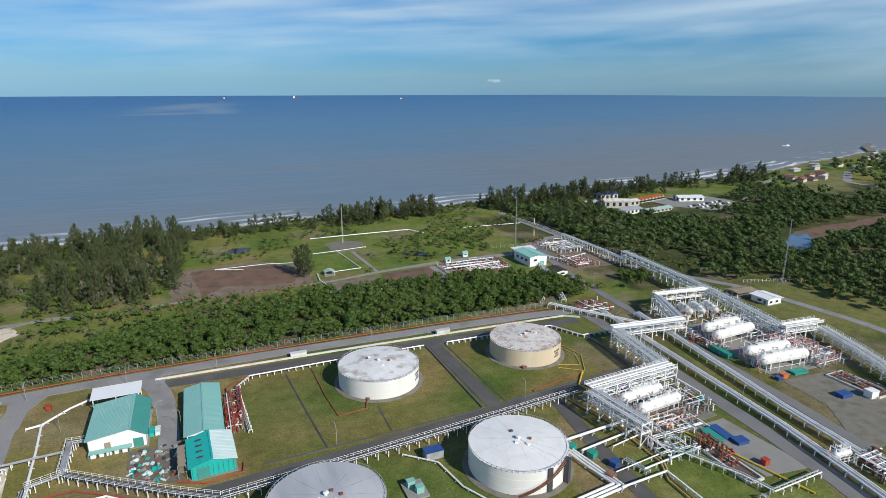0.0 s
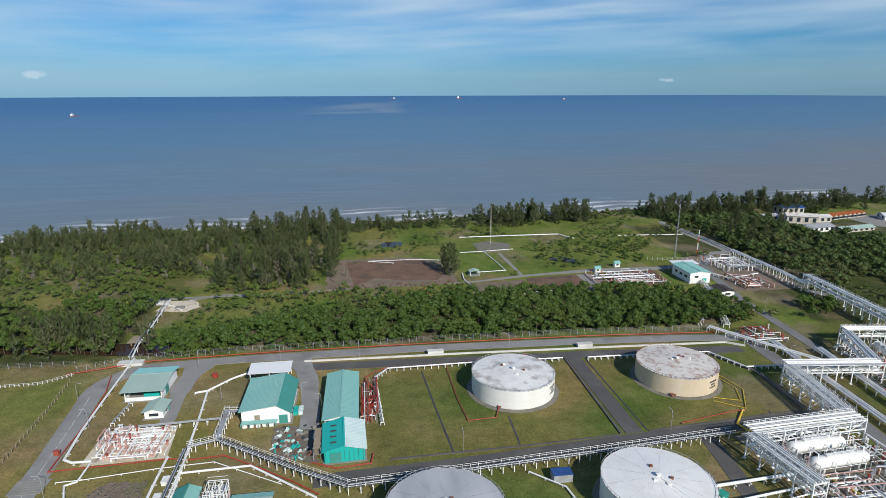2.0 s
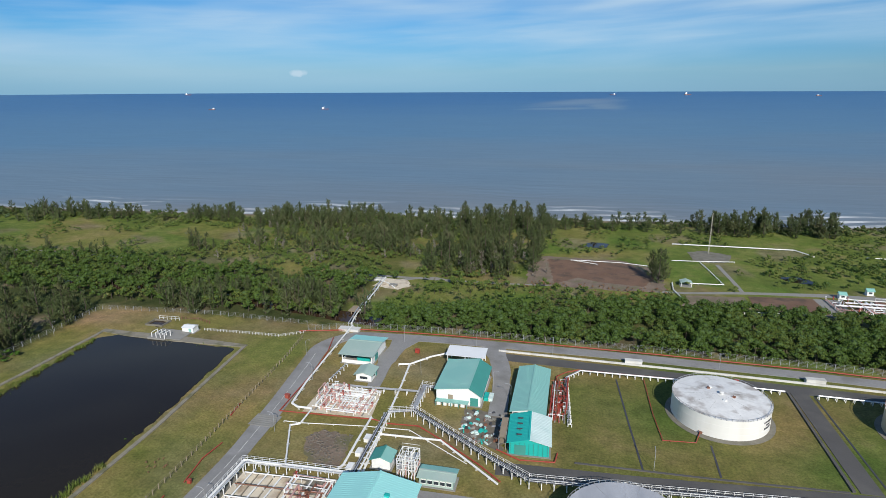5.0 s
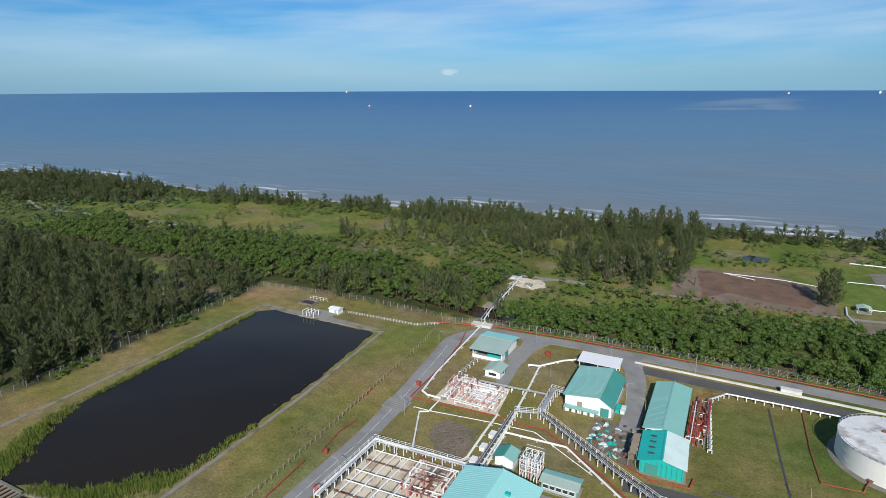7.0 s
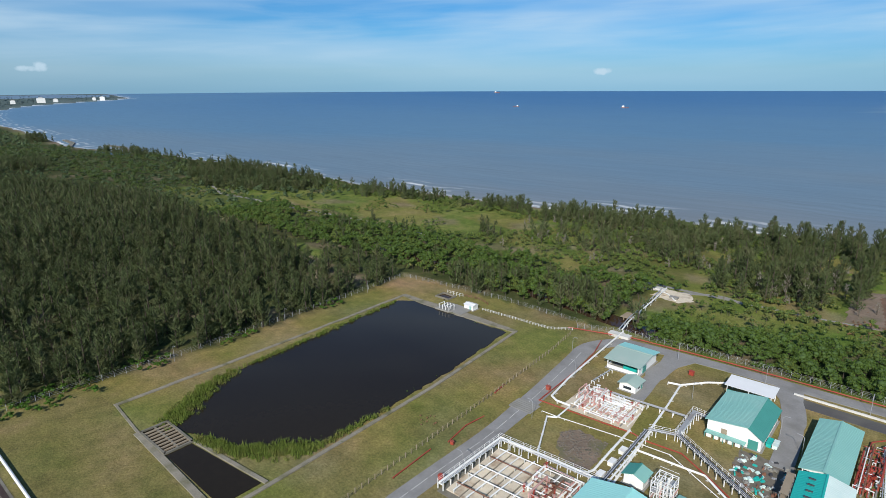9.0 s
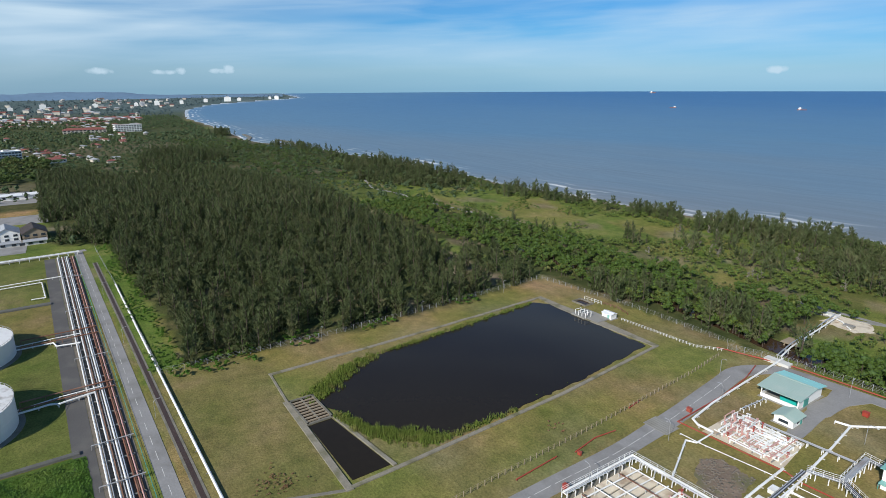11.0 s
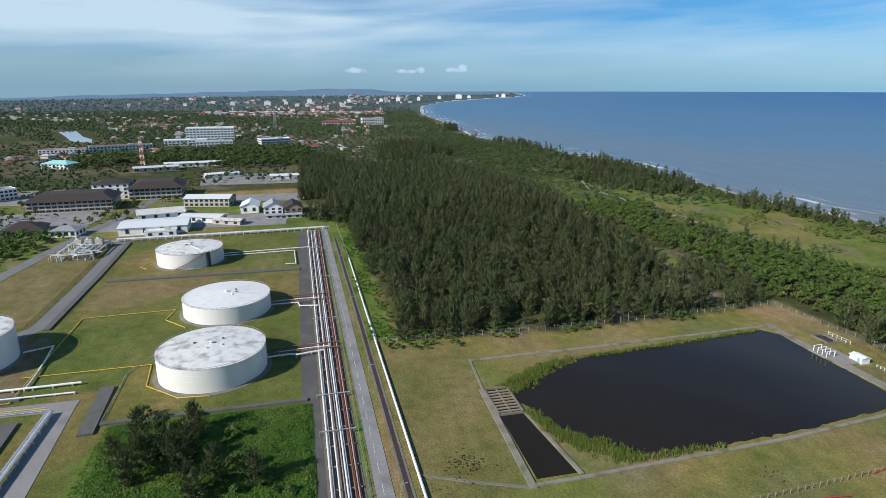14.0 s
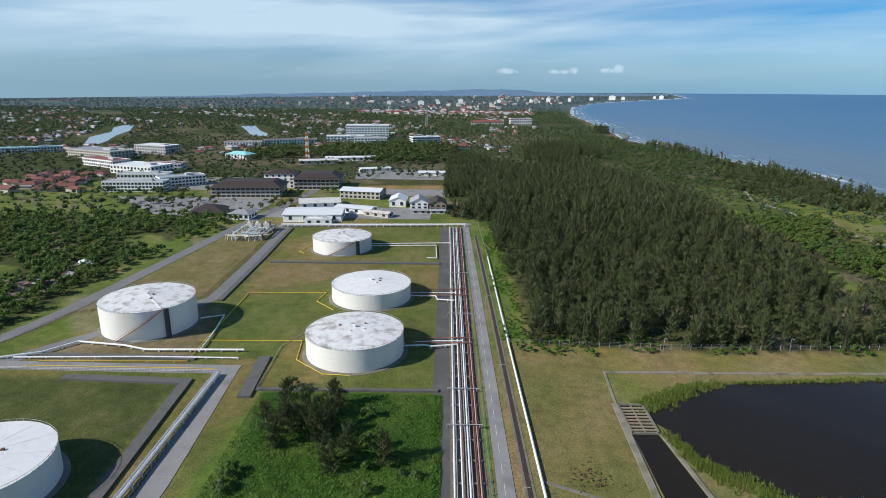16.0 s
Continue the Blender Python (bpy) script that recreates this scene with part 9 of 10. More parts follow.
# ---- tank farm and the long pipe track ----
pad("pavement_30", [(-95, 0.5), (-95, 6.2), (-412, 4.6), (-412, -0.8)], "asphalt_dark", "dark concrete strip beside the pipe track", 0.09)
pad("pavement_31", [(-60, 6.4), (-60, 16), (-412, 15), (-412, 4.8)], "gravel", "gravel bed under the pipelines", 0.08)
TRACK = [(-60, 0), (-120, 0), (-250, 0), (-411, 0)]
for y0, y1, r, mt, lb in ((7.5, 6.0, 0.27, "white_steel", "thick white pipeline on the pipe track"), (8.2, 6.7, 0.13, "grey_steel", "thin grey pipeline on the pipe track"), (9.5, 8.3, 0.24, "white_steel", "white pipeline on the pipe track"), (10.1, 8.9, 0.13, "rust", "thin rusty pipeline on the pipe track"),
                          (10.8, 9.7, 0.17, "grey_steel", "grey pipeline on the pipe track"), (11.5, 10.6, 0.26, "white_steel", "thick white pipeline on the pipe track"), (12.1, 11.3, 0.16, "silver", "silver pipeline on the pipe track"), (13.3, 12.8, 0.24, "rust", "thick rusty pipeline on the pipe track"), (14.2, 13.8, 0.2, "pink_steel", "faded red pipeline on the pipe track")):
    pipeline([(x, y0 + (y1 - y0) * (-60 - x) / 351.0, 0.75) for x, _ in TRACK], r, mt, lb, step=0, group="pipelines of the track")
single("pavement_32", Shape().prism([(-60, 12.7), (-60, 15.2), (-411, 14.4), (-411, 12.2)], -0.1, 0.1), M["red_earth"], "reddish earth strip under the rusty pipelines", "pavement", "structure")
for k in range(36):
    ob = single("pipe_sleeper", Shape().box(0, 0, 0, 0.5, 8.6, 0.45).box(0, 0, 0.45, 0.2, 8.2, 0.1), M["concrete"], "concrete sleeper under the pipelines", "sleeper", group="sleepers of the pipe track")
    ob.matrix_world = pose(-66 - k * 9.7, 11 - 0.9 * k / 36, 0.05)
fence([(-60, 16.9), (-200, 16.4), (-411, 15.4)], 1.2, 5.0, "teal_dark", "thin green rail beside the pipe track", rails=2, rail_r=0.045, w=0.14)
single("drain", Shape().ribbon([(-70, 27), (-119, 26.6), (-250, 25.6), (-388, 24)], 2.7, -0.2, 0.10), M["concrete_old"], "weathered concrete drain beside the road", "drain", "structure")
single("drain", Shape().ribbon([(-70, 27), (-119, 26.6), (-250, 25.6), (-388, 24)], 1.3, -0.2, 0.13), M["wet_silt"], "dark water line of the drain", "drain", "structure")
pipeline([(-70, 30.6), (-119, 30.2), (-250, 29.4), (-334, 29)], 0.4, "white_steel", "long thick white pipeline beside the lawn", z=0.6, step=12, support="concrete_old")
line2 = Shape()
for k in range(40):
    line2.ribbon([(-66 - k * 9, 20.6 - k * 0.07), (-71 - k * 9, 20.6 - k * 0.07)], 0.12, 0.10, 0.126)
single("lane_marking", line2, M["concrete_white"], "worn white centre line on asphalt", "marking", "structure")
# tank outlets
for pts, r in (([(-206, -13, 1.0), (-207, -4, 1.0), (-205, -1, 1.4), (-208, 9, 1.0)], 0.34), ([(-209, -14, 0.7), (-211, -4, 0.7), (-210.5, 0, 1.2), (-211, 11, 1.2)], 0.2), ([(-264, -14, 0.8), (-264, -1, 0.8), (-258, 0, 1.3), (-257, 8, 1.2)], 0.3), ([(-268, -14, 0.8), (-268, 0, 1.2), (-268, 9, 1.2)], 0.2),
              ([(-356, -45, 0.8), (-359, -3, 0.8), (-330, -2, 0.8), (-330, -8, 0.8)], 0.28), ([(-361, -46, 0.8), (-364, 6, 1.2)], 0.28)):
    pipeline(pts, r, "white_steel", "white outlet pipe from the tank to the track", step=6)
for x in (-208, -213, -264, -272):
    pipeline([(x, -12, 1.5), (x - 0.5, 15, 1.5)], 0.25, "rust", "rust-red crossing pipe over the track", step=7, support="rust")
for x in (-172, -150, -240, -300, -360):
    pipeline([(x, 5, 1.5), (x, 16, 1.5)], 0.16, "grey_steel", "grey crossing pipe over the track", step=5, support="grey_steel")
for pts in ([(-182, -30, 0.3), (-183, -40, 0.3), (-194, -52, 0.3), (-211, -54, 0.3), (-210, -96, 0.3)], [(-245, -48, 0.3), (-256, -58, 0.3), (-268, -56, 0.3)], [(-338, -84, 0.3), (-343, -88, 0.3), (-358, -84, 0.3)], [(-186, -80, 0.3), (-186.5, -150, 0.3)]):
    pipeline(pts, 0.16, "yellow_paint", "thin yellow foam pipe on the grass", step=10)
pipeline([(-189.6, -147, 0.5), (-191.2, -92.5, 0.5), (-265.9, -94.2, 0.4), (-268, -56, 0.4)], 0.16, "yellow_paint", "thin yellow foam pipe along the bund", step=10)
pipeline([(-190, -166, 1.0), (-196, -150, 1.0), (-206, -142, 1.0), (-203, -122, 1.0), (-199.5, -112, 1.0), (-200.5, -74, 1.0)], 0.4, "white_steel", "thick white pipe round the tall tank", step=6)
pipeline([(-192, -158, 0.7), (-194, -110, 0.7), (-194, -74, 0.7)], 0.3, "white_steel", "white pipe beside the bund road", step=6)
pipeline([(-232, -104, 0.8), (-236, -95, 0.8), (-214, -92, 0.8), (-199, -91, 0.8)], 0.3, "white_steel", "white pipe from the tall tank", step=6)
pipeline([(-172, -60, 0.5), (-173, 2, 0.5)], 0.09, "teal_dark", "thin green pipe along the bund", step=8)
pipeline([(-172, -60, 0.5), (-205, -61, 0.5), (-240, -46, 0.5)], 0.09, "grey_steel", "thin grey pipe across the lawn", step=8)
low_rack([(-95, -76.8), (-117, -76.4), (-181, -77)], 2.6, 1.2, [(-0.9, 0.3, "silver"), (-0.2, 0.25, "white_steel"), (0.5, 0.34, "silver"), (1.0, 0.16, "rust")], "silver pipes on a low rack beside the road", step=5)
fence([(-100, -73.8), (-181, -76)], 1.1, 2.4, "sage_roof", "pale green hand rail beside the road", rails=2, rail_r=0.05)
fence([(-183.5, -78), (-183.5, -120), (-184, -165)], 1.1, 2.4, "concrete_white", "white hand rail beside the bund road", rails=2, rail_r=0.06)
fence([(-200, -172), (-237, -164), (-258, -114), (-330, -116), (-405, -119)], 1.4, 2.4, "rust", "rusty pipe fence along the lane", rails=3, rail_r=0.06)
for pts, w in (([(-95, -83), (-117, -82.5), (-176, -86), (-178, -130)], 3.6), ([(-166, -62.5), (-196, -64.5)], 4.5), ([(-319.5, -99), (-320, 0)], 3.0), ([(-171.5, -60), (-172, 2)], 1.6), ([(-194, -90), (-195, -150)], 3.0)):
    single("bund_wall", Shape().ribbon(pts, w, -0.1, 0.7), M["bund_concrete"], "dark weathered concrete bund wall", "wall", "structure")
single("bund_wall", Shape().ribbon([(-255, -104.5), (-330, -106), (-404, -109)], 2.6, -0.1, 0.7), M["bund_concrete"], "dark weathered concrete bund wall", "wall", "structure")
low_rack([(-409, -118), (-411, -60), (-415, 6), (-416, 18)], 3.0, 1.6, [(-1, 0.3, "white_steel"), (0, 0.3, "silver"), (1, 0.3, "white_steel")], "white pipe rack behind the tank farm", step=5)
manifold(-402, -364, -143, -118, "pale and turquoise gas plant pipework", ("white_steel", "worn_sheet", "cream_wall", "silver"), seed=71, rows=16, cols=14, h=3.0, r=0.35, red=0.05)
for x, y in ((-396, -136), (-396, -130), (-396, -124)):
    single("cooling_tower", Shape().box(x, y, 0, 5, 4, 6).lathe(x, y, [(1.6, 6), (1.6, 7.2), (1.2, 7.2)], 12), M["cream_wall"], "cream cooling tower of the gas plant", "cooling tower", group="cooling towers of the gas plant")
for x, y, a in ((-283, -197, 20), (-273, -206, 15), (-306, -200, 30)):
    gable_house("shack", x - 5, x + 5, y - 3, y + 3, 2.6, 3.4, "x", "timber", ("rust", "roof_rusty") if x > -300 else ("white_roof", "white_roof"), "low shack with old metal roof sheets", rz=a)

# ---- the sandy clearing at the creek bridge ----
pad("pavement_40", ragged([(-97, 281), (-82, 278), (-77, 285), (-82, 294), (-95, 295)], 2, 0.8), "paving_tan", "pale sandy ground of a small clearing", 0.06)
crate("valve_station", -96, 291, 6, 3, 1.1, "concrete_white", "white concrete valve station in the sand", category="valve station")
crate("valve_station", -86, 283, 4, 2.4, 0.9, "concrete", "grey concrete valve station in the sand", category="valve station")
bridge = thing("foot_bridge", -90, 244, 0, 88, "dark timber foot bridge over the creek", "bridge")
part("deck", Shape().box(0, 0, 1.2, 7, 9, 0.3), M["timber"], bridge)
for k in (-3, 3):
    part("pile", Shape().box(k, 3, -0.3, 0.4, 0.4, 1.6), M["timber"], bridge)
    part("pile", Shape().box(k, -3, -0.3, 0.4, 0.4, 1.6), M["timber"], bridge)

# ---- office park and town ----
WIN = {}


def window_mesh(w, h, mt):
    key = (w, h, mt)
    if key not in WIN:
        WIN[key] = Shape().box(0, 0, 0, w, 0.3, h).box(0, 0.02, -0.15, w + 0.3, 0.4, 0.15).mesh("window", M[mt])
    return WIN[key]


FOOT = []


def block(name, x, y, length, depth, h, rz, storeys, wall, roof, label, window="window_dark", win_w=2.4, gap=3.6, roof_kind="flat", over=0.8, roof_h=2.5, category="building"):
    """A building whose front of that length stands at x, y, facing the tank farm; depth goes away from it."""
    FOOT.append((x, y, length, depth, radians(rz + 90)))
    e = thing(name, x, y, 0, rz + 90, label, category)
    part("wall", Shape().box(0, depth / 2, -0.2, length, depth, h + 0.2), M[wall], e)
    fh = h / storeys
    n = max(2, int(length / gap))
    nd = max(1, int(depth / gap))
    wm = window_mesh(win_w, round(fh * 0.5, 2), window)
    for s in range(storeys):
        z = s * fh + fh * 0.32
        for k in range(n):
            part("window", wm, None, e, at=pose(-length / 2 + length * (k + 0.5) / n, -0.02, z))
        for k in range(nd):
            for sx, a in ((-length / 2 - 0.02, 90), (length / 2 + 0.02, -90)):
                part("window", wm, None, e, at=pose(sx, depth * (k + 0.5) / nd, z, 0, 0, a))
        part("floor_band", Shape().box(0, depth / 2, s * fh - 0.1, length + 0.3, depth + 0.3, 0.25), M[wall], e)
    a, b, c, d = -length / 2 - over, length / 2 + over, -over, depth + over
    if roof_kind == "flat":
        part("roof", Shape().box(0, depth / 2, h, length + 0.3, depth + 0.3, 0.4), M[roof], e)
        part("parapet", Shape().ribbon([(a + over, over * 0), (b - over, 0), (b - over, depth), (a + over, depth), (a + over, 0.01)], 0.35, h, h + 0.9), M[wall], e)
        part("plant_room", Shape().box(length * 0.2, depth * 0.55, h + 0.3, length * 0.16, depth * 0.3, 2.2), M["grey_wall"], e)
    elif roof_kind == "hip":
        m = min(b - a, d - c) / 2 * 0.9
        cy = (c + d) / 2
        v = [(a, c, h), (b, c, h), (b, d, h), (a, d, h), (a + m, cy - 0.2, h + roof_h), (b - m, cy - 0.2, h + roof_h), (b - m, cy + 0.2, h + roof_h), (a + m, cy + 0.2, h + roof_h)]
        if b - a < d - c:
            cx = (a + b) / 2
            v[4:] = [(cx - 0.2, c + m, h + roof_h), (cx + 0.2, c + m, h + roof_h), (cx + 0.2, d - m, h + roof_h), (cx - 0.2, d - m, h + roof_h)]
        part("roof", Shape().add(v, [(3, 2, 1, 0), (0, 1, 5, 4), (1, 2, 6, 5), (2, 3, 7, 6), (3, 0, 4, 7), (4, 5, 6, 7)]), M[roof], e)
    elif roof_kind == "tiers":
        for k in range(3):
            q = over + 1.5 - k * 3.2
            part("roof_tier", Shape().add([(-length / 2 - q, -q, h + k * 1.7), (length / 2 + q, -q, h + k * 1.7), (length / 2 + q, depth + q, h + k * 1.7), (-length / 2 - q, depth + q, h + k * 1.7),
                                           (-length / 2 - q + 3.4, -q + 3.4, h + k * 1.7 + 1.7), (length / 2 + q - 3.4, -q + 3.4, h + k * 1.7 + 1.7), (length / 2 + q - 3.4, depth + q - 3.4, h + k * 1.7 + 1.7), (-length / 2 - q + 3.4, depth + q - 3.4, h + k * 1.7 + 1.7)],
                                          [(3, 2, 1, 0), (0, 1, 5, 4), (1, 2, 6, 5), (2, 3, 7, 6), (3, 0, 4, 7), (4, 5, 6, 7)]), M[roof], e)
    elif roof_kind in ("gable_x", "gable_y"):
        cy = depth / 2
        if roof_kind == "gable_x":
            roof_slope(e, a, b, c, cy, h, h + roof_h, "y", roof, rib=3)
            roof_slope(e, a, b, d, cy, h, h + roof_h, "y", roof, rib=3)
        else:
            roof_slope(e, a, 0, c, d, h, h + roof_h, "x", roof, rib=3)
            roof_slope(e, b, 0, c, d, h, h + roof_h, "x", roof, rib=3)
            part("gable", Shape().add([(-length / 2, 0.02, h - 0.1), (length / 2, 0.02, h - 0.1), (0, 0.02, h + roof_h - 0.1), (-length / 2, 0.3, h - 0.1), (length / 2, 0.3, h - 0.1), (0, 0.3, h + roof_h - 0.1)], [(0, 1, 2), (5, 4, 3), (0, 3, 4, 1), (1, 4, 5, 2), (2, 5, 3, 0)]), M[wall], e)
    return e


block("office_building", -521, -182, 62, 34, 9.2, 4, 3, "cream_wall", "brown_roof", "long office building with a dark tiered overhanging roof", roof_kind="tiers", win_w=3.6, gap=4.2)
block("office_building", -568, -127, 44, 36, 10.4, 4, 3, "cream_wall", "brown_roof", "square office building with a dark tiered roof", roof_kind="tiers", win_w=3.6, gap=4.2)
block("office_building", -575, -166, 30, 26, 14, 4, 4, "white_wall", "brown_roof", "white stair block with a dark hipped roof", roof_kind="hip", win_w=2.0, gap=6, roof_h=4)
block("warehouse", -426, -99, 44, 28, 5.6, 4, 1, "white_wall", "white_roof", "low white warehouse with a pitched white roof", roof_kind="gable_x", win_w=2.2, gap=9, roof_h=1.6)
block("warehouse", -419, -93, 20, 7, 3.2, 4, 1, "white_wall", "white_roof", "white lean-to of the warehouse", roof_kind="flat", gap=6, over=0.2)
block("warehouse", -478, -104, 34, 24, 4.4, 14, 1, "white_wall", "concrete_white", "white warehouse with an old pale roof", roof_kind="gable_x", gap=7, roof_h=1.8)
block("warehouse", -458, -74, 32, 14, 4.2, -18, 1, "white_wall", "white_roof", "long white shed with a flat pitched roof", roof_kind="gable_x", gap=7, roof_h=1.0)
block("warehouse", -446, -53, 22, 9, 3.2, -24, 1, "cream_wall", "roof_rusty", "small cream shed with a faded roof", roof_kind="gable_x", gap=6, roof_h=1.2)
block("hall", -521, -77, 38, 22, 7.0, -10, 2, "cream_wall", "white_roof", "cream two-storey hall with a pale curved roof", roof_kind="gable_x", gap=4, roof_h=2.2)
block("barn", -485, -39, 14, 22, 5.6, 0, 1, "white_wall", "white_roof", "white barn with a pitched white roof", roof_kind="gable_y", gap=7, roof_h=3.2)
block("house", -478, -20, 15, 20, 5.4, 3, 2, "white_wall", "grey_roof", "white house with a steep dark grey roof", roof_kind="gable_y", gap=4, roof_h=4)
block("house", -472, -4, 14, 22, 5.4, 3, 2, "timber", "brown_roof", "brown house with a steep dark roof", roof_kind="gable_y", gap=4, roof_h=4)
for k in range(2):
    block("shed", -460, -19 + k * 15, 12, 7, 2.6, 3, 1, "grey_wall", "grey_roof", "low grey shed with a sheet roof", roof_kind="gable_x", gap=5, roof_h=0.8)
block("house", -430, -157, 17, 14, 4.4, -8, 1, "white_wall", "grey_roof", "white house beside the public road", roof_kind="hip", gap=4)
block("pavilion", -440, -186, 26, 24, 3.0, 10, 1, "timber", "brown_roof", "low pavilion with a broad dark hipped roof", roof_kind="hip", gap=6, roof_h=5)
block("school_block", -543, -298, 57, 16, 9.4, 4, 3, "white_wall", "grey_roof", "long white three-storey block with many windows", gap=3.2, win_w=2.2)
block("school_block", -579, -265, 44, 18, 9.6, 40, 3, "white_wall", "grey_roof", "white three-storey block set at an angle", gap=3.2, win_w=2.2)
block("school_block", -600, -318, 52, 16, 8.5, 4, 2, "white_wall", "grey_roof", "white block behind the long one", gap=3.6)
block("shop_block", -657, -361, 60, 34, 9, -18, 2, "white_wall", "white_roof", "broad white hall with a white roof", gap=5)
block("shop_block", -687, -337, 40, 22, 8, 8, 2, "white_wall", "red_roof", "white block with a red roof edge", gap=4)
block("shop_block", -718, -435, 66, 24, 8.4, -30, 2, "white_wall", "red_roof", "long white block with a red roof edge", gap=4)
block("shop_block", -796, -494, 95, 38, 10.8, -25, 3, "cream_wall", "grey_roof", "large cream commercial block", gap=5)
block("shop_block", -860, -440, 60, 30, 12, -20, 3, "grey_wall", "white_roof", "grey commercial block with a pale roof", gap=5)
block("shop_block", -859, -617, 80, 14, 7.5, 30, 2, "white_wall", "cyan_roof", "row of white shops with pale blue roofs", gap=4)
block("villa", -811, -295, 36, 22, 6, -20, 2, "white_wall", "cyan_roof", "white villa with a pale turquoise roof", roof_kind="hip", gap=5, roof_h=4)
block("shop_block", -1021, -272, 90, 20, 8.6, 20, 2, "worn_sheet", "red_roof", "pale green block with a red roof", gap=5)
block("shop_block", -985, -345, 60, 20, 7, 10, 2, "white_wall", "red_roof", "white block with a red roof", gap=5)
block("hospital", -1196, -162, 86, 40, 23, 6, 5, "white_wall", "white_roof", "large white and blue hospital block", window="window_blue", gap=6, win_w=4.6)
block("hospital", -1100, -190, 70, 30, 9, 12, 2, "white_wall", "white_roof", "low white wing of the hospital", window="window_blue", gap=6, win_w=4)
block("hospital", -1078, -140, 60, 24, 8, 10, 2, "white_wall", "grey_roof", "low white wing with a grey roof", window="window_blue", gap=6, win_w=4)
block("office_building", -1027, -35, 50, 22, 15, 20, 4, "white_wall", "white_roof", "white four-storey office building", gap=4, win_w=3)
block("hotel", -1640, 204, 60, 24, 17, 6, 4, "white_wall", "red_roof", "white four-storey hotel with red trim", gap=6, win_w=4)
block("hotel", -1638, 110, 90, 24, 8, 0, 2, "cream_wall", "red_roof", "long low hotel wing with a red roof", roof_kind="hip", gap=8, win_w=5, roof_h=5)
block("house", -984, 20, 44, 16, 5, 20, 1, "white_wall", "red_roof", "white house with a red roof among trees", roof_kind="hip", gap=6)
block("shed", -703, -84, 37, 14, 3.4, 20, 1, "white_wall", "white_roof", "open sheds with pale roofs", roof_kind="gable_x", gap=8, roof_h=1)
block("shed", -668, -13, 34, 16, 4, 4, 1, "white_wall", "white_roof", "white sheds beside the sports field", roof_kind="gable_x", gap=8, roof_h=1.2)
block("shed", -763, -167, 50, 18, 5, 16, 1, "cream_wall", "concrete_white", "cream sheds with pale roofs", roof_kind="gable_x", gap=8, roof_h=1.4)
block("shed", -800, -130, 70, 16, 5, 10, 1, "white_wall", "white_roof", "long white sheds behind the offices", roof_kind="gable_x", gap=8, roof_h=1.4)
lattice_mast(-797, -190, 38, 2.2, "red and white banded radio tower", ("orange_paint", "white_steel"), "radio_tower")
lattice_mast(-1528, -54, 46, 3.2, "tall grey lattice power pylon", ("grey_steel",), "power_pylon")
# the village by the shore
for x, y, ln, dp, h, rz, w, r, lb in ((365, 446, 20, 12, 5.4, -90, "cream_wall", "blue_sheet", "pale house with a blue roof at the shore"), (344, 409, 22, 12, 6.2, -114, "cream_wall", "roof_rusty", "cream house with an old roof at the shore"), (364, 412, 16, 10, 4.2, -90, "cream_wall", "concrete_white", "cream house with a pale roof"), (339, 383, 25, 11, 3.6, -80, "white_wall", "grey_roof", "low white house with a grey blue roof"),
                                      (431, 408, 24, 14, 3.5, -110, "white_wall", "white_roof", "white hall in the shore yard"), (367, 380, 32, 8, 2.4, -80, "cream_wall", "sage_roof", "low cream shed with a green roof"), (330, 425, 14, 9, 3.4, -80, "white_wall", "grey_roof", "white hut with a grey roof")):
    block("house", x, y, ln, dp, h, rz, 1, w, r, lb, roof_kind="gable_x", gap=5, roof_h=1.6)
for k in range(7):
    block("chalet", 383 + k * 5.4, 420 + k * 1.4, 4.4, 6, 2.8, -78, 1, "cream_wall", "orange_paint", "small chalet with an orange roof", roof_kind="gable_y", gap=3, roof_h=1.8)
for k in range(16):
    x, y = 408 + (k % 8) * 6.5, 378 + (k // 8) * 9 + (k % 8) * 1.2
    e = thing("parked_car", x, y, 0.1, 70, ("white" if k % 3 else "dark") + " car parked in the shore yard", "car", "cars in the shore yard")
    mt = M["white_steel"] if k % 3 else M["dark_steel"]
    part("body", Shape().box(0, 0, 0.3, 4.3, 1.8, 0.6).box(-0.2, 0, 0.9, 2.4, 1.6, 0.6), mt, e)
    for a in (-1.3, 1.3):
        for b in (-0.85, 0.85):
            part("wheel", Shape().tube([(a, b - 0.1, 0.32), (a, b + 0.1, 0.32)], 0.32, 10), M["dark_steel"], e)


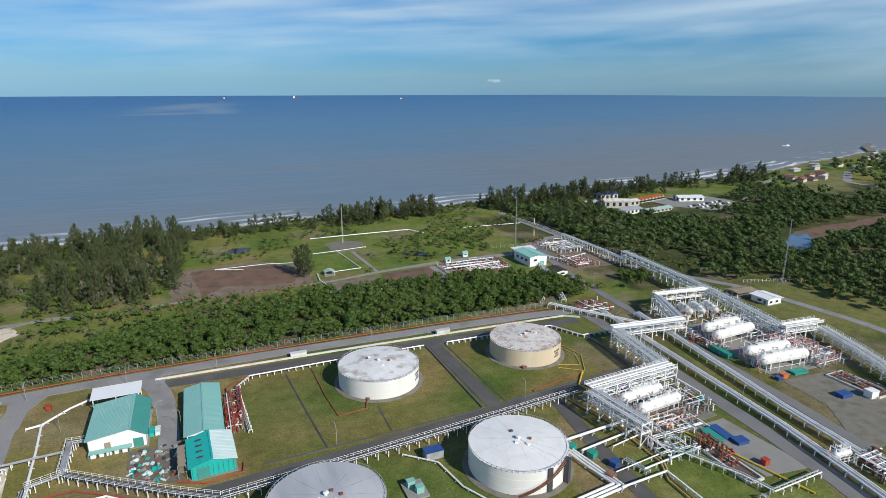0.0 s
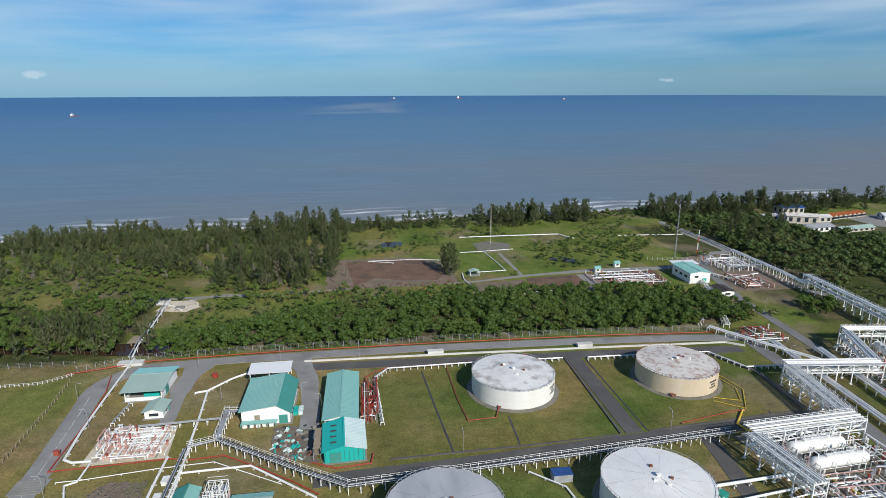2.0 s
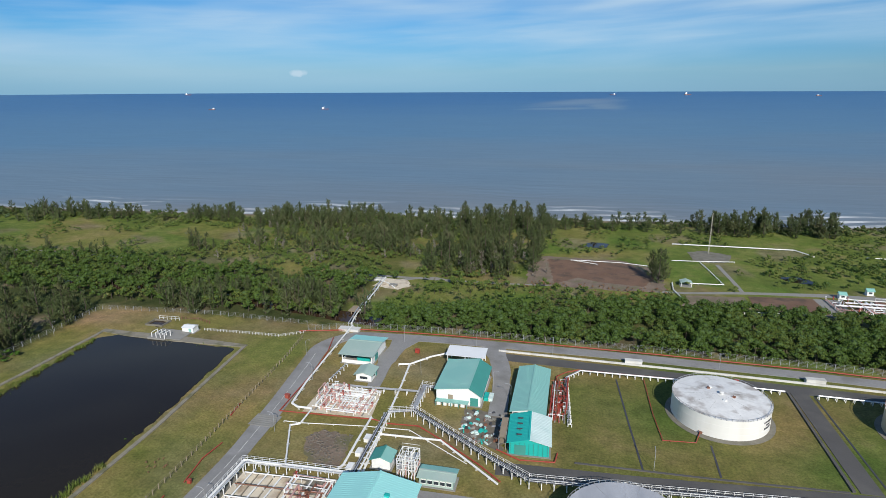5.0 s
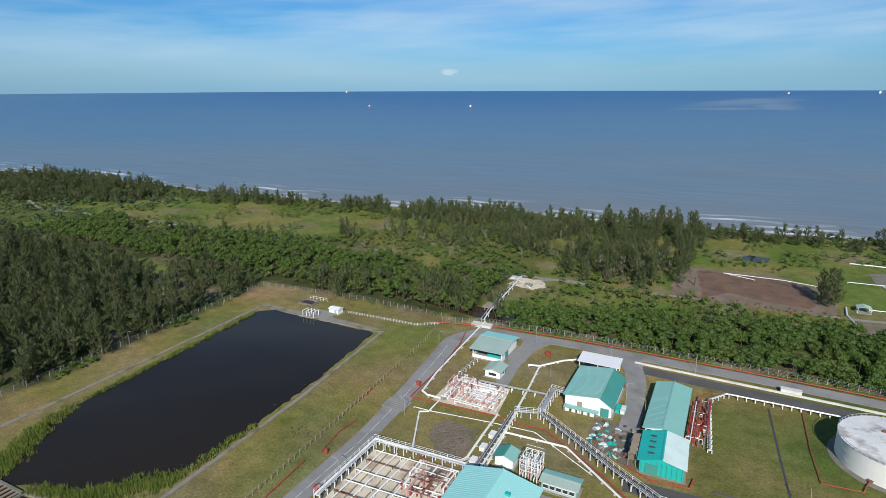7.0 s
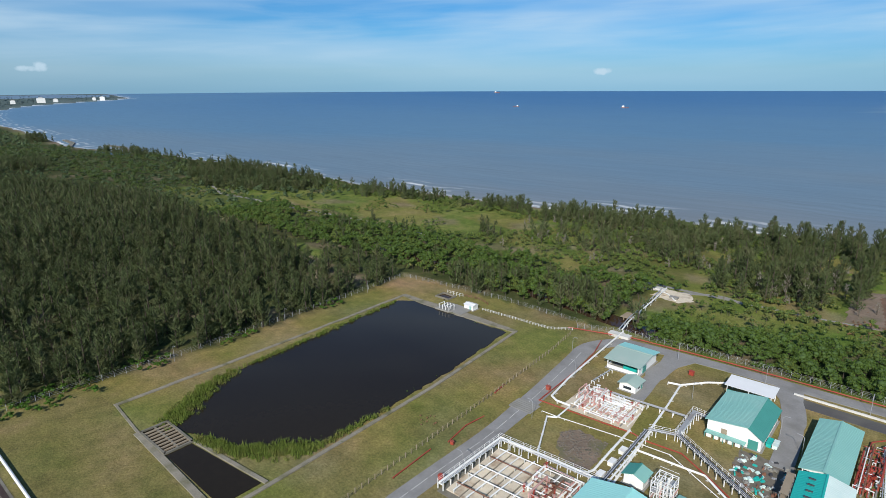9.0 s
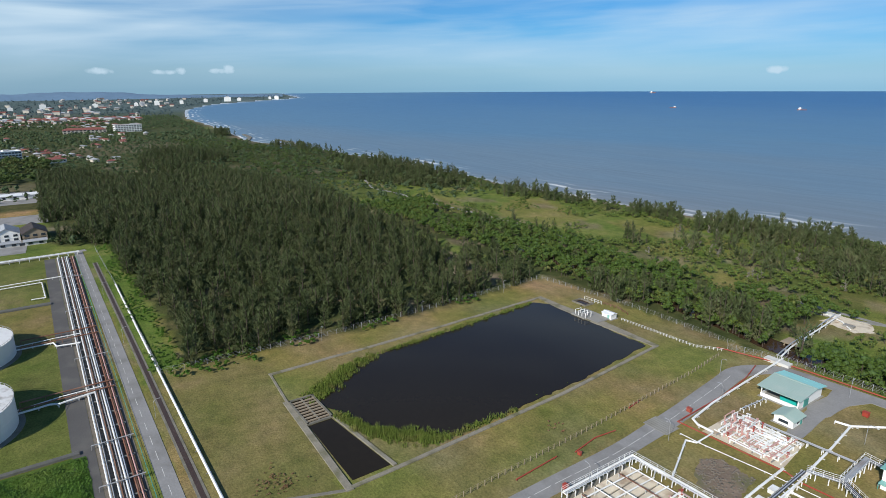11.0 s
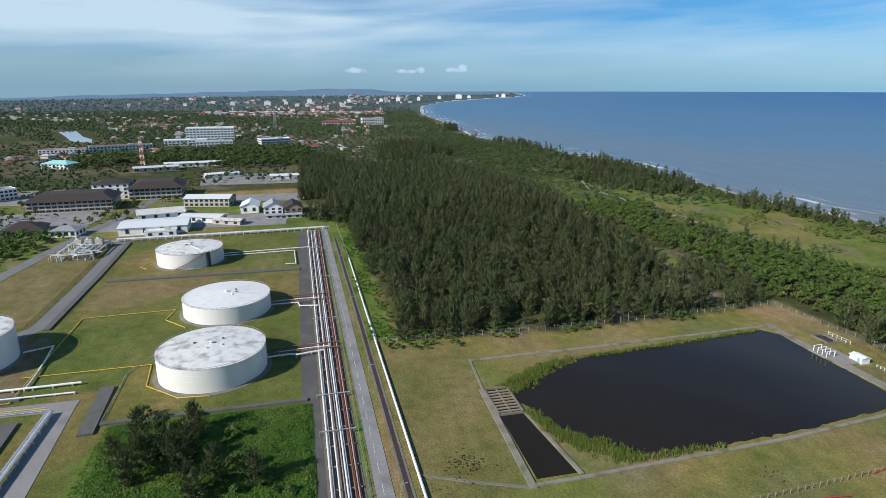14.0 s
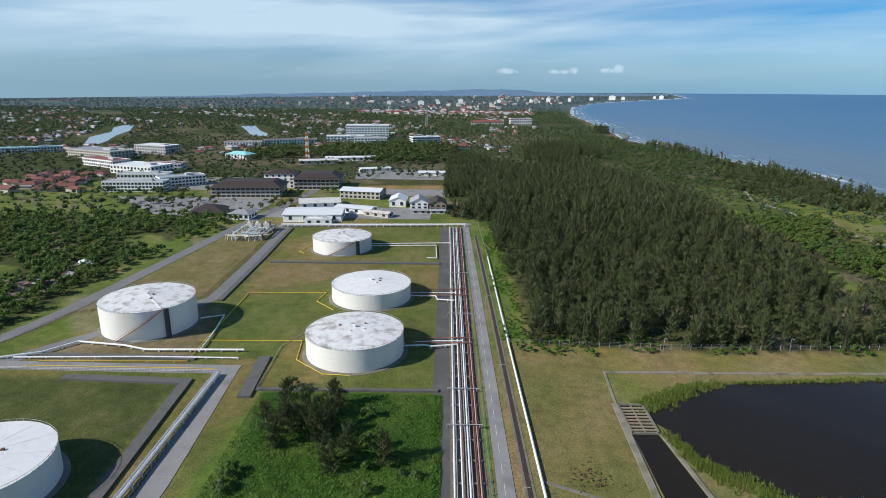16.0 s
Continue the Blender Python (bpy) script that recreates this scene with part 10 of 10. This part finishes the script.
def house_field(name, places, label, h=(2.6, 4.2), size=(9, 15), red=0.5):
    """Far houses in one mesh: walls and hipped roofs of three colours."""
    s_w, faces, index = [], [], []
    for x, y in places:
        w, d_, hh = rng.uniform(*size), rng.uniform(*size) * 0.7, rng.uniform(*h)
        a = rng.choice([0.1, 0.35, 1.2, 1.65]) + rng.normal() * 0.05
        c, s = math.cos(a), math.sin(a)
        zb = float(far_rise(x, y))
        o = len(s_w)
        for k, grow in ((0, 0.46), (1, 0.46), (1, 0.56)):
            for u, v in ((-1, -1), (1, -1), (1, 1), (-1, 1)):
                s_w.append((x + (u * w * c - v * d_ * s) * grow, y + (u * w * s + v * d_ * c) * grow, zb + k * hh - 0.2))
        rk = 1 if rng.random() < red else (2 if rng.random() < 0.55 else 3)
        hip = rng.choice([0.24, 0.5])
        for u in (-hip, hip):
            s_w.append((x + u * w * c, y + u * w * s, zb + hh + 0.2 * d_))
        for f in ((0, 1, 5), (0, 5, 4), (1, 2, 6), (1, 6, 5), (2, 3, 7), (2, 7, 6), (3, 0, 4), (3, 4, 7)):
            faces.append([i + o for i in f])
            index.append(0)
        for f in ((8, 9, 13), (8, 13, 12), (10, 11, 12), (10, 12, 13), (9, 10, 13), (11, 8, 12)):
            faces.append([i + o for i in f])
            index.append(rk)
    hm_ = np_mesh(name, s_w, faces, [M["cream_wall"], M["red_roof"], M["grey_roof"], M["roof_grey"]], index)
    hm_.shade_flat()
    ob = new(name, hm_)
    return tagged(ob, label, "houses", kind="stuff")


hx, hy = spread_over(-1250, -620, -900, 100, 21, lambda x, y: (rng.random(len(x)) < 0.6) & off_river(x, y) & ~((x > -920) & (y > -330)) & (inland(x, y) > 130) & ~in_poly(x, y, PLANTATION) & (bumps(x, y, 46, 2.7) < 0.05) & (bumps(x, y, 130, 5.0) > -0.1) & ~in_poly(x, y, [(-640, -100), (-640, 10), (-560, 10), (-560, -100)]))
house_field("town_houses", list(zip(hx, hy)), "red and white roofed town houses among trees")
hx, hy = spread_over(-660, -500, -450, -330, 15, lambda x, y: (rng.random(len(x)) < 0.75) & in_poly(x, y, [(-660, -450), (-655, -392), (-530, -345), (-520, -430), (-590, -450)]))
house_field("garden_houses", [q for q in zip(hx, hy) if all(math.hypot(q[0] - f[0], q[1] - f[1]) > 30 for f in FOOT)], "red-tiled garden houses among trees", size=(12, 18), red=0.95)
hx, hy = spread_over(-2500, -1250, -1700, 300, 30, lambda x, y: off_river(x, y) & (inland(x, y) > 180) & (bumps(x, y, 150, 3.0) > 0.0) & (rng.random(len(x)) < 0.32))
house_field("suburb_houses", list(zip(hx, hy)), "distant suburb of red and white roofs", h=(3.2, 5.5), size=(8, 15))
hx, hy = spread_over(-4600, -2500, -2200, 1300, 60, lambda x, y: (inland(x, y) > 150) & (np.hypot(x, y) < 4500) & (bumps(x, y, 260, 2.0) > -0.1) & (rng.random(len(x)) < 0.3 * np.exp(-((y - 150) / 900.0) ** 2)))
house_field("city_houses", list(zip(hx, hy)), "far city of pale blocks on the plain", h=(6, 13), size=(14, 30))
hx, hy = spread_over(-2420, -2260, -330, 330, 26, lambda x, y: rng.random(len(x)) < 0.8)
house_field("terrace_houses", list(zip(hx, hy)), "rows of pale terraced houses", h=(6, 8), size=(16, 26))
hx = rng.uniform(640, 1100, 34)
house_field("beach_houses", [(x, float(np.interp(x, SHORE_X, SHORE_Y)) - rng.uniform(35, 90)) for x in hx], "row of small houses along the far beach", h=(3, 5), size=(8, 14))
# tall blocks of the far city
for x, y, w, h in ((-3959, 1075, 70, 42), (-4000, 1160, 40, 26), (-4059, 1433, 46, 32), (-4070, 1390, 30, 26), (-3920, 930, 40, 30), (-3699, 613, 44, 40), (-3650, 500, 34, 30), (-3500, 69, 46, 38), (-3400, -60, 36, 24), (-3265, -152, 56, 34), (-3300, -330, 40, 28), (-3600, 300, 40, 30), (-3780, 760, 34, 34)):
    z = float(far_rise(x, y))
    e = thing("city_tower", x, y, z, math.degrees(math.atan2(-x, -y)) * -1, "pale tower block of the far city", "tower block", "towers of the far city")
    w, h = w * 0.6, h * 0.6
    part("wall", Shape().box(0, 0, -4, w, w * 0.5, h + 4), M["white_wall"], e)
    part("roof", Shape().box(0, 0, h, w * 0.5, w * 0.3, 5), M["grey_wall"], e)
# trees of the office park, clear of the buildings
def off_buildings(x, y):
    for fx0, fy0, ln, dp, a in FOOT:
        u = (x - fx0) * math.cos(a) + (y - fy0) * math.sin(a)
        v = -(x - fx0) * math.sin(a) + (y - fy0) * math.cos(a)
        if abs(u) < ln / 2 + 3.5 and -4 < v < dp + 4:
            return False
    return True


bx, by = spread_over(-660, -426, -330, 6, 10, lambda x, y: in_poly(x, y, [(-426, -150), (-430, -60), (-470, -118), (-545, -90), (-650, -108), (-650, -330), (-440, -240)]) & (bumps(x, y, 17, 1.9) > -0.15))
grown("park_trees", BROAD, [(x, y, rng.uniform(0.45, 1.0)) for x, y in zip(bx, by) if off_buildings(x, y)], LEAVES("thicket_leaf"), "green trees round the office park", "trees")
bx, by = spread_over(-1060, -760, -300, 20, 11, lambda x, y: in_poly(x, y, [(-760, -267), (-831, -186), (-770, -100), (-779, 10), (-1007, 22), (-1030, -60), (-960, -190), (-894, -305)]) & (bumps(x, y, 30, 1.6) > -0.45))
grown("belt_trees", CLUMP, [(x, y, rng.uniform(0.8, 1.5)) for x, y in zip(bx, by) if off_buildings(x, y)], LEAVES("thicket_leaf"), "tall dark green trees behind the office park", "trees")
# hills on the horizon, blue haze put into their colour
M["hazed_hill"] = mat("hazed_hill", (0.12, 0.20, 0.29), 0.95, var=0.15, scale=0.004, fine=0.03)
az = np.radians(np.arange(70, 118, 0.4))
ridge = 3 + 18 * np.exp(-((np.degrees(az) - 85) / 4.5) ** 2) + 17 * np.exp(-((np.degrees(az) - 92) / 8) ** 2) + 10 * np.exp(-((np.degrees(az) - 108) / 10) ** 2) + 1.6 * np.sin(np.degrees(az) * 1.3) + 1.1 * np.sin(np.degrees(az) * 2.9) + 0.5 * np.sin(np.degrees(az) * 7.1)
ridge = np.maximum(ridge * np.clip((np.degrees(az) - 66) / 8, 0, 1) * np.clip((118 - np.degrees(az)) / 10, 0, 1), 0)
rows_ = []
for rr, k in ((4500, 0.0), (4650, 0.75), (4780, 1.0), (4900, 0.6)):
    rows_.append(np.stack([-rr * np.sin(az), rr * np.cos(az), far_rise(-rr * np.sin(az), rr * np.cos(az)) + ridge * k * 1.35 + (0 if k else -6)], -1))
HV = np.concatenate(rows_)
na = len(az)
HF = [(i * na + k, i * na + k + 1, (i + 1) * na + k + 1) for i in range(3) for k in range(na - 1)] + [(i * na + k, (i + 1) * na + k + 1, (i + 1) * na + k) for i in range(3) for k in range(na - 1)]
hm = np_mesh("backdrop", HV, HF, [M["hazed_hill"]])
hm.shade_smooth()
tagged(new("backdrop", hm), "low hills on the horizon painted with blue haze", "hills", kind="structure")


# ---- ships ----
def ship(x, y, ln, rz, label, tower=1.0):
    z = float(far_rise(x, y)) - 1.3
    e = thing("ship", x, y, z, rz, label, "ship", "ships at sea")
    hull = Shape()
    b = ln * 0.16
    v = []
    for zz, k in ((-1.5, 0.8), (ln * 0.075, 1.0)):
        v += [(-ln / 2 * k, -b / 2 * k, zz), (ln * 0.3, -b / 2 * k, zz), (ln / 2 * k, 0, zz), (ln * 0.3, b / 2 * k, zz), (-ln / 2 * k, b / 2 * k, zz)]
    hull.add(v, [(4, 3, 2, 1, 0), (5, 6, 7, 8, 9)] + [(i, (i + 1) % 5, 5 + (i + 1) % 5, 5 + i) for i in range(5)])
    part("hull", hull, M["ship_hull"] if tower > 0.8 else M["white_steel"], e)
    part("deckhouse", Shape().box(-ln * 0.25, 0, ln * 0.07, ln * 0.2, b * 0.8, ln * 0.14 * tower).box(-ln * 0.22, 0, ln * 0.07 + ln * 0.14 * tower, ln * 0.1, b * 0.6, ln * 0.05), M["white_wall"], e)
    part("mast", Shape().tube([(-ln * 0.05, 0, ln * 0.05), (-ln * 0.05, 0, ln * 0.26 * tower)], ln * 0.008, 6), M["white_steel"], e)
    return e


ship(-1294, 2912, 42, 10, "white and red offshore ship at anchor", 1.3)
ship(-1832, 2722, 36, 200, "small white offshore supply ship", 1.0)
ship(-2823, 3916, 50, 15, "far white ship on the horizon", 1.1)
ship(756, 4600, 50, 5, "far white platform ship on the horizon", 1.8)
ship(240, 4630, 44, 170, "far pale ship near the horizon", 1.2)
ship(1500, 4300, 40, 10, "far pale ship near the horizon", 1.0)
ship(1060, 787, 16, 160, "small white boat off the beach", 0.7)
single("jetty", Shape().ribbon([(-1200, 360), (-1290, 395), (-1383, 409)], 8, -2, 0.6), M["concrete_old"], "dark rock breakwater running into the sea", "breakwater", "structure")
single("breakwater", Shape().ribbon([(-1040, 400), (-1120, 425), (-1190, 420)], 8, -2, 0.6), M["concrete_old"], "dark rock breakwater at the creek mouth", "breakwater", "structure")
single("breakwater", Shape().ribbon([(1080, 640), (1160, 700), (1240, 740)], 12, -2, 1.5), M["concrete_old"], "dark rock breakwater at the far beach", "breakwater", "structure")
